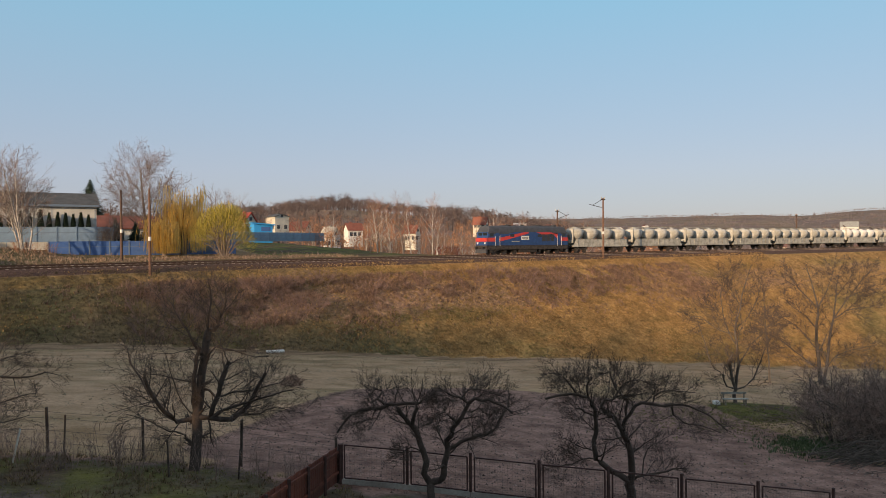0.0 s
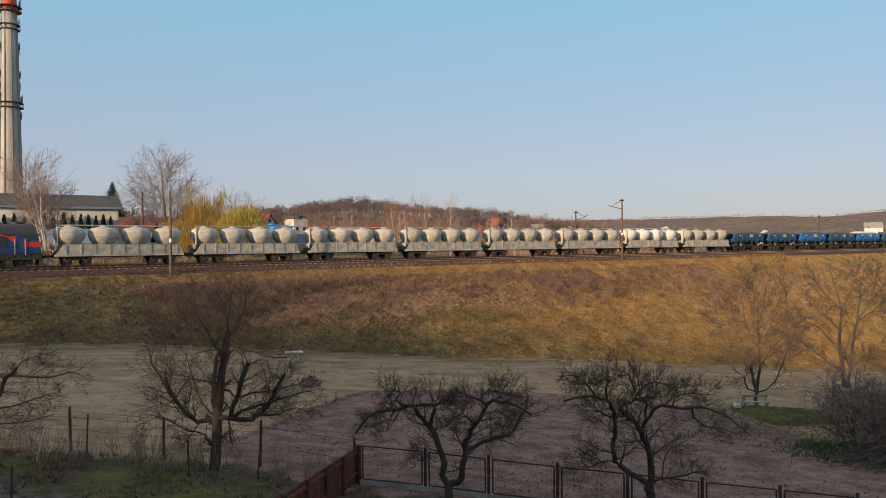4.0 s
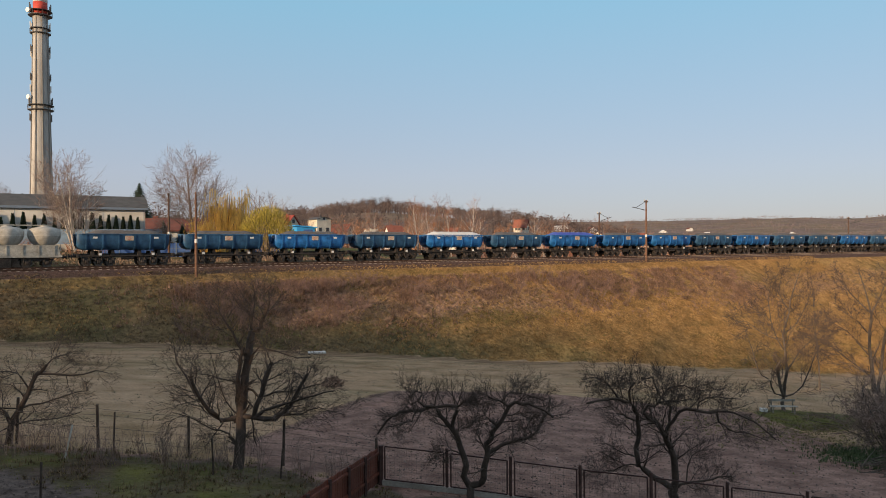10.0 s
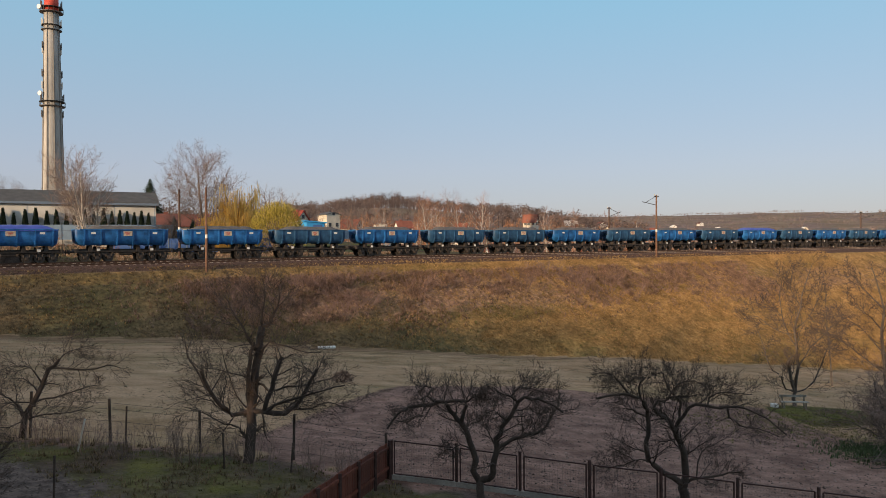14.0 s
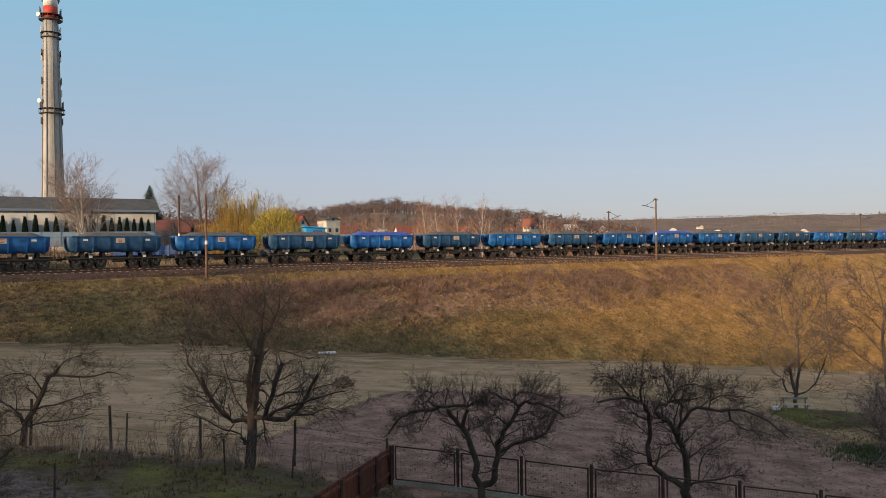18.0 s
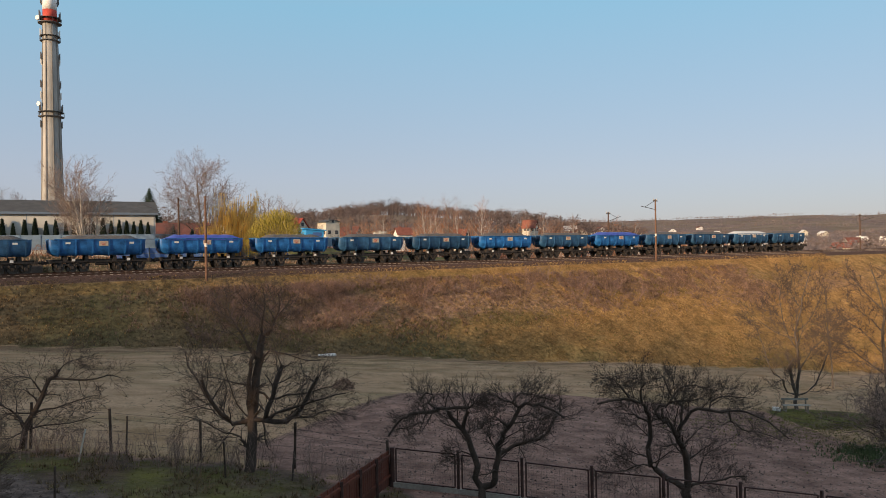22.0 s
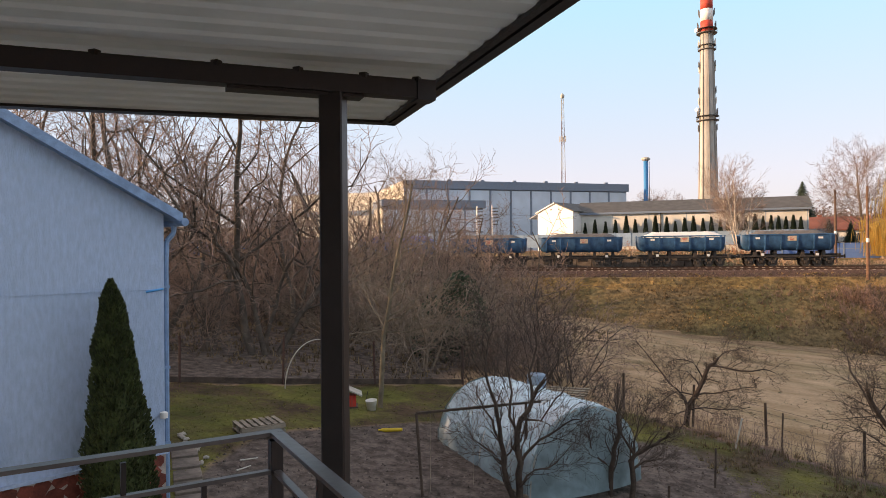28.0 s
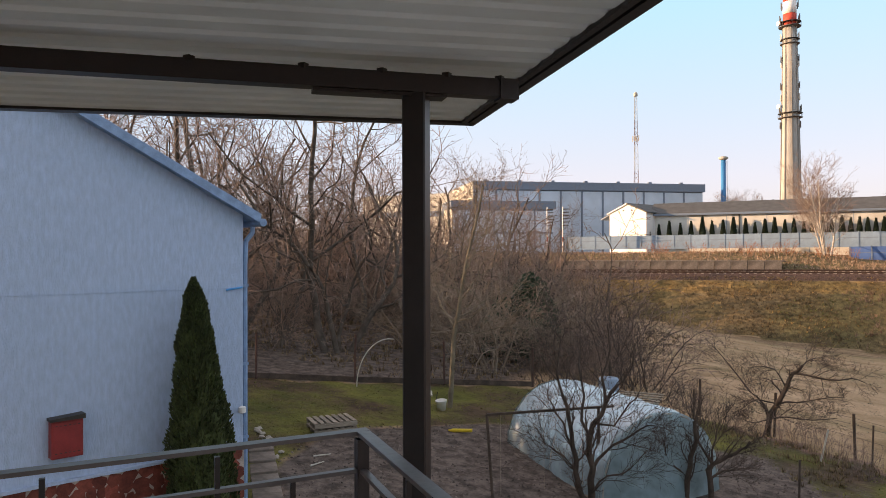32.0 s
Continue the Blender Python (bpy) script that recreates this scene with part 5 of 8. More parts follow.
def build_balcony_roof():
    o, u, w = (-1.818, 3.950), unit(-142.1), unit(-50.2)
    roof = thing("balcony_roof", "flat sheet-metal balcony roof with pale ribbed underside", "roof")
    roof["kind"] = "structure"
    # ribbed soffit: ribs run along the eave
    V, F = [], []
    n = 34
    prof = []
    for i in range(n):
        b = 0.06 + i * 0.155
        prof += [(b, 0.0), (b + 0.085, 0.0), (b + 0.10, 0.014), (b + 0.14, 0.014)]
    for b, dz in prof:
        for a in (0.03, 6.5):
            V.append(tuple(at(o, u, a, w, b, 6.80 + dz)))
    for i in range(len(prof) - 1):
        F.append((2 * i, 2 * i + 1, 2 * i + 3, 2 * i + 2))
    part("soffit_sheet", mesh_of("soffit_sheet", V, F, M_SOFFIT), M_SOFFIT, roof, "pale grey ribbed sheet")
    bm = bmesh.new()
    c = [at(o, u, a, w, b, z) for z in (6.83, 6.92) for a, b in ((0, 0), (6.5, 0), (6.5, 5.4), (0, 5.4))]
    vs = [bm.verts.new(p) for p in c]
    for f in ((3, 2, 1, 0), (4, 5, 6, 7), (0, 1, 5, 4), (1, 2, 6, 5), (2, 3, 7, 6), (3, 0, 4, 7)):
        bm.faces.new([vs[i] for i in f])
    part("roof_deck", bm, M_BALC, roof)
    part("eave_trim", barred(at(o, u, -0.03, w, 0, 6.83), at(o, u, 6.5, w, 0, 6.83), 0.05, 0.085), M_BALC, roof, "dark brown edge trim")
    part("eave_trim", barred(at(o, u, -0.01, w, -0.03, 6.83), at(o, u, -0.01, w, 5.4, 6.83), 0.05, 0.085), M_BALC, roof, "dark brown edge trim")
    part("drip_edge", barred(at(o, u, -0.02, w, 0.055, 6.795), at(o, u, 6.5, w, 0.055, 6.795), 0.03, 0.02), M_BALC, roof)
    part("drip_edge", barred(at(o, u, 0.05, w, 0.03, 6.795), at(o, u, 0.05, w, 5.4, 6.795), 0.03, 0.02), M_BALC, roof)
    for k in range(24):
        p = at(o, u, 0.05 + 0.0, w, 0.12 + k * 0.2, 6.79)
        part("screw_head", boxed(p.x, p.y, p.z, 0.014, 0.014, 0.012), M_BALC, roof)


def build_beam_and_post():
    d = unit(-137.7)
    p0 = Vector((-1.09, 2.79, 6.683))
    along = Vector((d[0], d[1], 0))
    f = thing("balcony_post", "dark brown steel post carrying the balcony roof beam", "post")
    part("beam", barred(p0, p0 + along * 6.2, 0.07, 0.066), M_BALC, f)
    part("beam_lip", barred(p0 + Vector((0, 0, 0.042)) + along * 0.05, p0 + along * 6.2 + Vector((0, 0, 0.042)), 0.02, 0.012), M_BALC, f)
    part("beam_cap", barred(p0 - along * 0.02, p0 + along * 0.06, 0.085, 0.085), M_BALC, f)
    c = Vector((-1.407, 2.539, 0))
    part("splice_plate", barred(c + Vector((0, 0, 6.648)) - along * 0.12, c + along * 0.42 + Vector((0, 0, 6.648)), 0.08, 0.02), M_BALC, f)
    for k in (0.05, 0.28, 0.55, 0.86, 1.28, 2.0, 2.9):
        q = p0 + along * k + Vector((0, 0, 0.0))
        part("bracket", boxed(q.x, q.y, 6.727, 0.03, 0.03, 0.03), M_BALC, f)
    bm = boxed(0, 0, 5.53, 0.096, 0.096, 2.30, 0.006)
    ob = part("post", bm, M_BALC, f)
    ob.matrix_basis = pose(c.x, c.y, 0, 0, 0, -137.7 + 62)
    rib = part("post_groove", boxed(0.0, -0.050, 5.53, 0.016, 0.006, 2.25), M_BALC, f)
    rib.matrix_basis = ob.matrix_basis
    part("base_plate", boxed(c.x, c.y, 4.392, 0.18, 0.18, 0.02), M_BALC, f)


def build_railing():
    o, u, w = Vector((-1.214, 1.84, 0)), unit(-126.9), unit(-40.9)
    r = thing("balcony_railing", "dark brown steel balcony railing with flat handrail", "railing")
    for d, ln, cut in ((u, 2.6, -0.020), (w, 3.4, 0.021)):
        e = o + Vector((d[0], d[1], 0)) * ln
        h = Vector((d[0], d[1], 0))
        part("handrail", barred(o + h * cut + Vector((0, 0, 5.452)), e + Vector((0, 0, 5.452)), 0.040, 0.012), M_RAILSHEEN, r)
        part("mid_rail", barred(o + Vector((0, 0, 5.335)), e + Vector((0, 0, 5.335)), 0.022, 0.012), M_RAILSHEEN, r)
        part("bottom_rail", barred(o + Vector((0, 0, 4.50)), e + Vector((0, 0, 4.50)), 0.030, 0.022), M_BALC, r)
        k = 0.0
        i = 0
        while k < ln:
            p = o + h * k
            big = i == 0
            top = 5.43 if i % 2 == 0 else 5.33
            s = 0.036 if big else 0.014
            q = part("baluster" if not big else "rail_post", boxed(0, 0, (4.4 + top) / 2, s, s, top - 4.4), M_BALC, r)
            q.matrix_basis = pose(p.x, p.y, 0, 0, 0, math.degrees(math.atan2(d[1], d[0])))
            k += 0.215
            i += 1
    # floor out of view, kept pale so it throws light onto the soffit
    floor = thing("balcony_floor", "unseen balcony floor slab, pale to brighten the soffit", "floor")
    floor["kind"] = "structure"
    bm = bmesh.new()
    pts = [o + Vector((u[0], u[1], 0)) * a + Vector((w[0], w[1], 0)) * b for a, b in ((-1.25, -1.05), (1.7, -1.05), (1.7, 4.2), (-1.25, 4.2))]
    lo = [bm.verts.new((p.x, p.y, 4.18)) for p in pts]
    hi = [bm.verts.new((p.x, p.y, 4.38)) for p in pts]
    bm.faces.new(hi)
    bm.faces.new(list(reversed(lo)))
    for i in range(4):
        j = (i + 1) % 4
        bm.faces.new((lo[i], lo[j], hi[j], hi[i]))
    bmesh.ops.recalc_face_normals(bm, faces=bm.faces)
    part("slab", bm, M_BOUNCE, floor)
    # the house that carries the balcony
    hs = thing("balcony_house", "plain pale rendered house behind the balcony", "house")
    hs["kind"] = "structure"
    bm = bmesh.new()
    pts = [o + Vector((u[0], u[1], 0)) * a + Vector((w[0], w[1], 0)) * b for a, b in ((1.75, -0.8), (12.5, -0.8), (12.5, 11.0), (1.75, 11.0))]
    lo = [bm.verts.new((p.x, p.y, -1.5)) for p in pts]
    hi = [bm.verts.new((p.x, p.y, 7.4)) for p in pts]
    bm.faces.new(hi)
    for i in range(4):
        j = (i + 1) % 4
        bm.faces.new((lo[i], lo[j], hi[j], hi[i]))
    bmesh.ops.recalc_face_normals(bm, faces=bm.faces)
    part("house_wall", bm, M_PEB, hs)
    bm = bmesh.new()
    rid = [(pts[0] + pts[1]) / 2, (pts[2] + pts[3]) / 2]
    vs = [bm.verts.new((p.x, p.y, 7.4)) for p in pts] + [bm.verts.new((p.x, p.y, 10.2)) for p in rid]
    for f in ((0, 1, 4), (1, 2, 5, 4), (2, 3, 5), (3, 0, 4, 5), (3, 2, 1, 0)):
        bm.faces.new([vs[i] for i in f])
    bmesh.ops.recalc_face_normals(bm, faces=bm.faces)
    part("house_roof", bm, M_ROOFD, hs)


build_balcony_roof()
build_beam_and_post()
build_railing()


# ---- the blue house next door ----
def build_blue_house():
    h = thing("blue_house", "light blue rendered gable house with red stone plinth", "house")
    # local axes: x along the gable wall from its corner, y inwards, z up
    m = Matrix.Translation((-9.5, 10.33, 0)) @ Matrix(((-0.35, -0.937, 0, 0), (-0.937, 0.35, 0, 0), (0, 0, 1, 0), (0, 0, 0, 1)))
    h.matrix_basis = m
    # unseen extra length, with its higher ridge, added to shade garden and thicket
    wl = 19.0

    def roof_z(x):
        return 6.74 + 0.52 * (x if x < wl / 2 else wl - x)

    pts = [(0, 2.36), (wl, 2.36), (wl, roof_z(wl)), (wl / 2, roof_z(wl / 2)), (0, roof_z(0))]
    part("wall", prism(pts, 0, 10), M_BLUEH, h)
    part("plinth_core", boxed(wl / 2, 5.0, 1.05, wl - 0.04, 9.96, 2.62), M_MORTAR, h)
    # crazy stone facing
    rng = random.Random(4)
    cells = []
    rows = 9
    for r in range(rows):
        x = -0.05 + rng.uniform(0, 0.2)
        while x < 5.4:
            wd = rng.uniform(0.14, 0.30)
            cells.append((x, min(wl, x + wd), 0.62 + r * 0.193, 0.62 + (r + 1) * 0.193))
            x += wd
    plinth = part("plinth", boxed(wl / 2, -0.012, 1.48, wl, 0.03, 1.74), M_MORTAR, h, "red-brown stone facing")
    for x0, x1, z0, z1 in cells[:290]:
        bm = bmesh.new()
        k = rng.randint(5, 7)
        cx, cz = (x0 + x1) / 2 + rng.uniform(-.02, .02), (z0 + z1) / 2 + rng.uniform(-.04, .04)
        ring = []
        for i in range(k):
            a = 2 * math.pi * (i + rng.uniform(-0.25, 0.25)) / k
            ring.append((min(wl, max(0, cx + math.cos(a) * (x1 - x0) * 0.60)), min(2.34, cz + math.sin(a) * (z1 - z0) * 0.69)))
        y0 = -0.028 - rng.uniform(0.006, 0.016)
        a = [bm.verts.new((x, y0, z)) for x, z in ring]
        b = [bm.verts.new((x, -0.02, z)) for x, z in ring]
        bm.faces.new(a)
        for i in range(k):
            j = (i + 1) % k
            bm.faces.new((a[j], a[i], b[i], b[j]))
        bmesh.ops.recalc_face_normals(bm, faces=bm.faces)
        part("stone", bm, M_STONE, plinth)
    part("plinth_ledge", boxed(wl / 2, -0.03, 2.37, wl + 0.06, 0.1, 0.05), M_BLUEH, h)
    # roof with overhanging verge
    for s in (0, 1):
        a0, a1 = (-0.24, roof_z(0) - 0.125), (wl / 2, roof_z(wl / 2))
        if s:
            a0, a1 = (wl + 0.24, roof_z(0) - 0.125), (wl / 2, roof_z(wl / 2))
        part("roof_slope", prism([(a0[0], a0[1]), (a1[0], a1[1]), (a1[0], a1[1] + 0.14), (a0[0], a0[1] + 0.14)], -0.22, 10.2), M_BLUETRIM, h, "blue-grey metal roof")
        part("verge_board", prism([(a0[0], a0[1] - 0.03), (a1[0], a1[1] - 0.03), (a1[0], a1[1] + 0.15), (a0[0], a0[1] + 0.15)], -0.27, -0.22), M_BLUETRIM, h)
    bm = bmesh.new()
    rod(bm, (-0.27, -0.3, 6.60), (-0.27, 10.2, 6.58), 0.075, 10)
    part("gutter", bm, M_BLUETRIM, h)
    bm = bmesh.new()
    pts = [(-0.27, 0.12, 6.55), (-0.25, 0.12, 6.40), (-0.12, 0.12, 6.25), (-0.10, 0.12, 5.8)]
    for a, b in zip(pts, pts[1:]):
        rod(bm, a, b, 0.05, 8)
    rod(bm, (-0.10, 0.12, 5.85), (-0.10, 0.12, 1.0), 0.05, 8)
    part("downpipe", bm, M_BLUETRIM, h, "blue rain pipe")
    for z in (5.4, 3.9, 2.5):
        part("pipe_clip", boxed(-0.08, 0.12, z, 0.13, 0.12, 0.05), M_BLUETRIM, h)
    part("wall_seam", boxed(wl / 2, -0.004, 5.37, wl, 0.012, 0.018), M_BLUEH, h)
    bm = bmesh.new()
    rod(bm, (0.03, -0.03, 5.37), (0.35, -0.03, 5.33), 0.018, 6)
    part("cable_hook", bm, M_CYAN, h)
    lamp = part("wall_lamp", lathe([(0.02, 0), (0.07, 0.02), (0.07, 0.12), (0.02, 0.14)], 12), M_WHITE, h, "small white wall lamp")
    lamp.location = (0.08, -0.12, 3.0)
    part("lamp_arm", rodded((0.08, 0, 3.05), (0.08, -0.14, 3.05), 0.02, 6), M_WHITE, lamp).location = (-0.08, 0.12, -3.0)
    # red meter box
    b = thing("meter_box", "dull red metal meter box fixed on the wall", "meter box")
    b.matrix_basis = m @ Matrix.Translation((3.10, -0.09, 3.08)) @ Matrix.Diagonal((0.83, 0.83, 0.80, 1))
    part("box_body", boxed(0, 0, 0, 0.56, 0.22, 0.76, 0.012), M_REDBOX, b)
    part("box_lid", prism([(-0.31, 0.37), (0.31, 0.37), (0.31, 0.42), (-0.31, 0.46)], -0.16, 0.12), M_DARKSTEEL, b)
    part("box_door", boxed(0, -0.114, 0.0, 0.5, 0.012, 0.68, 0.004), M_REDBOX, b)
    for k in range(6):
        for z in (0.27, -0.27):
            part("vent_slot", boxed(-0.2 + k * 0.08, -0.122, z, 0.045, 0.006, 0.014), M_DARKSTEEL, b)


build_blue_house()

# ---- works and village beyond the line ----
def build_chimney():
    x, y = -2.1, 175.0
    c = thing("factory_chimney", "tall ribbed concrete chimney with red and white bands", "chimney", Matrix.Translation((x, y, 4)))
    part("shaft", lathe([(2.4, 0), (2.0, 15), (1.72, 30), (1.52, 42), (1.40, 52.3)], 32), M_CHIM, c, "", True)
    for i, (z0, z1) in enumerate(((52.3, 54.9), (54.9, 57.6), (57.6, 60.2), (60.2, 62.8), (62.8, 64.6))):
        part("paint_band", lathe([(1.40 - 0.012 * i, z0), (1.388 - 0.012 * i, z1)], 32), M_RED if i % 2 == 0 else M_WHITE, c, "red band" if i % 2 == 0 else "white band", True)
    for i in range(8):
        a = 2 * math.pi * i / 8 + 0.2
        part("pilaster", rodded((2.34 * math.cos(a), 2.34 * math.sin(a), 0), (1.40 * math.cos(a), 1.40 * math.sin(a), 52), 0.2, 6, 0.1), M_RIBSHADE, c)
    for z, r in ((52.0, 2.3), (48.2, 2.0), (31.8, 2.5), (63.9, 2.1)):
        g = part("gallery", lathe([(1.3, z), (r, z), (r, z + 0.12), (1.3, z + 0.12)], 28), M_CHIMSTEEL, c)
        part("gallery_rail", lathe([(r - 0.03, z + 1.0), (r, z + 1.0), (r, z + 1.08), (r - 0.03, z + 1.08)], 28), M_DARKSTEEL, g)
        for k in range(14):
            a = 2 * math.pi * k / 14
            part("gallery_post", rodded((r * 0.99 * math.cos(a), r * 0.99 * math.sin(a), z), (r * 0.99 * math.cos(a), r * 0.99 * math.sin(a), z + 1.05), 0.04, 4), M_DARKSTEEL, g)
    for z, rr in ((43.5, 1.5), (44.5, 1.5), (36.0, 1.62), (38.5, 1.6), (33.4, 1.9), (29.8, 1.75), (49.5, 1.55), (53.5, 1.7), (56.5, 1.4)):
        for a in (-2.9, -0.25, 2.7, 0.5):
            ca, sa = math.cos(a), math.sin(a)
            bm = bmesh.new()
            box(bm, (rr + 0.35) * ca, (rr + 0.35) * sa, z + 0.4, 0.22, 0.22, 1.5, 0.03)
            rod(bm, (rr * 0.8 * ca, rr * 0.8 * sa, z), ((rr + 0.35) * ca, (rr + 0.35) * sa, z), 0.05, 5)
            part("antenna", bm, M_SILOW if (z * 10) % 3 < 1 else M_CHIMSTEEL, c)
    for z, a in ((34.5, 3.3), (52.9, 3.4)):
        bm = bmesh.new()
        rod(bm, (2.2 * math.cos(a), 2.2 * math.sin(a), z), (2.45 * math.cos(a), 2.45 * math.sin(a) - 0.2, z), 0.5, 14)
        part("dish", bm, M_WHITE, c, "white dish aerial")


def build_hall():
    """A large blue-grey hall with panel bays, a darker roof band and an end coloured cream for sunlight."""
    h = thing("industrial_hall", "large blue-grey panelled industrial hall with flat roof", "hall")
    a, b = Vector((-67.8, 150.0, 0)), Vector((-21.6, 185.0, 0))
    d = (b - a).normalized()
    n = Vector((-d.y, d.x, 0))
    m = Matrix(((d.x, n.x, 0, a.x), (d.y, n.y, 0, a.y), (0, 0, 1, 0), (0, 0, 0, 1)))
    h.matrix_basis = m
    ln = (b - a).length
    part("core", boxed(ln / 2, 14, 12.2, ln - 0.2, 27.6, 18), M_HALLDK, h)
    part("roof_band", boxed(ln / 2, 13.9, 21.9, ln + 0.6, 28.6, 1.9), M_HALLDK, h, "dark blue-grey fascia")
    # cream against the blue-grey front: the sun on this end is in its colour
    part("end_wall", boxed(-0.02, 14, 12.1, 0.3, 27.4, 17.6), M_YELLOWW, h, "end wall, sunlight put into its cream colour")
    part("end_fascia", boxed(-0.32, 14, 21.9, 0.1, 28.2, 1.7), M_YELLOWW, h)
    part("end_strip", boxed(-0.22, 14, 17.2, 0.1, 27.0, 0.5), M_HALLDK, h)
    cols = 11
    for i in range(cols):
        x0, x1 = ln * i / cols, ln * (i + 1) / cols
        for z0, z1 in ((3.6, 9.2), (9.3, 14.8), (14.9, 20.7)):
            part("wall_panel", boxed((x0 + x1) / 2, -0.02, (z0 + z1) / 2, x1 - x0 - 0.5, 0.16, z1 - z0), M_HALL, h)
        part("column", boxed(x0, -0.1, 12.2, 0.4, 0.3, 17.4), M_HALLDK, h)
    for i in range(7):
        part("roof_vent", boxed(3 + i * 8.3, 1.5, 23.1, 0.8, 0.8, 0.55, 0.05), M_HALLDK, h)
    # lower annex in front
    low = thing("low_annex", "low blue-grey annex with flat dark roof before the hall", "building")
    a2 = Vector((-67.0, 137.0, 0))
    low.matrix_basis = Matrix(((d.x, n.x, 0, a2.x), (d.y, n.y, 0, a2.y), (0, 0, 1, 0), (0, 0, 0, 1)))
    part("core", boxed(11.4, 5, 10.2, 22.6, 9.8, 13), M_HALLDK, low)
    part("roof_band", boxed(11.4, 5, 16.6, 23.6, 10.8, 1.7), M_HALLDK, low)
    for i in range(5):
        for z in (8.0, 13.0):
            part("wall_panel", boxed(2.3 + 4.6 * i, -0.02, z, 4.2, 0.2, 4.6), M_HALL, low)
    # annex end in the same cream, coloured as if sunlit
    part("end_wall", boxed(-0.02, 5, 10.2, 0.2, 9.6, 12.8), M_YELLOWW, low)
    # cream hall further west
    w = thing("cream_building", "cream industrial building lit by low sun", "building")
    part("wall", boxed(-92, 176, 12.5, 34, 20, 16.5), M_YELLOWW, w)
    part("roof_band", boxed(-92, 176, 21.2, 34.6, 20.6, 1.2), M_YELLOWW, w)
    part("window_band", boxed(-92, 165.9, 16.5, 30, 0.2, 1.4), M_HALLDK, w)


def build_long_building():
    """The long low building with a white gabled shed at its end and thujas along its wall."""
    b = thing("long_low_building", "long low pale building with dark pitched sheet roof", "building")
    x0, x1, y0, y1 = -21.8, 12.6, 118.2, 126.0
    part("wall", boxed((x0 + x1) / 2, (y0 + y1) / 2, 8.6, x1 - x0, y1 - y0, 7.2), M_WALLA, b)
    part("roof", extrude_x([(y0 - 0.5, 12.1), (y0 - 0.5, 12.35), ((y0 + y1) / 2, 14.25), (y1 + 0.5, 12.35), (y1 + 0.5, 12.1)], x0 - 0.3, x1 + 0.4), M_ROOFD, b)
    part("eave_board", boxed((x0 + x1) / 2, y0 - 0.52, 12.12, x1 - x0 + 0.7, 0.06, 0.35), M_HALLDK, b)
    for x in (-21.7, -8.6, 3.4):
        part("downpipe", rodded((x, y0 - 0.08, 12.0), (x, y0 - 0.08, 6.0), 0.09, 6), M_DARKSTEEL, b)
    for i in range(6):
        part("wall_joint", boxed(x0 + 5.7 * (i + 1), y0 - 0.012, 8.6, 0.06, 0.03, 7.0), M_FENCEP, b)
    g = thing("white_gable_shed", "white gabled shed bright in the sun, graffiti on its front", "shed")
    gx0, gx1, gy0, gy1 = -29.4, -22.2, 116.0, 124.5
    part("wall", prism([(gx0, 5.5), (gx1, 5.5), (gx1, 12.55), ((gx0 + gx1) / 2, 14.0), (gx0, 12.55)], gy0, gy1), M_WHITE, g)
    for s in (0, 1):
        e = gx0 - 0.35 if s == 0 else gx1 + 0.35
        c = (gx0 + gx1) / 2
        part("roof_slope", prism([(e, 12.42), (c, 14.02), (c, 14.2), (e, 12.6)], gy0 - 0.3, gy1 + 0.2), M_WHITE if s == 0 else M_ROOFD, g)
    part("gate", boxed(-25.8, 115.97, 8.4, 3.2, 0.08, 4.6), M_WHITE, g)
    part("canopy", prism([(-31.6, 11.6), (gx0, 12.5), (gx0, 12.65), (-31.6, 11.75)], 116.4, 121.0), M_HALLDK, g)
    for x in (-26.6, -25.0):
        part("vent_hole", boxed(x, 115.96, 13.0, 0.22, 0.06, 0.22), M_DARKSTEEL, g)
    g.matrix_basis = Matrix.Translation((-22.2, 116.0, 0)) @ Matrix.Rotation(radians(-24), 4, "Z") @ Matrix.Translation((22.2, -116.0, 0))
    rng = random.Random(3)
    for k in range(5):
        xx = -27.6 + k * 0.95
        part("paint_scrawl", boxed(xx, 115.95, 8.8 + rng.uniform(-.3, .3), 0.1, 0.02, 1.0, 0, 0), M_FENCEP, g)


def thuja_small(seed, h, r):
    """A narrow clipped thuja built of many small sprays."""
    rng = random.Random(seed)
    V, F = [], []
    for i in range(420):
        u = rng.random() ** 0.8
        rad = r * (1 - u) ** 0.75 * (0.55 + 0.6 * math.sin(min(1, u * 5) * 1.57))
        a = rng.uniform(0, 6.28)
        c = Vector((math.cos(a) * rad, math.sin(a) * rad, u * h))
        d = Vector((math.cos(a) * 0.5, math.sin(a) * 0.5, 1)).normalized()
        s = d.cross(Vector((0, 0, 1))).normalized()
        L, W = rng.uniform(0.05, 0.11), rng.uniform(0.018, 0.035)
        o = len(V)
        V += [tuple(c - s * W), tuple(c + s * W), tuple(c + d * L)]
        n2 = d.cross(s) * W
        V += [tuple(c - n2), tuple(c + n2), tuple(c + d * L)]
        F += [(o, o + 1, o + 2), (o + 3, o + 4, o + 5)]
    return mesh_of("foliage", V, F, M_NEEDLE)


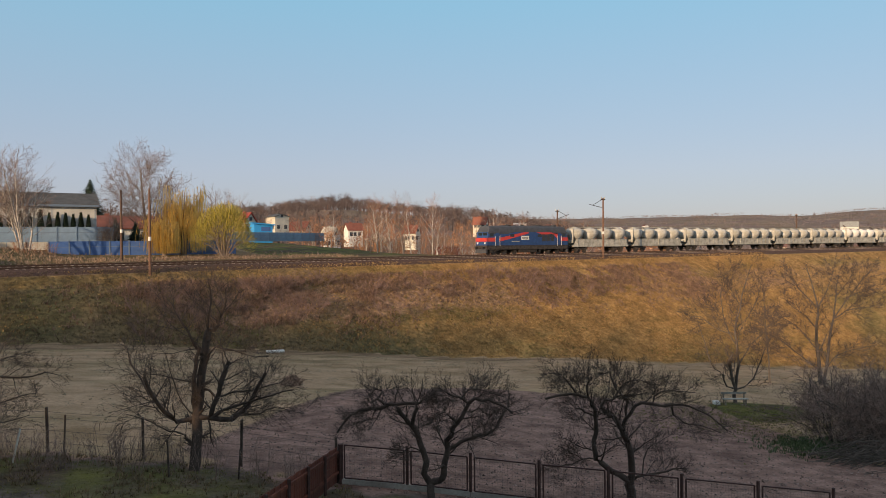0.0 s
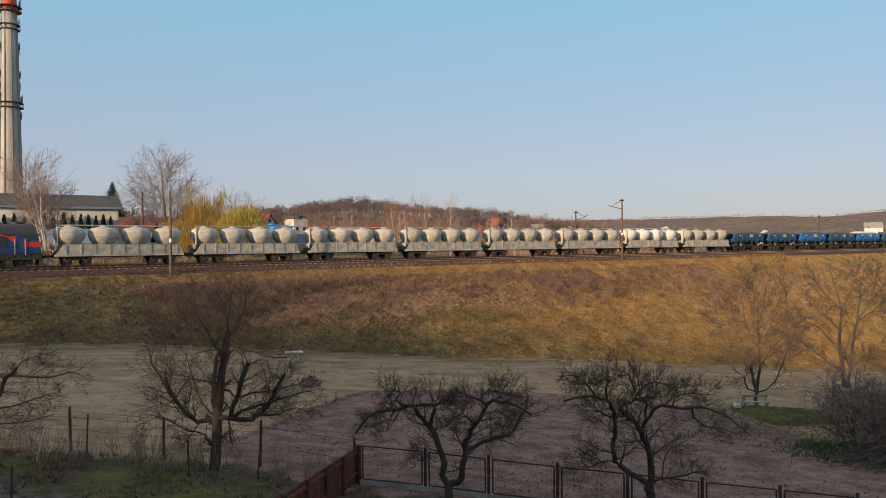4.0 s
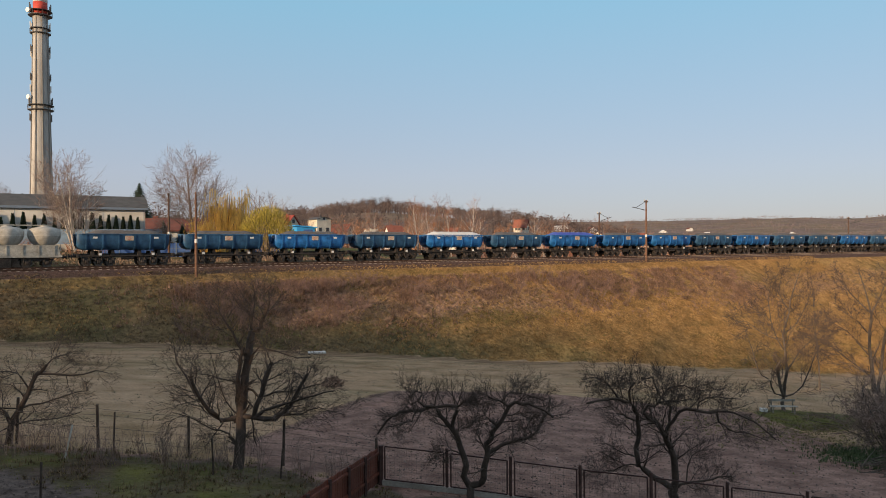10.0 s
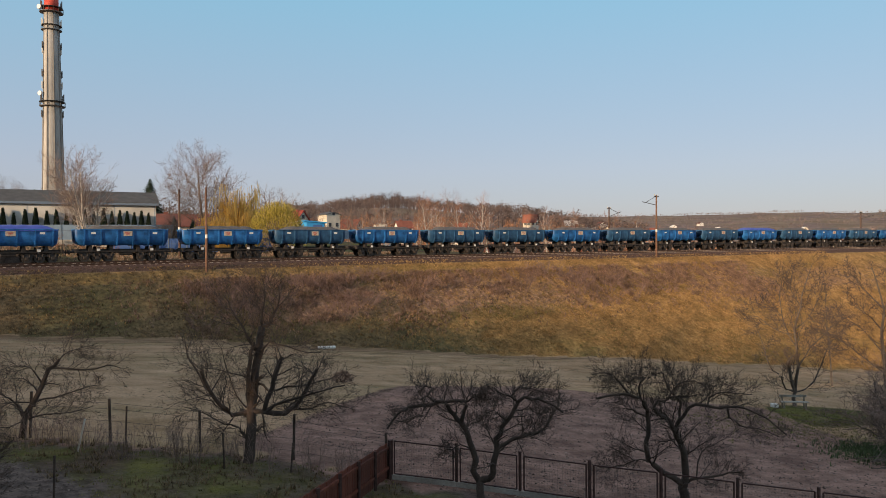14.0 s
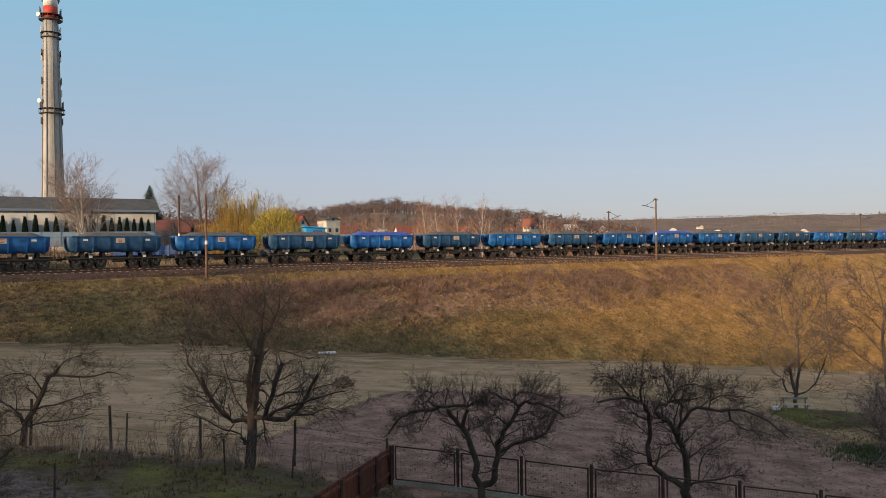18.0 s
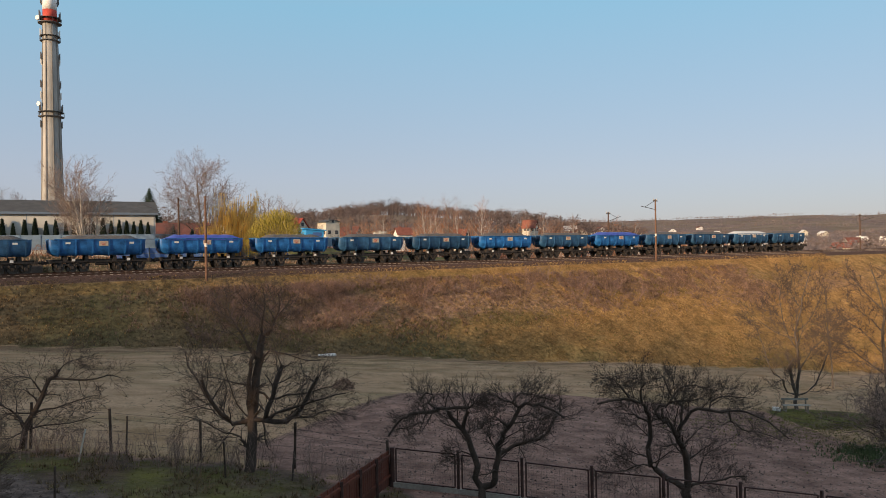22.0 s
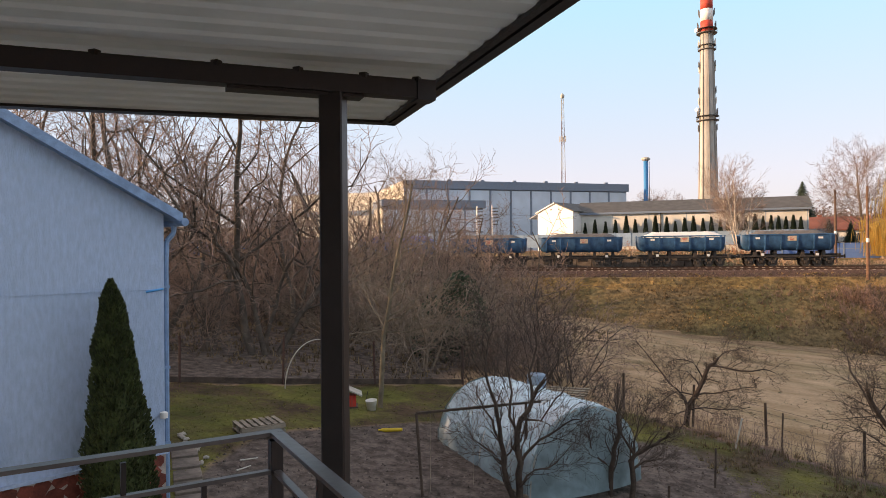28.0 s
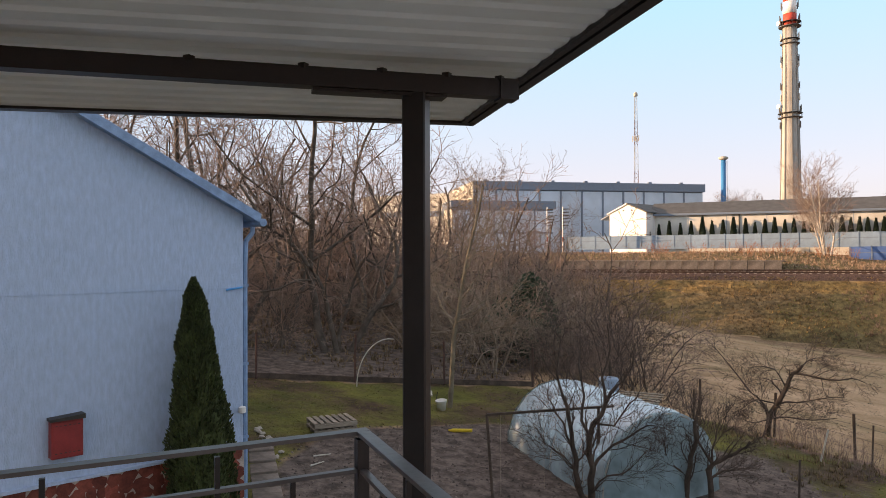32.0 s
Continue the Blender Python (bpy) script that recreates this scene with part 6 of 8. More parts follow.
def build_thuja_row():
    kinds = [thuja_small(i, 1.0, 0.125) for i in range(4)]
    core = part("stem", lathe([(0.10, 0.0), (0.105, 0.25), (0.05, 0.72), (0.004, 0.95)], 8), M_NEEDLE)
    xs = [-22.0, -20.4, -18.8, -17.1, -15.5, -13.8, -12.4, -10.8, -9.3, -7.6, -6.3, -4.9, -3.6, -2.2, -1.0, 0.3, 1.4, 2.7, 3.9, 5.2, 6.3, 7.4, 8.4, 9.4, 10.4, 11.4]
    hs = [2.7, 2.9, 3.4, 3.1, 3.3, 3.9, 3.3, 3.4, 3.8, 3.5, 2.9, 3.4, 3.6, 3.2, 3.4, 2.9, 3.2, 3.5, 3.1, 3.7, 3.3, 3.4, 3.3, 3.2, 3.4, 3.1]
    for i, (x, hh) in enumerate(zip(xs, hs)):
        brown = i in (13, 14, 15)
        t = thing("thuja", "slim dark green thuja against the pale wall", "conifer", pose(x, 117.0, 7.55, 0, 0, i * 50), "thujas along the wall")
        t.scale = (hh * 0.95, hh * 0.95, hh)
        o = new("stem", core.data)
        o.parent = t
        o = new("foliage", kinds[i % 4])
        o.parent = t
    bpy.data.objects.remove(core)


def panel_fence(name, label, p, q, z0, z1, height, m, step=2.4, mesh_cache={}):
    """A run of fence panels between posts, following the ground line z0 to z1."""
    f = thing(name, label, "fence")
    f["kind"] = "structure"
    p, q = Vector((*p, z0)), Vector((*q, z1))
    d = q - p
    n = max(1, round(d.xy.length / step))
    ang = math.degrees(math.atan2(d.y, d.x))
    key = (round(d.xy.length / n, 2), height, m.name)
    pm = part("panel", boxed(0, 0, height / 2, d.xy.length / n - 0.14, 0.08, height), m, f)
    im = part("post", boxed(0, 0, height / 2 + 0.05, 0.16, 0.18, height + 0.1), M_HALLDK if m is M_FENCEB else M_FENCEP, f)
    rm = part("panel_rail", boxed(0, -0.055, height * 0.62, d.xy.length / n - 0.16, 0.03, 0.06), M_HALLDK, f)
    for i in range(n):
        c = p + d * ((i + 0.5) / n)
        for src in (pm, rm):
            o = src if i == 0 else new(src.name.split(".")[0], src.data)
            o.parent = f
            o.matrix_basis = pose(c.x, c.y, c.z, 0, 0, ang)
        e = p + d * (i / n)
        o = im if i == 0 else new("post", im.data)
        o.parent = f
        o.matrix_basis = pose(e.x, e.y, e.z, 0, 0, ang)
    return f


def far_house(x, y, z, w, d, h, roof, rz, label, wall=None, roofm=None, chimney=True):
    """A village house: walls, pitched roof, chimney, windows with frames."""
    t = thing("village_house", label, "house", pose(x, y, z, 0, 0, rz), "village houses")
    wm, rm = wall or M_HWALL, roofm or M_HROOF
    part("wall", prism([(-w / 2, -3), (w / 2, -3), (w / 2, h), (0, h + roof), (-w / 2, h)], -d / 2, d / 2), wm, t)
    for s in (-1, 1):
        part("roof_slope", prism([(s * (w / 2 + 0.45), h - 0.35), (0, h + roof + 0.08), (0, h + roof + 0.3), (s * (w / 2 + 0.45), h - 0.1)], -d / 2 - 0.4, d / 2 + 0.4), rm, t)
    if chimney:
        part("chimney", boxed(w * 0.18, d * 0.15, h + roof * 0.9, 0.7, 0.7, 1.8), rm, t)
    for fl in range(max(1, int(h // 2.7))):
        for wx in (-0.26, 0.26):
            for yy, nm in ((-d / 2 - 0.02, 0),):
                part("window", boxed(wx * w, yy, 1.4 + 2.7 * fl, 1.1, 0.06, 1.3), M_HWIN, t)
        for wy in (-0.28, 0.05, 0.3):
            part("window", boxed(-w / 2 - 0.02, wy * d, 1.4 + 2.7 * fl, 0.06, 1.1, 1.3), M_HWIN, t)
    part("window", boxed(0, -d / 2 - 0.02, h + roof * 0.35, 1.0, 0.06, 1.1), M_HWIN, t)
    return t


build_chimney()
build_hall()
build_long_building()
build_thuja_row()
panel_fence("works_fence", "grey-blue concrete panel fence along the works", (-34.0, 111.2), (14.0, 109.6), 6.55, 6.75, 2.05, M_FENCEP)
panel_fence("blue_fence", "deep blue panel fence on the lower yard", (5.6, 106.4), (30.0, 105.6), 4.75, 4.85, 2.0, M_FENCEB)
panel_fence("yard_fence", "pale blue panel fence beyond the green pitch", (36.0, 137.5), (62.5, 150.2), 6.85, 6.9, 1.85, M_FENCEP)


def build_works_extras():
    # old platform edge by the track
    p = thing("platform_edge", "stained concrete edge of a disused platform", "platform")
    p["kind"] = "structure"
    rng = random.Random(8)
    for i in range(14):
        s = -25.0 + i * 1.75
        x, y, hd = track(s, 4.6)
        o = part("edge_block", boxed(0, 0, 0, 1.72, 0.5, 1.05 + rng.uniform(-0.04, 0.04), 0.03), M_PLAT, p)
        o.matrix_basis = pose(x, y, rail_z(s) + 0.40, 0, 0, math.degrees(hd))
    x, y, hd = track(-13, 6.6)
    o = part("platform_top", boxed(0, 0, 0, 24.5, 3.6, 0.12), M_PLAT, p)
    o.matrix_basis = pose(x, y, rail_z(-13) + 0.85, 0, 0, math.degrees(hd))
    # slim blue stack
    c = thing("blue_stack", "slim bright blue boiler stack with cap", "chimney", pose(-17.4, 190, 4))
    part("tube", lathe([(0.6, 0), (0.57, 25.2)], 20), M_STACK, c, "", True)
    part("cap", lathe([(0.65, 25.2), (1.15, 25.5), (1.15, 25.9), (0.6, 26.1)], 20), M_SILO, c)
    part("ladder", boxed(0.85, 0, 13, 0.12, 0.4, 24), M_DARKSTEEL, c)
    # lattice mast
    m = thing("lattice_mast", "thin red and white lattice radio mast", "mast", pose(-47.2, 230, 8))
    top = 48.6
    for a in range(3):
        ca, sa = math.cos(a * 2.094), math.sin(a * 2.094)
        for k in range(6):
            z0, z1 = top * k / 6, top * (k + 1) / 6
            r0, r1 = 1.15 - 0.75 * k / 6, 1.15 - 0.75 * (k + 1) / 6
            part("leg", rodded((r0 * ca, r0 * sa, z0), (r1 * ca, r1 * sa, z1), 0.07, 5), M_SILOF if k % 2 else M_POLER, m)
    for k in range(30):
        z0, z1 = top * k / 30, top * (k + 1) / 30
        r0, r1 = 1.15 - 0.75 * k / 30, 1.15 - 0.75 * (k + 1) / 30
        bm = bmesh.new()
        for a in range(3):
            b = a + (1 if k % 2 else 2)
            rod(bm, (r0 * math.cos(a * 2.094), r0 * math.sin(a * 2.094), z0), (r1 * math.cos(b * 2.094), r1 * math.sin(b * 2.094), z1), 0.035, 4)
        part("bracing", bm, M_SILOF if (k // 5) % 2 else M_POLER, m)
    part("head_ring", lathe([(0.6, top - 0.5), (0.7, top - 0.2), (0.7, top + 0.3), (0.3, top + 0.9)], 12), M_SILO, m)
    for k in range(4):
        a = k * 1.57
        part("antenna", boxed(0.9 * math.cos(a), 0.9 * math.sin(a), top - 14.0, 0.3, 0.3, 1.8), M_SILO, m)
    # two striped posts with stacked plates
    for x, h in ((-35.4, 6.6), (-32.9, 6.6)):
        q = thing("signal_post", "white post with a stack of dark plates", "post", pose(x, 106.0, 6.6), "signal posts")
        part("post", rodded((0, 0, -0.8), (0, 0, h), 0.11, 8), M_WHITE, q)
        for k in range(6):
            part("plate", boxed(0.5, 0, h - 0.4 - k * 0.5, 0.85, 0.3, 0.14), M_DARKSTEEL, q)
        part("foot_band", rodded((0, 0, 1.2), (0, 0, 1.9), 0.125, 8), M_RED, q)
    # blue shed beyond the bush
    b = thing("blue_shed", "bright blue sheet-metal shed with open front", "shed")
    part("wall", boxed(48.4, 152.0, 8.6, 4.0, 4.0, 4.0), M_CYAN, b)
    part("roof", prism([(45.9, 10.75), (50.9, 10.35), (50.9, 10.6), (45.9, 11.0)], 149.6, 154.4), M_CYAN, b)
    part("opening", boxed(48.9, 149.98, 9.6, 2.0, 0.06, 0.9), M_FENCEB, b)


build_works_extras()

M_REDROOF = mat("bright_tile_roof", (0.33, 0.060, 0.042), 0.8, var=0.2, scale=0.6)
# village houses: x, y, ground z, width, depth, eaves, roof, turn
for row in (
    (18.5, 139.0, 6.6, 9, 12, 2.8, 1.9, 92, "white low house with faded orange roof", M_PEB, None),
    (60.6, 205.0, 9.6, 5.0, 7, 4.2, 3.2, 20, "pale house with bright red steep roof", M_HWALL, M_REDROOF),
    (46.0, 240.0, 9.0, 9, 9, 4.0, 4.0, -20, "cream house with red-brown roof", None, None),
    (82.2, 240.0, 11.0, 7, 8, 6.6, 0.6, 12, "square ochre block of flats with flat roof", M_HWALL, M_ROOFD),
    (106.5, 230.0, 8.4, 5.5, 7, 3.8, 2.8, 88, "low house with dark red roof", M_PEB, None),
    (80.8, 190.0, 5.2, 4.4, 6, 4.2, 3.2, 20, "white house with grey steep roof", M_PEB, M_SILOF),
    (130.4, 230.0, 7.0, 4.0, 7, 4.2, 3.4, 25, "pale yellow house with steep red roof", M_YELLOWW, None),
    (168.6, 240.0, 12.0, 4.4, 7, 2.7, 3.6, 35, "pale house with red-brown roof among birches", M_HWALL, None),
    (205.0, 268.0, 2.5, 8, 7, 3.4, 4.2, 40, "orange-walled house with steep red roof", M_YELLOWW, None),
    (196.0, 240.0, 0.0, 7, 7, 2.6, 2.8, 15, "white house with red roof below the line", M_PEB, None),
    (236.0, 262.0, 0.0, 8, 8, 3.0, 4.4, 35, "small white gabled house beyond the line", M_PEB, M_ROOFD),
    (95.3, 150.0, 0.6, 5.5, 6.5, 3.2, 2.6, 75, "low white house with brown roof close to the bank", M_PEB, None),
    (395.0, 330.0, 4.0, 16, 10, 5.5, 1.2, 20, "cream flat-roofed building in the valley", M_YELLOWW, M_ROOFD),
    (560.0, 300.0, 12.0, 22, 12, 5.0, 4.0, 30, "long grey-roofed farm building", M_PEB, M_SILOF),
    (330.0, 168.0, -4.5, 17, 9, 3.0, 3.4, 4, "low white house with white roof by the line", M_PEB, M_SILOW),
    (140.0, 280.0, 6.0, 10, 9, 4.0, 4.0, -10, "cream house with red roof on the slope", None, None),
    (100.0, 265.0, 9.0, 9, 9, 3.6, 4.2, 45, "brown-roofed house on the slope", None, None),
):
    k = 0.78 if 145 < row[1] < 290 else 1.0
    far_house(*row[:3], *(q * k for q in row[3:7]), row[7], row[8], row[9], row[10])
rng = random.Random(12)
for i in range(44):
    az = radians(rng.uniform(38, 66))
    d = 420 * 3.6 ** rng.random()
    x, y = d * math.sin(az), d * math.cos(az)
    far_house(x, y, ground_z(x, y), rng.uniform(8, 14), rng.uniform(8, 11), rng.uniform(3, 5), rng.uniform(2, 4), rng.uniform(-60, 60), "far pale house on the hillside", M_PEB if rng.random() < 0.4 else None, None if rng.random() < 0.5 else M_SILOW, False)


# ---- line-side poles ----
def line_pole(s, v, h, m, arm, label, z=None):
    x, y, hd = track(s, v)
    zg = ground_z(x, y) if z is None else z
    p = thing("line_pole", label, "pole", pose(x, y, zg, 0, 0, math.degrees(hd)), "line-side poles")
    part("pole", rodded((0, 0, -0.4), (0, 0, h), 0.16, 8, 0.11), m, p)
    if arm:
        part("arm", rodded((0, 0, h - 1.6), (0, arm * 3.0, h - 0.9), 0.05, 5), M_DARKSTEEL, p)
        part("stay", rodded((0, 0, h - 0.15), (0, arm * 2.2, h - 1.05), 0.035, 5), M_DARKSTEEL, p)
        part("top_bar", boxed(0, 0, h - 0.25, 0.9, 0.1, 0.14), M_DARKSTEEL, p)
        for k in (-0.35, 0.35):
            part("insulator", rodded((k, 0, h - 0.2), (k, 0, h + 0.1), 0.06, 6), M_SILO, p)
    part("white_band", rodded((0, 0, h * 0.40), (0, 0, h * 0.40 + 0.4), 0.15, 8), M_SILOW, p)
    return p


line_pole(12.7, -6.9, 9.0, M_POLER, 0, "rusty brown line-side pole with white band on the bank", 3.0)
line_pole(13.55, 7.6, 8.6, M_POLE, 0, "dark tarred pole beyond the track")
line_pole(81.7, -6.4, 9.6, M_POLER, 1, "rusty catenary mast with bracket arm")
line_pole(83.8, 6.6, 8.3, M_POLE, -1, "dark catenary mast with bracket arm beyond the track")
line_pole(158.0, 6.5, 8.7, M_POLE, -1, "dark catenary mast with bracket arm further along")
line_pole(-38.0, -6.5, 9.0, M_POLE, 0, "dark line-side pole among the scrub")

# ---- garden things ----
def on_ground(x, y, dz=0.0):
    return Vector((x, y, ground_z(x, y) + dz))


def film_material():
    m = mat("tunnel_film", (0.27, 0.41, 0.45), 0.4, var=0.30, scale=1.6, bump=0.35, bscale=5)
    b = m.node_tree.nodes["Principled BSDF"]
    b.inputs["Transmission Weight"].default_value = 0.4
    return m


M_FILM = film_material()


def build_tunnel():
    c = Vector((-4.75, 18.9, 0))
    d = Vector((0.75, -0.66, 0))
    t = thing("polytunnel", "small arched greenhouse of bluish wrinkled plastic film", "greenhouse")
    z = ground_z(c.x, c.y) - 0.05
    t.matrix_basis = Matrix(((d.x, -d.y, 0, c.x), (d.y, d.x, 0, c.y), (0, 0, 1, z), (0, 0, 0, 1)))
    L, R, H = 4.7, 1.72, 2.05
    rng = random.Random(6)
    ns, na = 40, 26
    V, F = [], []
    for i in range(ns + 1):
        x = -L / 2 + L * i / ns
        sag = 0.035 * abs(math.sin(math.pi * i / ns * 4)) ** 0.5
        for j in range(na + 1):
            a = math.pi * j / na
            w = 0.012 * math.sin(i * 1.7 + j * 0.9) + 0.015 * noise.noise(Vector((x * 2, a * 3, 1)))
            r = 1 - 0.02 + sag + w
            V.append((x, -math.cos(a) * R * r, (max(0.0, math.sin(a)) ** 0.82) * H * r))
    for i in range(ns):
        for j in range(na):
            o = i * (na + 1) + j
            F.append((o, o + 1, o + na + 2, o + na + 1))
    part("film_cover", mesh_of("film_cover", V, F, M_FILM), M_FILM, t, "wrinkled translucent film", True)
    for s in (-1, 1):
        V, F = [], []
        nr = 10
        for k in range(nr + 1):
            f = k / nr
            for j in range(na + 1):
                a = math.pi * j / na
                bulge = 0.32 * (1 - f ** 2) + 0.04 * math.sin(j * 2.4 + f * 3) * f
                V.append((s * (L / 2 + bulge), -math.cos(a) * R * f, (max(0.0, math.sin(a)) ** 0.82) * H * f))
        for k in range(nr):
            for j in range(na):
                o = k * (na + 1) + j
                F.append((o, o + 1, o + na + 2, o + na + 1))
        part("end_film", mesh_of("end_film", V, F, M_FILM), M_FILM, t, "gathered end film", True)
    for i in range(5):
        x = -L / 2 + L * i / 4
        V, F = [], []
        P = [Vector((x, -math.cos(math.pi * j / 14) * R * 0.975, (max(0.0, math.sin(math.pi * j / 14)) ** 0.82) * H * 0.975)) for j in range(15)]
        tube(V, F, P, [0.02] * 15, 6)
        part("hoop", mesh_of("hoop", V, F, M_SILO), M_SILO, t)
    part("ground_board", boxed(0, -R, 0.05, L, 0.05, 0.16), M_WOOD, t)
    part("ground_board", boxed(0, R, 0.05, L, 0.05, 0.16), M_WOOD, t)


build_tunnel()


def build_plank_fence():
    a, b = Vector((8.85, 19.95, 0)), Vector((3.4, 13.6, 0))
    f = thing("plank_fence", "red-brown stained plank fence", "fence")
    n = 46
    rng = random.Random(9)
    ang = math.degrees(math.atan2(b.y - a.y, b.x - a.x))
    plank = part("plank", boxed(0, 0, 0.57, 0.165, 0.022, 1.06, 0.004), M_BROWNF, f)
    for i in range(n):
        p = a.lerp(b, (i + 0.5) / n)
        o = plank if i == 0 else new("plank", plank.data)
        o.parent = f
        o.matrix_basis = pose(p.x, p.y, ground_z(p.x, p.y) + rng.uniform(-0.015, 0.015), 0, rng.uniform(-0.6, 0.6), ang)
    for h in (0.35, 0.95):
        P = [on_ground(*a.lerp(b, k / 6).xy, h) for k in range(7)]
        for p, q in zip(P, P[1:]):
            part("rail", barred(p, q, 0.07, 0.07), M_BROWNF, f).location = (0.03, -0.03, 0)
    for k in range(7):
        p = a.lerp(b, k / 6)
        part("post", boxed(p.x, p.y, ground_z(p.x, p.y) + 0.50, 0.07, 0.07, 1.24, 0.008), M_RUSTF, f).location = (0.06, -0.06, 0)


def build_mesh_fence():
    pts = [(8.95, 19.9), (10.6, 18.72), (12.05, 17.45), (13.6, 16.15), (15.15, 14.9), (16.75, 13.6), (18.4, 12.3), (20.0, 11.05)]
    f = thing("mesh_fence", "rusty framed wire-mesh fence panels between posts", "fence")
    part("gate_post", boxed(8.95, 19.9, ground_z(8.95, 19.9) + 0.52, 0.12, 0.12, 1.36, 0.01), M_RUSTF, f)
    for (ax, ay), (bx, by) in zip(pts, pts[1:]):
        a, b = on_ground(ax, ay), on_ground(bx, by)
        d = (b - a).normalized()
        part("post", boxed(b.x, b.y, b.z + 0.62, 0.07, 0.07, 1.4, 0.006), M_RUSTF, f)
        a2, b2 = a + d * 0.12, b - d * 0.1
        p = part("panel_frame", barred(a2 + Vector((0, 0, 1.18)), b2 + Vector((0, 0, 1.18)), 0.035, 0.035), M_RUSTF, f)
        part("frame_bar", barred(a2 + Vector((0, 0, 0.18)), b2 + Vector((0, 0, 0.18)), 0.035, 0.035), M_RUSTF, p)
        for e in (a2, b2):
            part("frame_bar", boxed(e.x, e.y, e.z + 0.68, 0.035, 0.035, 1.0), M_RUSTF, p)
        bm = bmesh.new()
        n = 24
        for k in range(1, n):
            q = a2.lerp(b2, k / n)
            bmesh.ops.create_cube(bm, size=1, matrix=Matrix.Translation(q + Vector((0, 0, 0.68))) @ Matrix.Diagonal((0.0025, 0.0025, 1.0, 1)))
        for k in range(1, 14):
            bar(bm, a2 + Vector((0, 0, 0.18 + k / 14)), b2 + Vector((0, 0, 0.18 + k / 14)), 0.0025, 0.0025)
        part("wire_mesh", bm, M_WIRE, p)
        part("kerb", barred(a + Vector((0, 0, 0.05)), b + Vector((0, 0, 0.05)), 0.09, 0.2), M_CONC, f, "pale concrete base")


def build_wire_fences():
    runs = (
        ("wire_fence", ((-9.9, 27.7), (-6.8, 28.1), (-3.5, 28.5), (-0.9, 27.4), (1.5, 26.3), (4.1, 24.6), (6.75, 22.8), (8.9, 20.0)), 1.35),
        ("back_fence", ((-24.0, 13.2), (-20.8, 16.5), (-17.6, 19.8), (-15.1, 22.4), (-12.6, 25.0), (-9.9, 27.7)), 1.6),
    )
    for name, pts, h in runs:
        f = thing(name, "thin wire fence on dark posts along the garden edge", "fence")
        for k, (x, y) in enumerate(pts):
            g = on_ground(x, y)
            lean = (k * 37 % 7 - 3) * 0.02
            part("post", rodded(g - Vector((0, 0, 0.3)), g + Vector((lean, 0.0, h + (k * 13 % 5) * 0.05)), 0.045, 6), M_BARK if name == "wire_fence" else M_RUSTF, f)
        for (ax, ay), (bx, by) in zip(pts, pts[1:]):
            a, b = on_ground(ax, ay), on_ground(bx, by)
            for z in (0.3, 0.7, 1.1, h - 0.05):
                part("wire", rodded(a + Vector((0, 0, z)), b + Vector((0, 0, z)), 0.006, 3), M_WIRE, f)
            if name == "back_fence":
                n = 8
                for k in range(n):
                    p, q = a.lerp(b, k / n), a.lerp(b, (k + 1) / n)
                    part("netting_wire", rodded(p + Vector((0, 0, 0.2)), p.lerp(q, 0.5) + Vector((0, 0, h)), 0.004, 3), M_WIRE, f)
                part("base_board", barred(a + Vector((0, 0, 0.12)), b + Vector((0, 0, 0.12)), 0.05, 0.2), M_BARK, f, "dark base board")
    # loose posts and canes in the beds
    for x, y, h, m, ln in ((0.45, 24.9, 1.0, M_SILO, 0.25), (-0.1, 20.0, 1.05, M_BARK, 0.03), (1.9, 25.6, 1.3, M_BARK, 0.05), (4.4, 22.0, 1.1, M_BARK, -0.04), (-3.2, 24.5, 1.6, M_BARK, 0.02), (6.2, 21.2, 0.9, M_BARK, 0.08), (-1.0, 15.4, 1.2, M_BARK, 0.05)):
        g = on_ground(x, y)
        s = thing("garden_stake", "slim weathered stake standing in the bed", "stake", Matrix.Translation(g), "garden stakes")
        part("stake", rodded((0, 0, -0.2), (ln, 0, h), 0.028, 6), m, s)


build_plank_fence()
build_mesh_fence()
build_wire_fences()


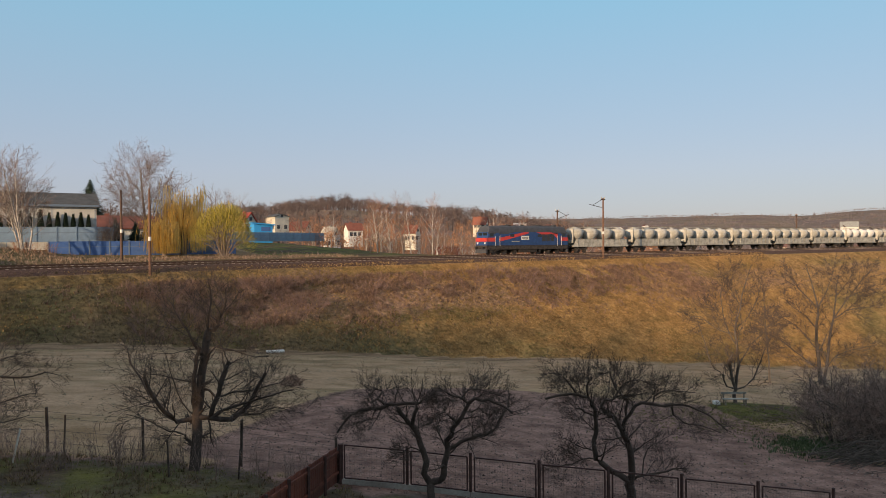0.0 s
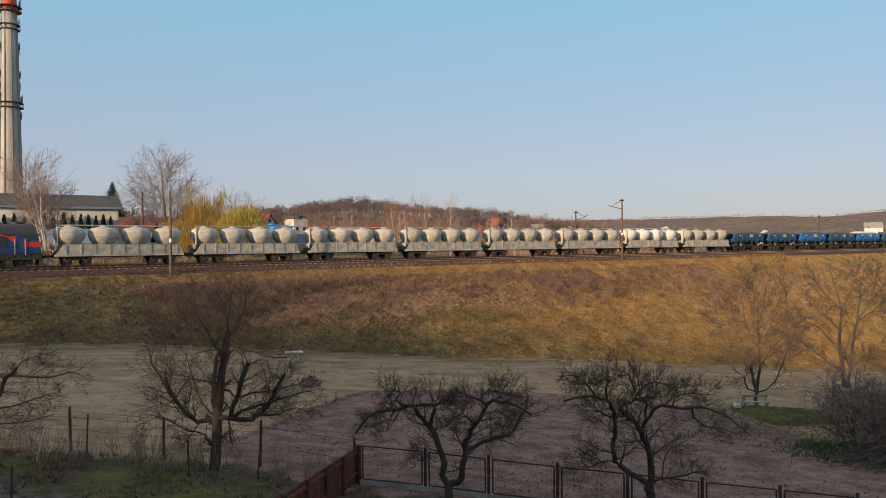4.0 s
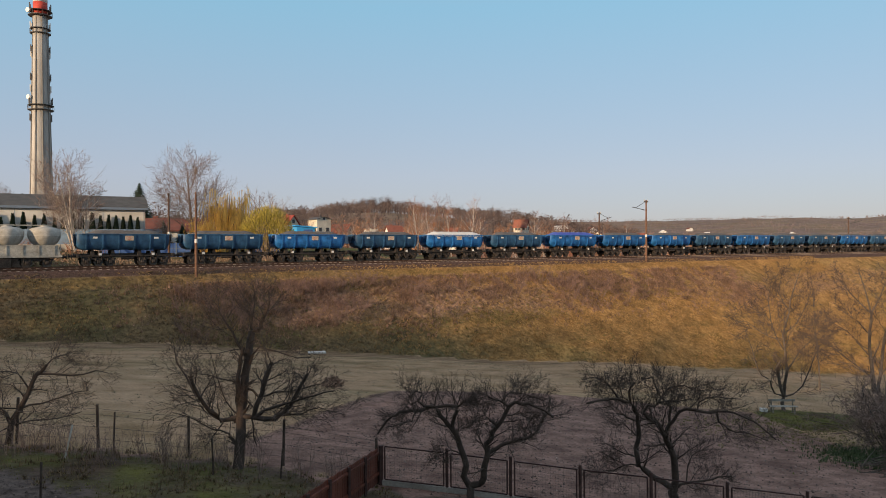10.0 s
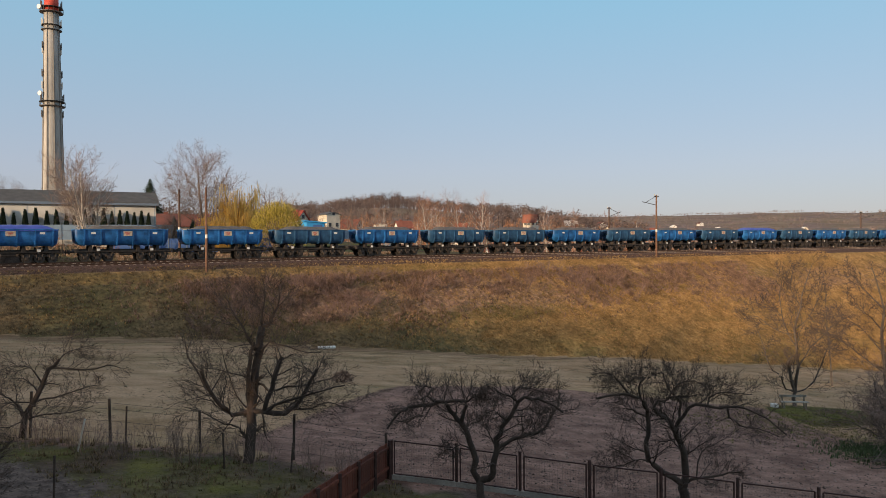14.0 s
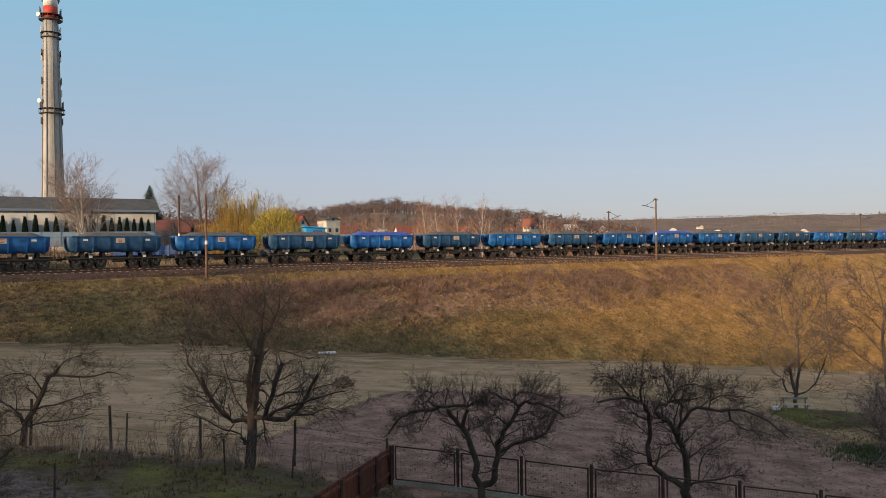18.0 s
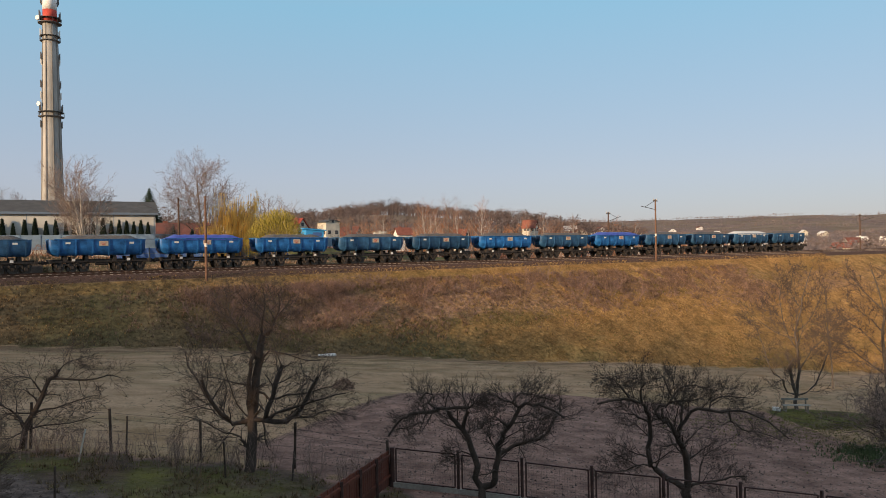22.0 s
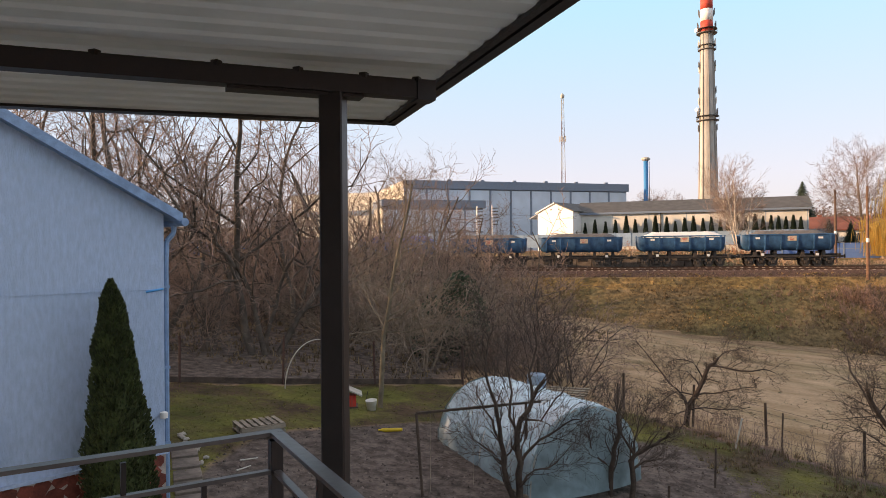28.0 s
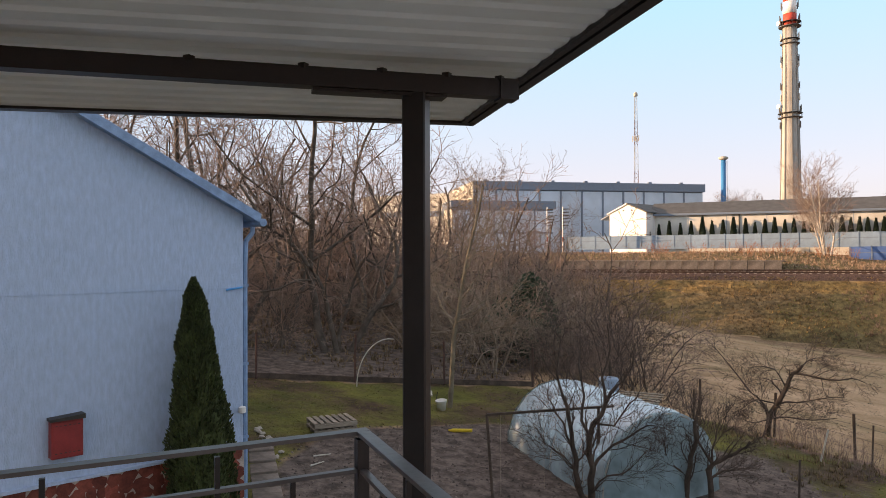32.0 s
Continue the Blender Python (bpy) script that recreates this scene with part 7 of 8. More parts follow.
def build_small_things():
    # bird house on a pole
    g = on_ground(-10.05, 18.2)
    b = thing("bird_house", "bright red wooden bird house with grey roof on a pole", "bird house", Matrix.Translation(g) @ Matrix.Rotation(0.5, 4, "Z"))
    part("pole", rodded((0, 0, -0.2), (0, 0, 0.72), 0.03, 6), M_BARK, b)
    part("box", boxed(0, 0, 0.92, 0.5, 0.42, 0.32, 0.01), M_REDP, b)
    part("tray", boxed(0, 0, 0.74, 0.62, 0.52, 0.04), M_BARK, b)
    for s in (-1, 1):
        part("roof_board", prism([(0, 1.26), (s * 0.42, 1.06), (s * 0.42, 1.10), (0, 1.30)], -0.34, 0.34), M_SILOF, b)
    for k in (-0.13, 0.13):
        part("bar", boxed(k, -0.215, 0.92, 0.05, 0.012, 0.26), M_RED, b)
    part("entrance", rodded((0, -0.20, 0.96), (0, -0.222, 0.96), 0.05, 12), M_DARKSTEEL, b)
    # tall wrapped cone
    c = thing("wrapped_shrub", "slim shrub wrapped in white fleece", "wrapped plant", Matrix.Translation(on_ground(-12.85, 22.4)))
    part("wrap", lathe([(0.10, 0), (0.11, 0.4), (0.085, 1.2), (0.045, 2.0), (0.012, 2.5)], 10), M_SILOW, c, "", True)
    part("tie", lathe([(0.145, 0.85), (0.15, 0.87), (0.145, 0.9)], 10), M_DARKSTEEL, c)
    # white crate by the tree
    k = thing("bucket", "white plastic bucket leaning at the tree foot", "bucket", Matrix.Translation(on_ground(-10.75, 21.1)) @ Matrix.Rotation(0.12, 4, "X"))
    part("bucket_body", lathe([(0.14, 0.0), (0.19, 0.32), (0.2, 0.33), (0.17, 0.33), (0.13, 0.03)], 14), M_SILOW, k, "", True)
    part("handle", rodded((-0.19, 0, 0.32), (-0.1, 0.0, 0.62), 0.012, 5), M_DARKSTEEL, k)
    # yellow float
    y = thing("yellow_tube", "yellow plastic tube lying on the bed edge", "garden tool", Matrix.Translation(on_ground(-9.0, 19.0, 0.07)) @ Matrix.Rotation(0.25, 4, "Z"))
    part("tube_body", rodded((-0.3, 0, 0), (0.3, 0, 0.03), 0.06, 10, 0.05), M_YEL, y)
    part("tube_nozzle", rodded((-0.42, 0, 0), (-0.3, 0, 0), 0.02, 8, 0.05), M_YEL, y)
    # stacked pallets
    p = thing("pallet_stack", "two grey weathered wooden pallets on the lawn", "pallet", Matrix.Translation(on_ground(-11.75, 16.3)) @ Matrix.Rotation(0.9, 4, "Z"))
    rng = random.Random(2)
    for lv in range(2):
        for i in range(7):
            part("slat", boxed(-0.55 + i * 0.18, 0.03 * lv, 0.16 + 0.17 * lv, 0.11, 0.95, 0.025), M_WOOD, p)
        for yy in (-0.42, 0, 0.42):
            part("bearer", boxed(0, yy, 0.09 + 0.17 * lv, 1.2, 0.09, 0.1), M_WOOD, p)
    # trellis frame before the tunnel
    t = thing("trellis_frame", "dark wooden frame with crossbar and hanging strings", "trellis")
    a, b = on_ground(-6.35, 14.7), on_ground(-4.3, 16.6)
    za = a.z + 1.85
    part("upright", rodded(a - Vector((-0.15, 0, 0.2)), Vector((a.x, a.y, za)), 0.035, 6), M_BARK, t)
    part("upright", rodded(b - Vector((0, 0, 0.2)), Vector((b.x, b.y, za)), 0.035, 6), M_BARK, t)
    part("crossbar", barred(Vector((a.x, a.y, za)), Vector((b.x + 0.3, b.y + 0.25, za)), 0.07, 0.05), M_BARK, t)
    for u in (0.12, 0.5, 0.85):
        q = Vector((a.x, a.y, za)).lerp(Vector((b.x, b.y, za)), u)
        part("string", rodded(q, Vector((q.x, q.y, a.z + 0.05)), 0.006, 3), M_WOOD, t)
    # bent pipe hoop on the lawn
    h = thing("pipe_hoop", "bent grey pipe hoop standing in the lawn", "hoop", Matrix.Translation(on_ground(-14.6, 21.8)) @ Matrix.Rotation(0.75, 4, "Z"))
    V, F = [], []
    tube(V, F, [Vector((1.2 - 1.2 * math.cos(0.55 * math.pi * j / 10), 0, 1.72 * math.sin(0.55 * math.pi * j / 10))) for j in range(11)], [0.02] * 11, 6)
    part("hoop_pipe", mesh_of("hoop_pipe", V, F, M_SILO), M_SILO, h)
    # heap behind the tunnel: drum and boards
    d = thing("water_drum", "dull blue-grey water drum behind the tunnel", "drum", Matrix.Translation(on_ground(-6.6, 27.0)))
    part("drum_body", lathe([(0.36, 0), (0.38, 0.1), (0.38, 1.0), (0.34, 1.06)], 16), M_FENCEP, d, "", True)
    part("drum_ring", lathe([(0.385, 0.5), (0.395, 0.52), (0.385, 0.54)], 16), M_DARKSTEEL, d)
    w = thing("board_stack", "stack of pale boards and a block behind the tunnel", "boards", Matrix.Translation(on_ground(-5.4, 26.6)))
    for i in range(4):
        part("board", boxed(0, -0.3 + i * 0.2, 0.55 + i * 0.05, 1.7, 0.17, 0.03), M_WOOD, w)
    part("support_block", boxed(-0.5, 0, 0.26, 0.4, 0.8, 0.52, 0.02), M_CONC, w)
    part("support_block", boxed(0.5, 0, 0.26, 0.3, 0.8, 0.52, 0.02), M_CONC, w)
    # bench
    n = thing("garden_bench", "grey wooden bench and table under the tree", "bench", Matrix.Translation(on_ground(42.9, 30.6)) @ Matrix.Rotation(-0.56, 4, "Z"))
    for i in range(3):
        part("seat_slat", boxed(0, -0.14 + i * 0.14, 0.46, 1.75, 0.12, 0.04), M_SILOF, n)
    part("back_slat", boxed(0, 0.28, 0.80, 1.75, 0.04, 0.14), M_SILOF, n)
    for x in (-0.7, 0.7):
        part("leg", boxed(x, -0.1, 0.23, 0.08, 0.08, 0.46), M_WOOD, n)
        part("leg", boxed(x, 0.25, 0.44, 0.08, 0.06, 0.88), M_WOOD, n)
    part("side_box", boxed(-1.25, 0.1, 0.15, 0.4, 0.4, 0.3, 0.02), M_SILOW, n)
    # brush pile
    bp = thing("brush_pile", "heap of cut pale branches at the plot edge", "brush pile", Matrix.Translation(on_ground(32.6, 16.4)))
    V, F = [], []
    rng = random.Random(17)
    for i in range(260):
        c = Vector((rng.gauss(0, 1.3), rng.gauss(0, 0.7), abs(rng.gauss(0.2, 0.25))))
        a = rng.gauss(-0.3, 0.35)
        d = Vector((math.cos(a), math.sin(a), rng.gauss(0.1, 0.2))) * rng.uniform(0.5, 1.4)
        tube(V, F, [c - d, c + Vector((0, 0, 0.05)), c + d], [0.02, 0.018, 0.008], 4)
    part("brushwood", mesh_of("brushwood", V, F, M_BARK_WOOD), M_BARK_WOOD, bp)
    bp.children[0]["kind"] = "stuff"
    # pale slab lying at the bank foot
    s = thing("pale_slab", "pale broken slab lying at the bank foot", "slab", Matrix.Translation(on_ground(22.6, 66.4)) @ Matrix.Rotation(-0.2, 4, "Z"))
    part("slab_body", boxed(0, 0, 0.1, 1.7, 0.6, 0.22, 0.05), M_SILOW, s)


build_small_things()


def build_house_path():
    """Concrete slabs along the blue wall, edging stones and loose sticks."""
    p = thing("house_path", "worn concrete slab path along the blue house", "path")
    p["kind"] = "structure"
    rg = random.Random(14)
    d = Vector((-0.69, 0.72, 0)).normalized()
    for i in range(6):
        q = Vector((-9.35, 10.9, 0)) + d * (i * 0.78)
        o = part("slab", boxed(0, 0, 0, 0.75, 0.6, 0.07, 0.012), M_PLAT, p)
        o.matrix_basis = pose(q.x, q.y, ground_z(q.x, q.y) + 0.03 + rg.uniform(-0.01, 0.01), rg.uniform(-1, 1), rg.uniform(-1, 1), math.degrees(math.atan2(d.y, d.x)) + rg.uniform(-2, 2))
    for i in range(16):
        q = Vector((-13.2, 14.9, 0)).lerp(Vector((-11.4, 13.6, 0)), i / 15)
        x, y = q.x + rg.gauss(0, 0.08), q.y + rg.gauss(0, 0.06)
        s = thing("edging_stone", "small grey stone edging the lawn", "stone", pose(x, y, ground_z(x, y) + 0.03, rg.uniform(-20, 20), rg.uniform(-20, 20), rg.uniform(0, 360)), "edging stones")
        bm = bmesh.new()
        bmesh.ops.create_icosphere(bm, subdivisions=1, radius=0.09)
        for v in bm.verts:
            v.co *= rg.uniform(0.75, 1.25)
            v.co.z *= 0.6
        part("stone", bm, M_CONC, s)
    for x, y, a in ((-10.6, 14.3, 0.9), (-10.3, 13.7, 1.4)):
        s = thing("pale_stick", "pale split stick lying on the grass", "stick", pose(x, y, ground_z(x, y) + 0.03, 0, 3, math.degrees(a)), "loose sticks")
        part("stick", rodded((-0.22, 0, 0), (0.22, 0, 0.02), 0.02, 6, 0.012), M_SILO, s)


build_house_path()


def build_big_thuja():
    """The clipped columnar thuja by the blue house."""
    x, y = -9.13, 9.0
    t = thing("columnar_thuja", "tall narrow dark green thuja by the blue wall", "conifer", Matrix.Translation(on_ground(x, y)))
    H = 5.53 - ground_z(x, y)

    def rad(u):
        return float(np.interp(u, (0, 0.2, 0.4, 0.6, 0.78, 0.93, 1), (0.46, 0.53, 0.50, 0.36, 0.26, 0.15, 0.0)))

    core = lathe([(max(0.01, rad(k / 16) * 0.84), H * k / 16) for k in range(16)], 14)
    for v in core.verts:
        v.co.x -= 0.18 * v.co.z / H
        v.co.y -= 0.09 * v.co.z / H
    part("core", core, M_THUJA, t, "", True)
    rng = random.Random(77)
    V, F = [], []
    for i in range(17000):
        u = rng.random() ** 0.85
        a = rng.uniform(0, 6.28)
        lump = 1 + 0.20 * noise.noise(Vector((math.cos(a) * 2.6, math.sin(a) * 2.6, u * 14)))
        r = rad(u) * lump * rng.uniform(0.86, 1.05)
        c = Vector((math.cos(a) * r - 0.18 * u, math.sin(a) * r - 0.09 * u, u * H + 0.02))
        d = Vector((math.cos(a) * 0.55 + rng.gauss(0, .2), math.sin(a) * 0.55 + rng.gauss(0, .2), 1)).normalized()
        s = Vector((-math.sin(a), math.cos(a), 0)) * rng.uniform(0.010, 0.022)
        s.rotate(Matrix.Rotation(rng.uniform(0, 3.14), 3, d))
        L = rng.uniform(0.045, 0.095)
        o = len(V)
        V += [tuple(c - s * 0.5), tuple(c + s * 0.5), tuple(c + d * L * 0.6 + s), tuple(c + d * L), tuple(c + d * L * 0.6 - s)]
        F.append((o, o + 1, o + 2, o + 3, o + 4))
    fo = part("foliage", mesh_of("foliage", V, F, M_THUJA), M_THUJA, t, "dense scaly green sprays")
    fo["kind"] = "stuff"
    b = thing("yellow_green_shrub", "low yellow-green evergreen shrub beside the thuja", "shrub", Matrix.Translation(on_ground(-8.3, 8.2)))
    V, F = [], []
    for i in range(900):
        a, e = rng.uniform(0, 6.28), math.asin(rng.random())
        r = 0.55 * rng.uniform(0.8, 1.05)
        c = Vector((math.cos(a) * math.cos(e) * r, math.sin(a) * math.cos(e) * r, 0.25 + math.sin(e) * r * 1.3))
        d = Vector((c.x, c.y, c.z + 0.3)).normalized() * rng.uniform(0.08, 0.16)
        s = d.orthogonal().normalized() * 0.02
        o = len(V)
        V += [tuple(c - s), tuple(c + s), tuple(c + d)]
        F.append((o, o + 1, o + 2))
    part("foliage", mesh_of("foliage", V, F, M_BUSHLEAF), M_BUSHLEAF, b)


build_big_thuja()


# ---- the wood, the scrub and the thickets ----
rng = random.Random(21)
for i in range(19):
    az, d = radians(-(30 + 29 * (i + rng.uniform(-0.4, 0.4)) / 19)), rng.uniform(31, 60)
    x, y = d * math.sin(az), d * math.cos(az)
    plant("wood_tree", wood_kinds[i % 3], "tall dark bare tree of the bank wood", x, y, rng.uniform(0, 6.28), rng.uniform(0.85, 1.2), group="bank wood trees")
for i in range(9):
    az, d = radians(-(15 + 15 * (i + rng.uniform(-0.4, 0.4)) / 9)), rng.uniform(38, 60)
    x, y = d * math.sin(az), d * math.cos(az)
    plant("wood_tree", wood_kinds[i % 3], "bare young tree of the bank scrub", x, y, rng.uniform(0, 6.28), rng.uniform(0.45, 0.68), group="bank wood trees")
for i in range(12):
    s, v = -24 - 52 * (i + rng.uniform(-0.3, 0.3)) / 12, rng.uniform(-30, -7.5)
    x, y, _ = track(s, v)
    plant("wood_tree", wood_kinds[i % 3], "tall bare tree on the railway bank", x, y, rng.uniform(0, 6.28), rng.uniform(0.85, 1.15), group="bank wood trees")
for i in range(22):
    az, d = radians(-(17 + 24 * (i + rng.uniform(-0.4, 0.4)) / 22)), rng.uniform(40, 62)
    x, y = d * math.sin(az), d * math.cos(az)
    plant("scrub_bush", shrub_kinds[i % 3], "tall tangled bare scrub of the bank", x, y, rng.uniform(0, 6.28), rng.uniform(1.5, 2.2), group="bank scrub", category="bush")
for i in range(34):
    az, d = radians(-(11 + 45 * (i + rng.uniform(-0.4, 0.4)) / 34)), rng.uniform(31, 52)
    x, y = d * math.sin(az), d * math.cos(az)
    if y < float(np.interp(x, EDGE_X, EDGE_Y)) + 1.0:
        continue
    plant("scrub_bush", shrub_kinds[i % 3], "tangled reddish-brown bare scrub bush", x, y, rng.uniform(0, 6.28), rng.uniform(0.8, 1.35), group="bank scrub", category="bush")
for i in range(18):
    az, d = radians(-(26 + 36 * (i + rng.uniform(-0.4, 0.4)) / 18)), rng.uniform(46, 78)
    x, y = d * math.sin(az), d * math.cos(az)
    plant("scrub_bush", shrub_kinds[i % 3], "tall tangled bare scrub deep in the wood", x, y, rng.uniform(0, 6.28), rng.uniform(1.7, 2.5), group="bank scrub", category="bush")
# wood extended behind the blue house, mostly hidden, to shade tunnel and lawn
for i in range(22):
    x, y = -28 - 30 * rng.random(), 4 + 22 * rng.random()
    if i < 12:
        plant("wood_tree", wood_kinds[i % 3], "tall bare tree behind the blue house, added for shade", x, y, rng.uniform(0, 6.28), rng.uniform(0.8, 1.0), group="bank wood trees")
    else:
        plant("scrub_bush", shrub_kinds[i % 3], "tall tangled bare scrub behind the blue house, added for shade", x, y, rng.uniform(0, 6.28), rng.uniform(1.5, 2.0), group="bank scrub", category="bush")
for x, y, k in ((-7.6, 29.6, 0.62), (-6.4, 30.3, 0.55), (-8.8, 30.2, 0.7), (-5.0, 30.0, 0.5), (-4.2, 29.8, 0.45), (-7.0, 31.8, 0.75), (-9.6, 31.6, 0.9)):
    plant("scrub_bush", shrub_kinds[int(k * 10) % 3], "dense dark bare bush behind the tunnel", x, y, k * 9, k, group="bank scrub", category="bush")
for i in range(20):
    az, d = radians(59.8 + 6.5 * rng.random() ** 0.7), rng.uniform(36, 52)
    x, y = d * math.sin(az), d * math.cos(az)
    plant("thicket_bush", shrub_kinds[i % 3], "dense purple-brown bare thicket bush", x, y, rng.uniform(0, 6.28), rng.uniform(0.8, 1.25), group="eastern thicket", category="bush")

cane_kinds = [tree_meshes(91 + i, 1.4, 0.009, SPEC_CANE, M_TWIG_SHRUB, M_TWIG_SHRUB, 9, 0.25, 0.3) for i in range(3)]
for i in range(40):
    u = rng.random()
    ex = -4 + 12 * u
    ey = float(np.interp(ex, EDGE_X, EDGE_Y)) - rng.uniform(0.1, 2.2)
    plant("berry_canes", cane_kinds[i % 3], "thin bare berry canes at the fence", ex, ey, rng.uniform(0, 6.28), rng.uniform(0.6, 1.1), group="berry canes", category="shrub")


M_LEAFGREEN = island(mat("green_leaves", (0.062, 0.094, 0.030), 0.6, var=0.3, scale=2, bump=0), 0.6, 1.4)


def leaf_mass(name, label, x, y, r, h, n, m, size, category="shrub", z=None):
    rg = random.Random(int(x * 7 + y * 13))
    t = thing(name, label, category, Matrix.Translation((x, y, ground_z(x, y) if z is None else z)))
    V, F = [], []
    for i in range(n):
        a, e, q = rg.uniform(0, 6.28), rg.random() ** 0.7, rg.random() ** 0.4
        lump = 1 + 0.35 * noise.noise(Vector((math.cos(a) * 1.5, math.sin(a) * 1.5, e * 3 + x)))
        rr = r * math.sqrt(max(0.02, 1 - e * e)) * q * lump
        c = Vector((math.cos(a) * rr, math.sin(a) * rr, e * h * lump))
        d = Vector((rg.gauss(0, 1), rg.gauss(0, 1), rg.gauss(0.2, 1))).normalized()
        s = d.orthogonal().normalized()
        o = len(V)
        V += [tuple(c - d * size), tuple(c + s * size * 0.6), tuple(c + d * size), tuple(c - s * size * 0.6)]
        F.append((o, o + 1, o + 2, o + 3))
    f = part("foliage", mesh_of("foliage", V, F, m), m, t)
    f["kind"] = "stuff"
    bm = bmesh.new()
    for k in range(5):
        a = k * 1.26
        rod(bm, (0, 0, -0.1), (math.cos(a) * r * 0.5, math.sin(a) * r * 0.5, h * 0.7), 0.03, 5, 0.012)
    part("stem", bm, M_BARK, t)["kind"] = "stuff"
    return t


leaf_mass("ivy_thicket", "dark green ivy-covered thicket in the scrub", -12.0, 33.9, 1.7, 4.0, 2600, M_IVY, 0.11)
leaf_mass("ivy_thicket", "dark green ivy-covered bush in the scrub", -13.5, 33.4, 1.5, 2.9, 900, M_IVY, 0.11)
leaf_mass("dark_tuft", "dark low bush alone in the field", 15.4, 42.0, 0.8, 0.65, 300, M_DRYDARK, 0.1)

# ---- trees beyond the line ----
SPEC_POPLAR = [(9, 0.03, 0.08, 56, 60, 0.52, 0.26, 0.45), (4, 0.12, 0.10, 9, 46, 0.5, 0.2, 0.8), (2, 0.15, 0.06, 6, 44, 0.55, 0.1), (1, 0.15, 0.05, 0, 0, 0, 0)]
SPEC_UP = [(8, 0.06, 0.05, 20, 42, 0.50, 0.22, 0.6), (4, 0.12, 0.10, 7, 36, 0.5, 0.15, 0.8), (2, 0.14, 0.08, 5, 36, 0.55, 0.1), (1, 0.14, 0.06, 0, 0, 0, 0)]
multi = tree_meshes(101, 10.4, 0.15, SPEC_UP, M_BIRCH, M_TWIG_WARM, 6, 0.26, 0.5, 0.015)
plant("yard_tree", multi, "pale bare multi-stemmed tree before the works fence", 2.9, 103.0, 0.4, 1.0, group="line-side trees")
poplar = tree_meshes(103, 12.0, 0.24, SPEC_POPLAR, M_BARK_WARM, M_TWIG_WARM, thin=0.017)
plant("yard_tree", poplar, "tall bare sunlit tree beyond the track", 17.9, 107.5, 0.4, 1.02, group="line-side trees")
plant("yard_tree", multi, "small bare tree beside the tall one", 13.2, 108.5, 2.4, 0.42, group="line-side trees")


def build_willow(x, y, h, label):
    t = thing("willow", label, "tree", Matrix.Translation((x, y, ground_z(x, y))))
    rg = random.Random(int(x))
    W, S = ([], []), ([], [])
    tube(*W, [Vector((0, 0, -0.3)), Vector((0.1, 0, h * 0.2)), Vector((0, 0.1, h * 0.4))], [0.4, 0.33, 0.26], 8)
    for i in range(16):
        a = i * 2.4
        e = rg.uniform(0.35, 1.2)
        d = Vector((math.cos(a) * math.cos(e), math.sin(a) * math.cos(e), math.sin(e)))
        L = h * rg.uniform(0.28, 0.56) * (0.7 + 0.4 * math.sin(e))
        p0 = Vector((0, 0, h * rg.uniform(0.28, 0.42)))
        P = [p0, p0 + d * L * 0.5, p0 + d * L + Vector((0, 0, -0.05 * L))]
        tube(*W, P, [0.12, 0.06, 0.015], 5)
        for k in range(58):
            u = rg.uniform(0.35, 1.0)
            q = P[0].lerp(P[2], u) + Vector((rg.gauss(0, 0.4), rg.gauss(0, 0.4), rg.gauss(0.35, 0.3)))
            ln = min(rg.uniform(1.6, 4.6), q.z - 0.3)
            o = Vector((rg.gauss(0, 0.35), rg.gauss(0, 0.35), 0))
            tube(*S, [q, q + o * 0.5 + Vector((0, 0, 0.15)), q + o - Vector((0, 0, ln * 0.5)), q + o * 1.2 - Vector((0, 0, ln))], [0.028, 0.027, 0.023, 0.012], 3)
    part("trunk", mesh_of("trunk", *W, M_BARK_WARM), None, t, "", True)
    part("crown", mesh_of("crown", *S, M_WILLOW), None, t, "hanging golden twigs")["kind"] = "stuff"


build_willow(22.4, 105.0, 11.4, "golden weeping willow in early spring")
build_willow(19.6, 104.0, 6.6, "smaller golden willow beside the first")


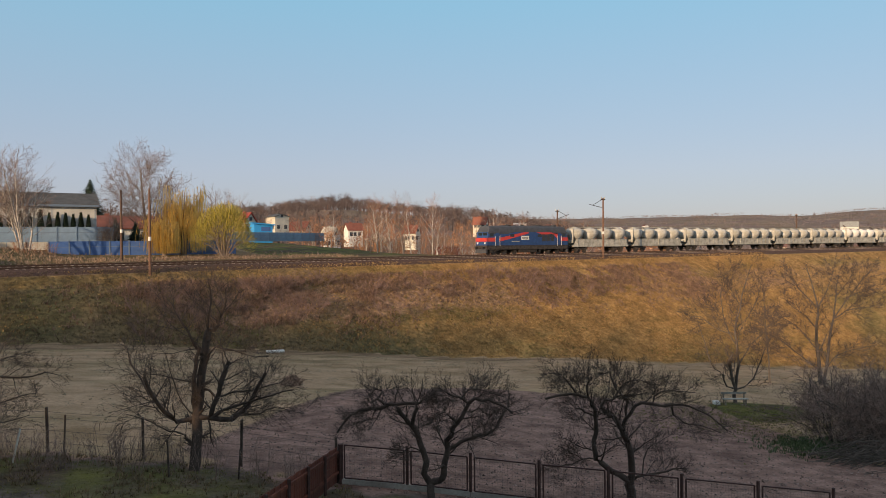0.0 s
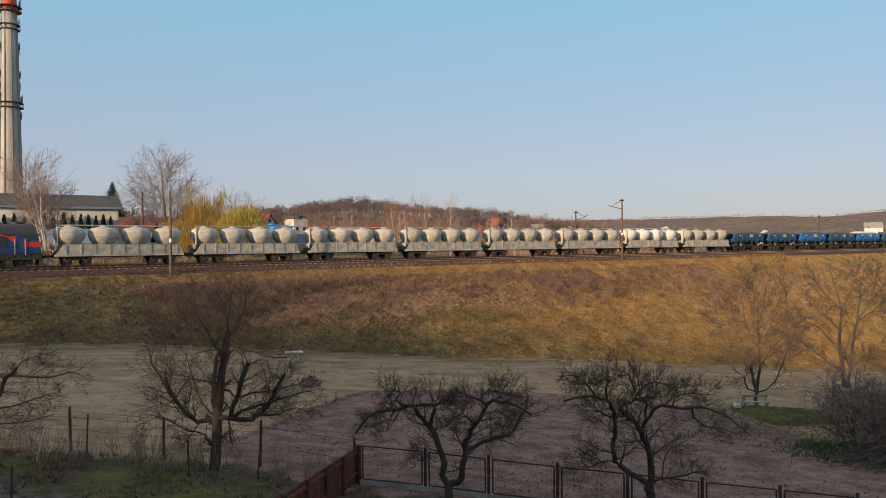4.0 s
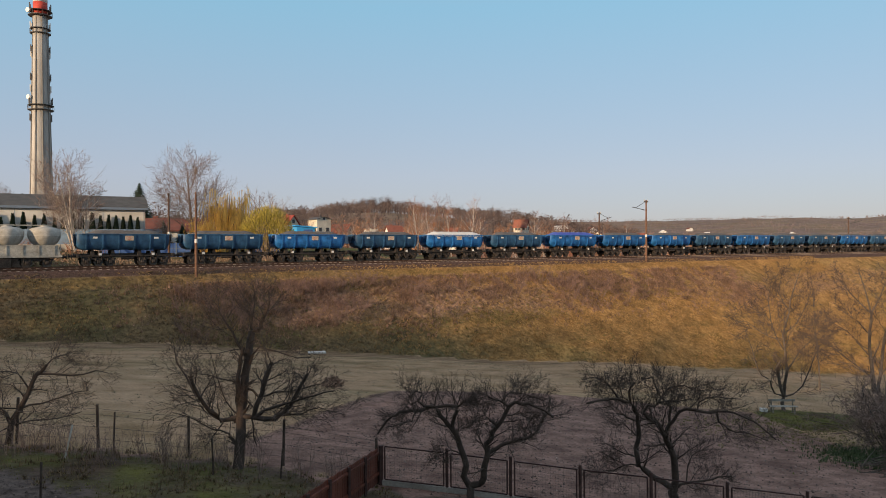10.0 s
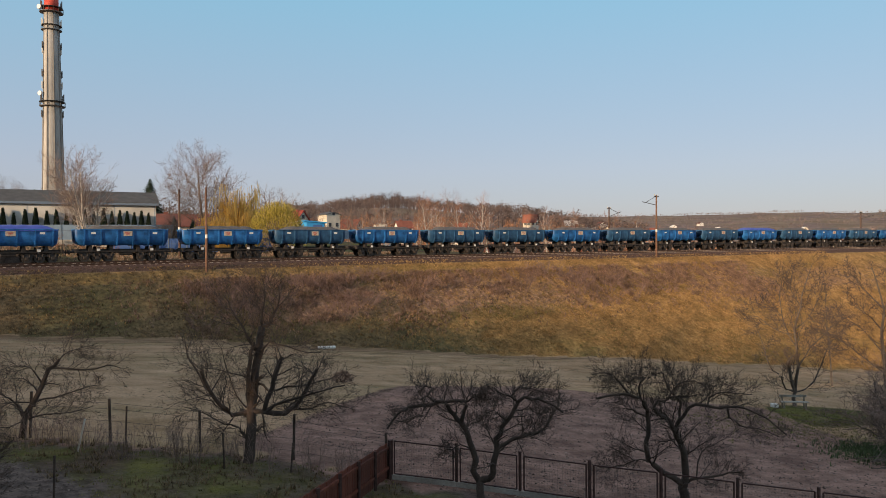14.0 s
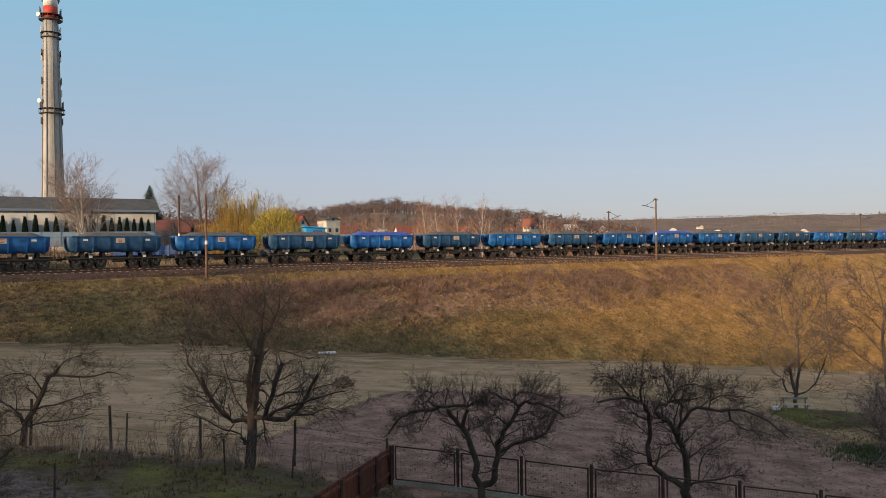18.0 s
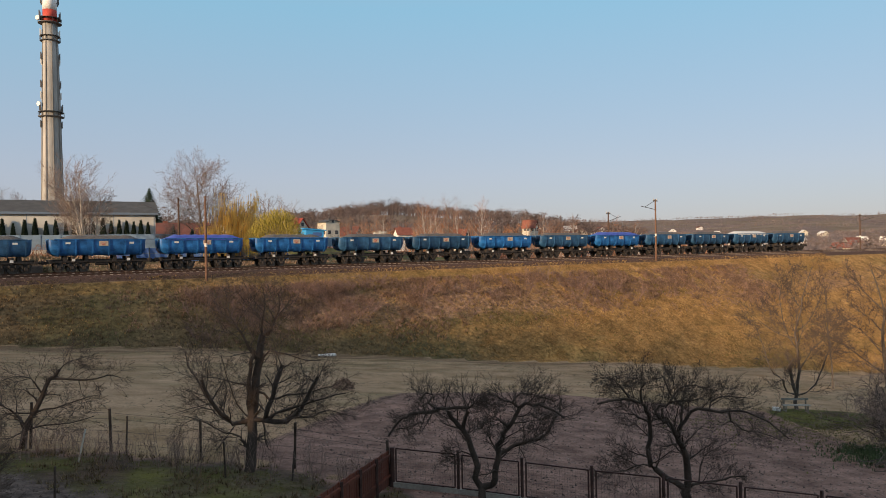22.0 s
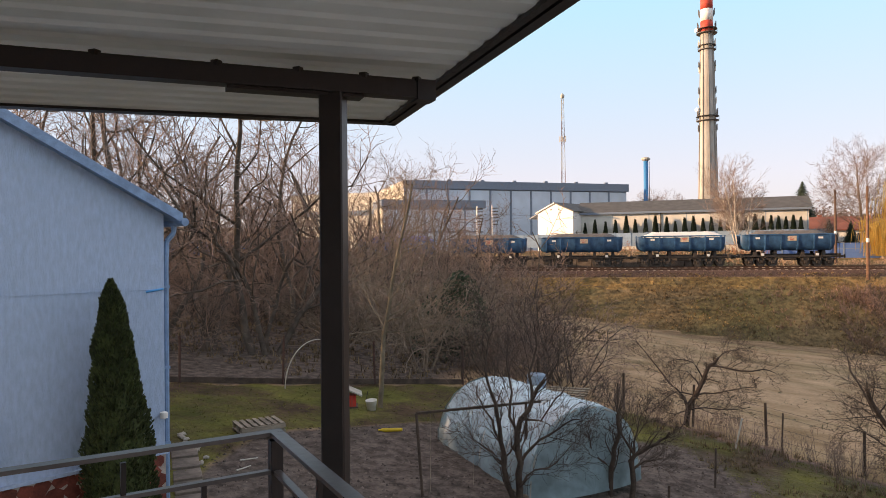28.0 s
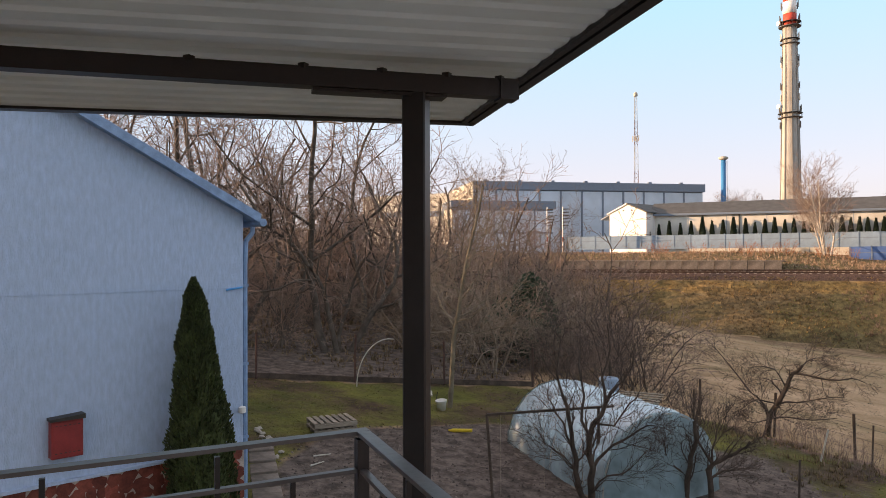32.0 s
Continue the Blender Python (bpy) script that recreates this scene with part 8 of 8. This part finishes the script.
def build_yellow_bush(x, y, r, h):
    t = thing("yellow_bush", "large rounded bush with yellow-green buds", "bush", Matrix.Translation((x, y, ground_z(x, y) - 0.1)))
    rg = random.Random(8)
    W, S = ([], []), ([], [])
    for i in range(60):
        a = i * 2.4
        sp = rg.uniform(0.05, 0.95) * r
        e = Vector((math.cos(a) * sp, math.sin(a) * sp, h * math.sqrt(max(0.05, 1 - (sp / r) ** 2)) * rg.uniform(0.7, 0.95)))
        tube(*W, [Vector((math.cos(a) * 0.3, math.sin(a) * 0.3, -0.2)), e * 0.45 + Vector((0, 0, 0.4)), e], [0.07, 0.045, 0.015], 5)
    for i in range(8000):
        a, q = rg.uniform(0, 6.28), rg.random()
        e = rg.random() ** 0.45
        lump = 1 + 0.13 * noise.noise(Vector((math.cos(a) * 2, math.sin(a) * 2, e * 3)))
        k = (0.55 + 0.5 * q ** 0.5) * lump
        c = Vector((math.cos(a) * math.sqrt(1 - e * e) * r * k, math.sin(a) * math.sqrt(1 - e * e) * r * k, 0.5 + e * (h - 0.5) * k))
        d = Vector((c.x, c.y, c.z * 0.8 + 1.5)).normalized()
        L = rg.uniform(0.25, 0.6)
        s = d.orthogonal().normalized() * 0.03
        s.rotate(Matrix.Rotation(rg.uniform(0, 3.14), 3, d))
        o = len(S[0])
        S[0].extend([tuple(c - s), tuple(c + s), tuple(c + d * L)])
        S[1].append((o, o + 1, o + 2))
    part("stem", mesh_of("stem", *W, M_BARK_WARM), None, t)["kind"] = "stuff"
    f = part("foliage", mesh_of("foliage", *S, M_BUSHLEAF), None, t, "yellow-green budding twigs")
    f["kind"] = "stuff"


build_yellow_bush(26.6, 99.5, 4.3, 6.9)


def spruce_mesh(seed, h):
    rg = random.Random(seed)
    V, F = [], []
    for w in range(30):
        u = w / 30
        z = h * (0.06 + 0.94 * u)
        R = h * 0.40 * (1 - u) ** 0.85 + 0.12
        for k in range(11):
            a = k * 0.571 + w * 0.7 + rg.uniform(-0.2, 0.2)
            rr = R * rg.uniform(0.75, 1.1)
            tip = Vector((math.cos(a) * rr, math.sin(a) * rr, z - rr * 0.28))
            s = Vector((-math.sin(a), math.cos(a), 0)) * rr * 0.24
            base = Vector((0, 0, z + 0.1))
            for j in range(3):
                o = len(V)
                m = base.lerp(tip, 0.3 + 0.3 * j)
                V += [tuple(m - s * (1.2 - j * 0.35)), tuple(m + Vector((0, 0, 0.12)) - (tip - base) * 0.25), tuple(m + s * (1.2 - j * 0.35)), tuple(m + (tip - base) * 0.3 - Vector((0, 0, 0.1)))]
                F.append((o, o + 1, o + 2, o + 3))
    return mesh_of("needles", V, F, M_NEEDLE)


SPRUCE = spruce_mesh(3, 10.0)
for x, y, k, z in ((14.2, 143.0, 1.16, 7.0), (9.0, 160.0, 0.8, 8.0), (17.0, 132.0, 0.42, 7.0), (20.0, 131.0, 0.38, 7.0), (24.5, 133.0, 0.45, 6.8), (28.0, 131.0, 0.4, 6.6), (-6.5, 200.0, 1.0, 10.0), (3.5, 190.0, 0.85, 9.0)):
    t = thing("spruce", "dark green spruce beyond the works", "conifer", Matrix.Translation((x, y, z - 0.2)), "spruces")
    t.scale = (k, k, k)
    o = new("needles", SPRUCE)
    o.parent = t
    part("stem", rodded((0, 0, -0.5), (0, 0, 9.0), 0.16, 6, 0.03), M_BARK, t)

birch_kinds = [tree_meshes(111 + i, 11.0 + i, 0.13, SPEC_LITE, M_BIRCH if i == 0 else M_BARK_WARM, M_TWIG_RED, thin=0.025) for i in range(2)]
village_kind = tree_meshes(119, 11.0, 0.16, SPEC_LITE, M_BARK_WARM, M_TWIG_WARM, 3, 0.2, 0.4, 0.03)
rng = random.Random(33)
for i in range(90):
    k = i / 90
    az = radians(21 + 24 * k + rng.uniform(-1, 1))
    d = rng.uniform(125, 260) * (1 - 0.15 * k)
    x, y = d * math.sin(az), d * math.cos(az)
    s, v = to_track(x, y)
    if v < 12:
        continue
    plant("birch", birch_kinds[i % 2], "slim birch with reddish bare crown", x, y, rng.uniform(0, 6.28), rng.uniform(0.5, 0.85), group="village birches")
for x, y, k in ((66.4, 130, 0.95), (71.0, 131, 0.85), (75.8, 130, 1.0), (78.0, 134, 0.7), (81.4, 130, 0.9), (85.0, 128, 0.95), (88.0, 133, 0.9), (93.0, 127, 0.95), (97.0, 131, 1.0), (101.0, 126, 1.0), (73.0, 138, 0.8), (69.0, 142, 0.8)):
    plant("birch", birch_kinds[0], "slim white-stemmed birch with reddish bare crown", x, y, x, k * 0.85, group="village birches")
for i in range(26):
    az = radians(11 + 26 * rng.random())
    d = rng.uniform(165, 300)
    plant("village_tree", village_kind, "bare tree between village houses", d * math.sin(az), d * math.cos(az), rng.uniform(0, 6.28), rng.uniform(0.8, 1.1), group="village trees")
plant("works_tree", poplar, "bare tree beside the works hall", -17.5, 205.0, 0.3, 1.05, group="works trees")
plant("works_tree", multi, "round bare tree behind the long building", -12.5, 185.0, 1.3, 1.15, group="works trees")
plant("works_tree", multi, "round bare tree behind the long building", -9.5, 188.0, 2.3, 1.0, group="works trees")
M_TWIG_BRAMBLE = mat("twig_bramble", (0.235, 0.150, 0.125), 0.9, var=0.3, scale=1, bump=0)
bramble_kinds = [tree_meshes(131 + i, 1.7, 0.018, SPEC_CANE, M_TWIG_BRAMBLE, M_TWIG_BRAMBLE, 14, 0.7, 0.6, 0.012) for i in range(2)]
for i in range(70):
    s, v = rng.uniform(10, 30) if i < 44 else rng.uniform(28, 70), rng.uniform(-15.5, -9.0)
    x, y, _ = track(s, v)
    plant("bramble_bush", bramble_kinds[i % 2], "low purple-brown bramble bush on the railway bank", x, y, rng.uniform(0, 6.28), rng.uniform(0.7, 1.5), group="bank brambles", category="shrub")
red_shrubs = [tree_meshes(121 + i, 1.9, 0.02, SPEC_CANE, M_TWIG_RED, M_TWIG_RED, 12, 0.5, 0.5) for i in range(2)]
for i in range(22):
    x, y = rng.uniform(-20, 7), rng.uniform(97, 105)
    plant("dry_shrub", red_shrubs[i % 2], "low orange-brown dry shrub on the terrace", x, y, rng.uniform(0, 6.28), rng.uniform(0.6, 1.2), group="terrace shrubs", category="shrub")


def far_wood(name, label, count, pick, m, hmin, hmax, seed, sprays=30, grove=0.0):
    """Far woodland: round uneven crowns of many small twig sprays over thin stems, in groves, joined."""
    rg = random.Random(seed)
    V, F = [], []
    done = 0
    while done < count:
        x, y = pick(rg)
        g = noise.noise(Vector((x * 0.014, y * 0.014, seed)))
        if g < grove - 0.35 + rg.uniform(-0.15, 0.15):
            continue
        done += 1
        z = ground_z(x, y) - 0.5
        h = rg.uniform(hmin, hmax) * (1 + 0.5 * g)
        w = h * rg.uniform(0.26, 0.40)
        lobes = [Vector((rg.gauss(0, 0.42), rg.gauss(0, 0.42), rg.uniform(-0.5, 0.6))) for _ in range(5)]
        for b in range(sprays):
            lobe = lobes[b % 5]
            d = lobe + Vector((rg.gauss(0, 1), rg.gauss(0, 1), rg.gauss(0, 1))).normalized() * rg.uniform(0.1, 0.52)
            c = Vector((x + d.x * w, y + d.y * w, z + h * (0.60 + 0.36 * d.z)))
            q = (d + Vector((rg.gauss(0, 0.4), rg.gauss(0, 0.4), 0.6 + rg.gauss(0, 0.4)))).normalized()
            k = w * rg.uniform(0.07, 0.16) * (45 / sprays) ** 0.5
            u = q.orthogonal().normalized() * k
            u.rotate(Matrix.Rotation(rg.uniform(0, 6.28), 3, q))
            r = q.cross(u)
            o = len(V)
            V += [tuple(c - u), tuple(c - r * 0.6), tuple(c + u * 1.4), tuple(c + r * 0.7)]
            F.append((o, o + 1, o + 2, o + 3))
        o = len(V)
        V += [(x - w * 0.06, y, z), (x + w * 0.06, y, z), (x + w * 0.03, y, z + h * 0.7), (x - w * 0.03, y, z + h * 0.7)]
        F.append((o, o + 1, o + 2, o + 3))
    ob = new(name, mesh_of(name, V, F, m))
    tagged(ob, label, "woodland", kind="stuff")


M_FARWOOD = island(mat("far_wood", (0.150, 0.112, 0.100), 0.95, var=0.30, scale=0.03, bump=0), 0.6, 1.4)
# far_wood made paler and greyer: distance haze put into the colour
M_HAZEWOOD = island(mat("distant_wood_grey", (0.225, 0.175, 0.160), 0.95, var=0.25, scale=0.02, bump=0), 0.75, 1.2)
M_FARBUD = island(mat("far_budding_wood", (0.33, 0.215, 0.060), 0.95, var=0.3, scale=0.03, bump=0), 0.7, 1.3)
M_FARRED = island(mat("far_red_wood", (0.37, 0.190, 0.105), 0.95, var=0.35, scale=0.03, bump=0), 0.6, 1.4)


def pick_ridge(rg):
    az = radians(rg.uniform(8, 44))
    d = rg.uniform(520, 960)
    return d * math.sin(az), d * math.cos(az)


def pick_slope(rg):
    az = radians(rg.uniform(10, 50))
    d = rg.uniform(290, 560)
    return d * math.sin(az), d * math.cos(az)


def pick_valley(rg):
    az = radians(rg.uniform(40, 68))
    d = 240 * (5 ** rg.random())
    return d * math.sin(az), d * math.cos(az)


def pick_far(rg):
    az = radians(rg.uniform(30, 70))
    d = rg.uniform(1000, 2150)
    return d * math.sin(az), d * math.cos(az)


far_wood("ridge_wood", "grey-brown bare woodland on the far ridge", 1900, pick_ridge, M_FARWOOD, 9, 15, 51, 60, 0.1)
far_wood("slope_wood", "reddish bare woodland on the village slope", 900, pick_slope, M_FARRED, 6, 11, 52, 60, 0.15)


def pick_village(rg):
    az = radians(rg.uniform(20.0, 43))
    d = rg.uniform(118, 245)
    return d * math.sin(az), d * math.cos(az)


def pick_near_slope(rg):
    az = radians(rg.uniform(6, 24))
    d = rg.uniform(250, 520)
    return d * math.sin(az), d * math.cos(az)


far_wood("village_thicket", "reddish bare thickets between the village houses", 460, pick_village, M_FARRED, 3.0, 7.0, 55, 130, 0.1)
far_wood("near_slope_wood", "brown bare woodland on the near slope", 620, pick_near_slope, M_FARWOOD, 6, 12, 56, 60, 0.15)
far_wood("budding_wood", "yellow budding trees scattered between the houses", 22, pick_slope, M_FARBUD, 6, 10, 58, 170)


def pick_crest(rg):
    az = radians(rg.choice((rg.uniform(10, 34), rg.uniform(19, 27))))
    d = rg.uniform(800, 900)
    return d * math.sin(az), d * math.cos(az)


far_wood("crest_wood", "taller bare trees along the crest of the ridge", 210, pick_crest, M_FARWOOD, 13, 21, 57, 110, 0.25)
far_wood("valley_wood", "brown bare trees and hedges in the valley, paled for haze", 1700, pick_valley, M_HAZEWOOD, 5, 11, 53, 45, 0.2)
far_wood("distant_wood", "woodland strips on distant hills, paled for haze", 5200, pick_far, M_HAZEWOOD, 5, 9, 54, 14, 0.22)


# ---- grass ----
def tufts(name, label, spots, m, h, w, blades, seed):
    """Grass tufts: spots are (x, y, size), one joined mesh."""
    rg = np.random.RandomState(seed)
    n = len(spots)
    P = np.array([(x, y, ground_z(x, y) - 0.02) for x, y, _ in spots])
    S = np.array([k for _, _, k in spots])
    V = np.zeros((n, blades, 3, 3))
    a = rg.uniform(0, 6.283, (n, blades))
    lean = rg.uniform(0.15, 0.9, (n, blades)) * h * S[:, None]
    hh = rg.uniform(0.55, 1.1, (n, blades)) * h * S[:, None]
    off = rg.normal(0, w * 1.5, (n, blades, 2)) * S[:, None, None]
    base = P[:, None, :] + np.concatenate([off, np.zeros((n, blades, 1))], 2)
    sd = np.stack([np.sin(a), -np.cos(a), np.zeros_like(a)], 2) * w * rg.uniform(0.4, 1.0, (n, blades, 1))
    V[:, :, 0] = base - sd
    V[:, :, 1] = base + sd
    V[:, :, 2] = base + np.stack([np.cos(a) * lean, np.sin(a) * lean, hh], 2)
    V = V.reshape(-1, 3)
    me = bpy.data.meshes.new(name)
    k = len(V) // 3
    me.vertices.add(len(V))
    me.vertices.foreach_set("co", V.ravel())
    me.loops.add(len(V))
    me.loops.foreach_set("vertex_index", np.arange(len(V), dtype=np.int32))
    me.polygons.add(k)
    me.polygons.foreach_set("loop_start", np.arange(0, len(V), 3, dtype=np.int32))
    me.update()
    me.materials.append(m)
    tagged(new(name, me), label, "grass", kind="stuff")


def bank_spots(seed, n, s0, s1, v0, v1, keep):
    rg = random.Random(seed)
    out = []
    while len(out) < n:
        s, v = rg.uniform(s0, s1), rg.uniform(v0, v1)
        x, y, _ = track(s, v)
        if v < -6.3:
            if rail_z(s) - 0.75 - (-6.3 - v) / 1.6 < field_z(x, y) - 0.1:
                continue
        k = keep(x, y, s, v)
        if rg.random() < k:
            out.append((x, y, rg.uniform(0.6, 1.4)))
    return out


spots = bank_spots(61, 46000, -32, 125, -36, -5.9, lambda x, y, s, v: 1.0 if noise.noise(Vector((x * 0.12, y * 0.12, 1.0))) > -0.25 else 0.35)
rng = random.Random(66)
# tufts split alike: bright where sun falls, darker for the western shade
golden = [smooth01(12, 62, 8 + to_track(q[0], q[1])[0] + rng.uniform(-8, 8)) > 0.5 or rng.random() < 0.12 for q in spots]
tufts("bank_grass", "dry golden grass on the railway bank", [q for q, g in zip(spots, golden) if g], M_DRY, 0.20, 0.036, 5, 1)
tufts("bank_dull_grass", "dull brown grass on the railway bank, darkened for shade", [q for q, g in zip(spots, golden) if not g], M_DRYDULL, 0.20, 0.036, 5, 8)
tufts("bank_bramble", "dark dry brambles on the upper bank", bank_spots(62, 15000, -20, 100, -20, -8.2, lambda x, y, s, v: min(1.0, max(0.02, 0.15 + 0.9 * noise.noise(Vector((x * 0.10, y * 0.16, 4.0))) + 0.7 * noise.noise(Vector((x * 0.5, y * 0.5, 1.0))) + 0.5 * noise.noise(Vector((x * 1.3, y * 1.3, 2.0))))) * smooth01(-19, -11, v) * smooth01(0, 14, s)), M_DRYDARK, 0.42, 0.030, 7, 2)
tufts("bank_green", "greener grass low on the bank", bank_spots(63, 900, -30, 110, -30, -8.0, lambda x, y, s, v: 1.0 if noise.noise(Vector((x * 0.08, y * 0.2, 9.0))) > 0.2 else 0.02), M_GREENGRASS, 0.22, 0.05, 5, 3)
tufts("terrace_grass", "tall dry grass beyond the track", bank_spots(64, 6000, -60, 45, 5.0, 24, lambda x, y, s, v: 0.95 if s < 8 else (0.8 if v < 13 else 0.1)), M_TERRACE, 0.34, 0.05, 5, 4)
rng = random.Random(65)
spots = []
while len(spots) < 9000:
    x, y = rng.uniform(-20, 9), rng.uniform(9, 29)
    if y < float(np.interp(x, EDGE_X, EDGE_Y)) and bed_at(x, y) < 0.5 and inside(x, y, PLOT) < 0.5:
        spots.append((x, y, rng.uniform(0.5, 1.3)))
tufts("lawn_grass", "short rough spring lawn", spots, M_GREENGRASS, 0.06, 0.02, 6, 5)
tufts("garden_weeds", "dry weeds and dead stalks in the rough grass", [q for q in spots if q[0] > -4.5 and noise.noise(Vector((q[0] * 0.7, q[1] * 0.7, 5.0))) > 0.0], M_DRYDULL, 0.20, 0.015, 5, 9)
spots = []
while len(spots) < 9000:
    x, y = rng.uniform(-14, 75), rng.uniform(24, 68)
    z = zones(x, y, *to_track(x, y))
    if z[0] < 0.4 and z[1] < 0.4 and z[2] < 0.5 and noise.noise(Vector((x * 0.15, y * 0.3, 2.0))) > -0.1:
        spots.append((x, y, rng.uniform(0.5, 1.3)))
tufts("field_grass", "pale short grass of the field", spots, mat("pale_grass", (0.30, 0.26, 0.17), 0.95, var=0.25, scale=1, bump=0), 0.07, 0.05, 4, 6)
rng = random.Random(67)
spots = [(34.4 + rng.gauss(0, 1.8), 19.0 + rng.gauss(0, 1.2), rng.uniform(0.3, 1.2)) for _ in range(2600)]
tufts("nettle_patch", "fresh bright green nettles at the thicket edge", spots, M_LEAFGREEN, 0.22, 0.03, 6, 10)
spots = [(39.0 + rng.gauss(0, 4.5), 26.3 + rng.gauss(0, 2.6), rng.uniform(0.5, 1.3)) for _ in range(2600)]
tufts("bench_lawn", "short green grass before the bench", spots, M_GREENGRASS, 0.10, 0.03, 5, 11)
spots = [(rng.uniform(33, 58), 0, rng.uniform(0.6, 1.5)) for _ in range(1500)]
spots = [(x, 12.0 + (x - 33) * 0.55 + rng.gauss(0, 2.6), k) for x, _, k in spots]
tufts("thicket_litter", "dead brown leaves and stalks under the thicket", spots, M_DRYDULL, 0.24, 0.035, 5, 12)
spots = [(rng.uniform(-30, -8), rng.uniform(24, 60), rng.uniform(0.6, 1.5)) for _ in range(4000)]
spots = [q for q in spots if q[1] > float(np.interp(q[0], EDGE_X, EDGE_Y)) + 0.3]
tufts("wood_litter", "dead stalks and leaves under the wood", spots, M_DRYDULL, 0.22, 0.04, 5, 7)


def clods(name, label, spots, m, seed):
    """Loose clods of tilled soil: flat four-sided lumps, one joined mesh."""
    rg = np.random.RandomState(seed)
    n = len(spots)
    P = np.array([(x, y, ground_z(x, y) - 0.02) for x, y, _ in spots])
    S = np.array([k for _, _, k in spots])
    V = np.zeros((n, 5, 3))
    a = rg.uniform(0, 6.283, n)
    for j in range(4):
        r = S * rg.uniform(0.6, 1.2, n)
        V[:, j] = P + np.stack([np.cos(a + j * 1.571) * r, np.sin(a + j * 1.571) * r, np.zeros(n)], 1)
    V[:, 4] = P + np.stack([rg.normal(0, 0.3, n) * S, rg.normal(0, 0.3, n) * S, S * rg.uniform(0.5, 1.0, n)], 1)
    F = [(5 * i + j, 5 * i + (j + 1) % 4, 5 * i + 4) for i in range(n) for j in range(4)]
    tagged(new(name, mesh_of(name, V.reshape(-1, 3).tolist(), F, m)), label, "soil", kind="stuff")


rng = random.Random(81)
spots = []
while len(spots) < 7000:
    x, y = rng.uniform(-12, 0.5), rng.uniform(9, 23.5)
    if inside(x, y, BED) > 0.4:
        spots.append((x, y, rng.uniform(0.02, 0.075)))
clods("bed_clods", "dark crumbly clods of the dug bed", spots, island(mat("bed_clod", (0.12, 0.097, 0.082), 0.97, var=0.35, scale=4, bump=0.4), 0.45, 1.6), 82)
spots = []
while len(spots) < 12000:
    x, y = rng.uniform(8, 40), rng.uniform(8, 38)
    if inside(x, y, PLOT) > 0.4 and rng.random() < 18 / math.hypot(x, y):
        spots.append((x, y, rng.uniform(0.03, 0.09)))
edge_spots = []
for i in range(2600):
    u, row = rng.random(), 0.3
    q = Vector((5.2, 25.6, 0)).lerp(Vector((18.9, 41.0, 0)), u) + Vector((0.747, -0.665, 0)) * (row + rng.gauss(0, 0.16))
    edge_spots.append((q.x, q.y, rng.uniform(0.02, 0.065)))
clods("furrow_ridge", "dark turned ridge along the plot edge", edge_spots, island(mat("ridge_clod", (0.150, 0.105, 0.078), 0.97, var=0.35, scale=4, bump=0.4), 0.45, 1.4), 84)
clods("plot_clods", "brown clods of the tilled plot", spots, island(mat("plot_clod", (0.20, 0.145, 0.118), 0.97, var=0.35, scale=4, bump=0.4), 0.45, 1.6), 83)

motions()
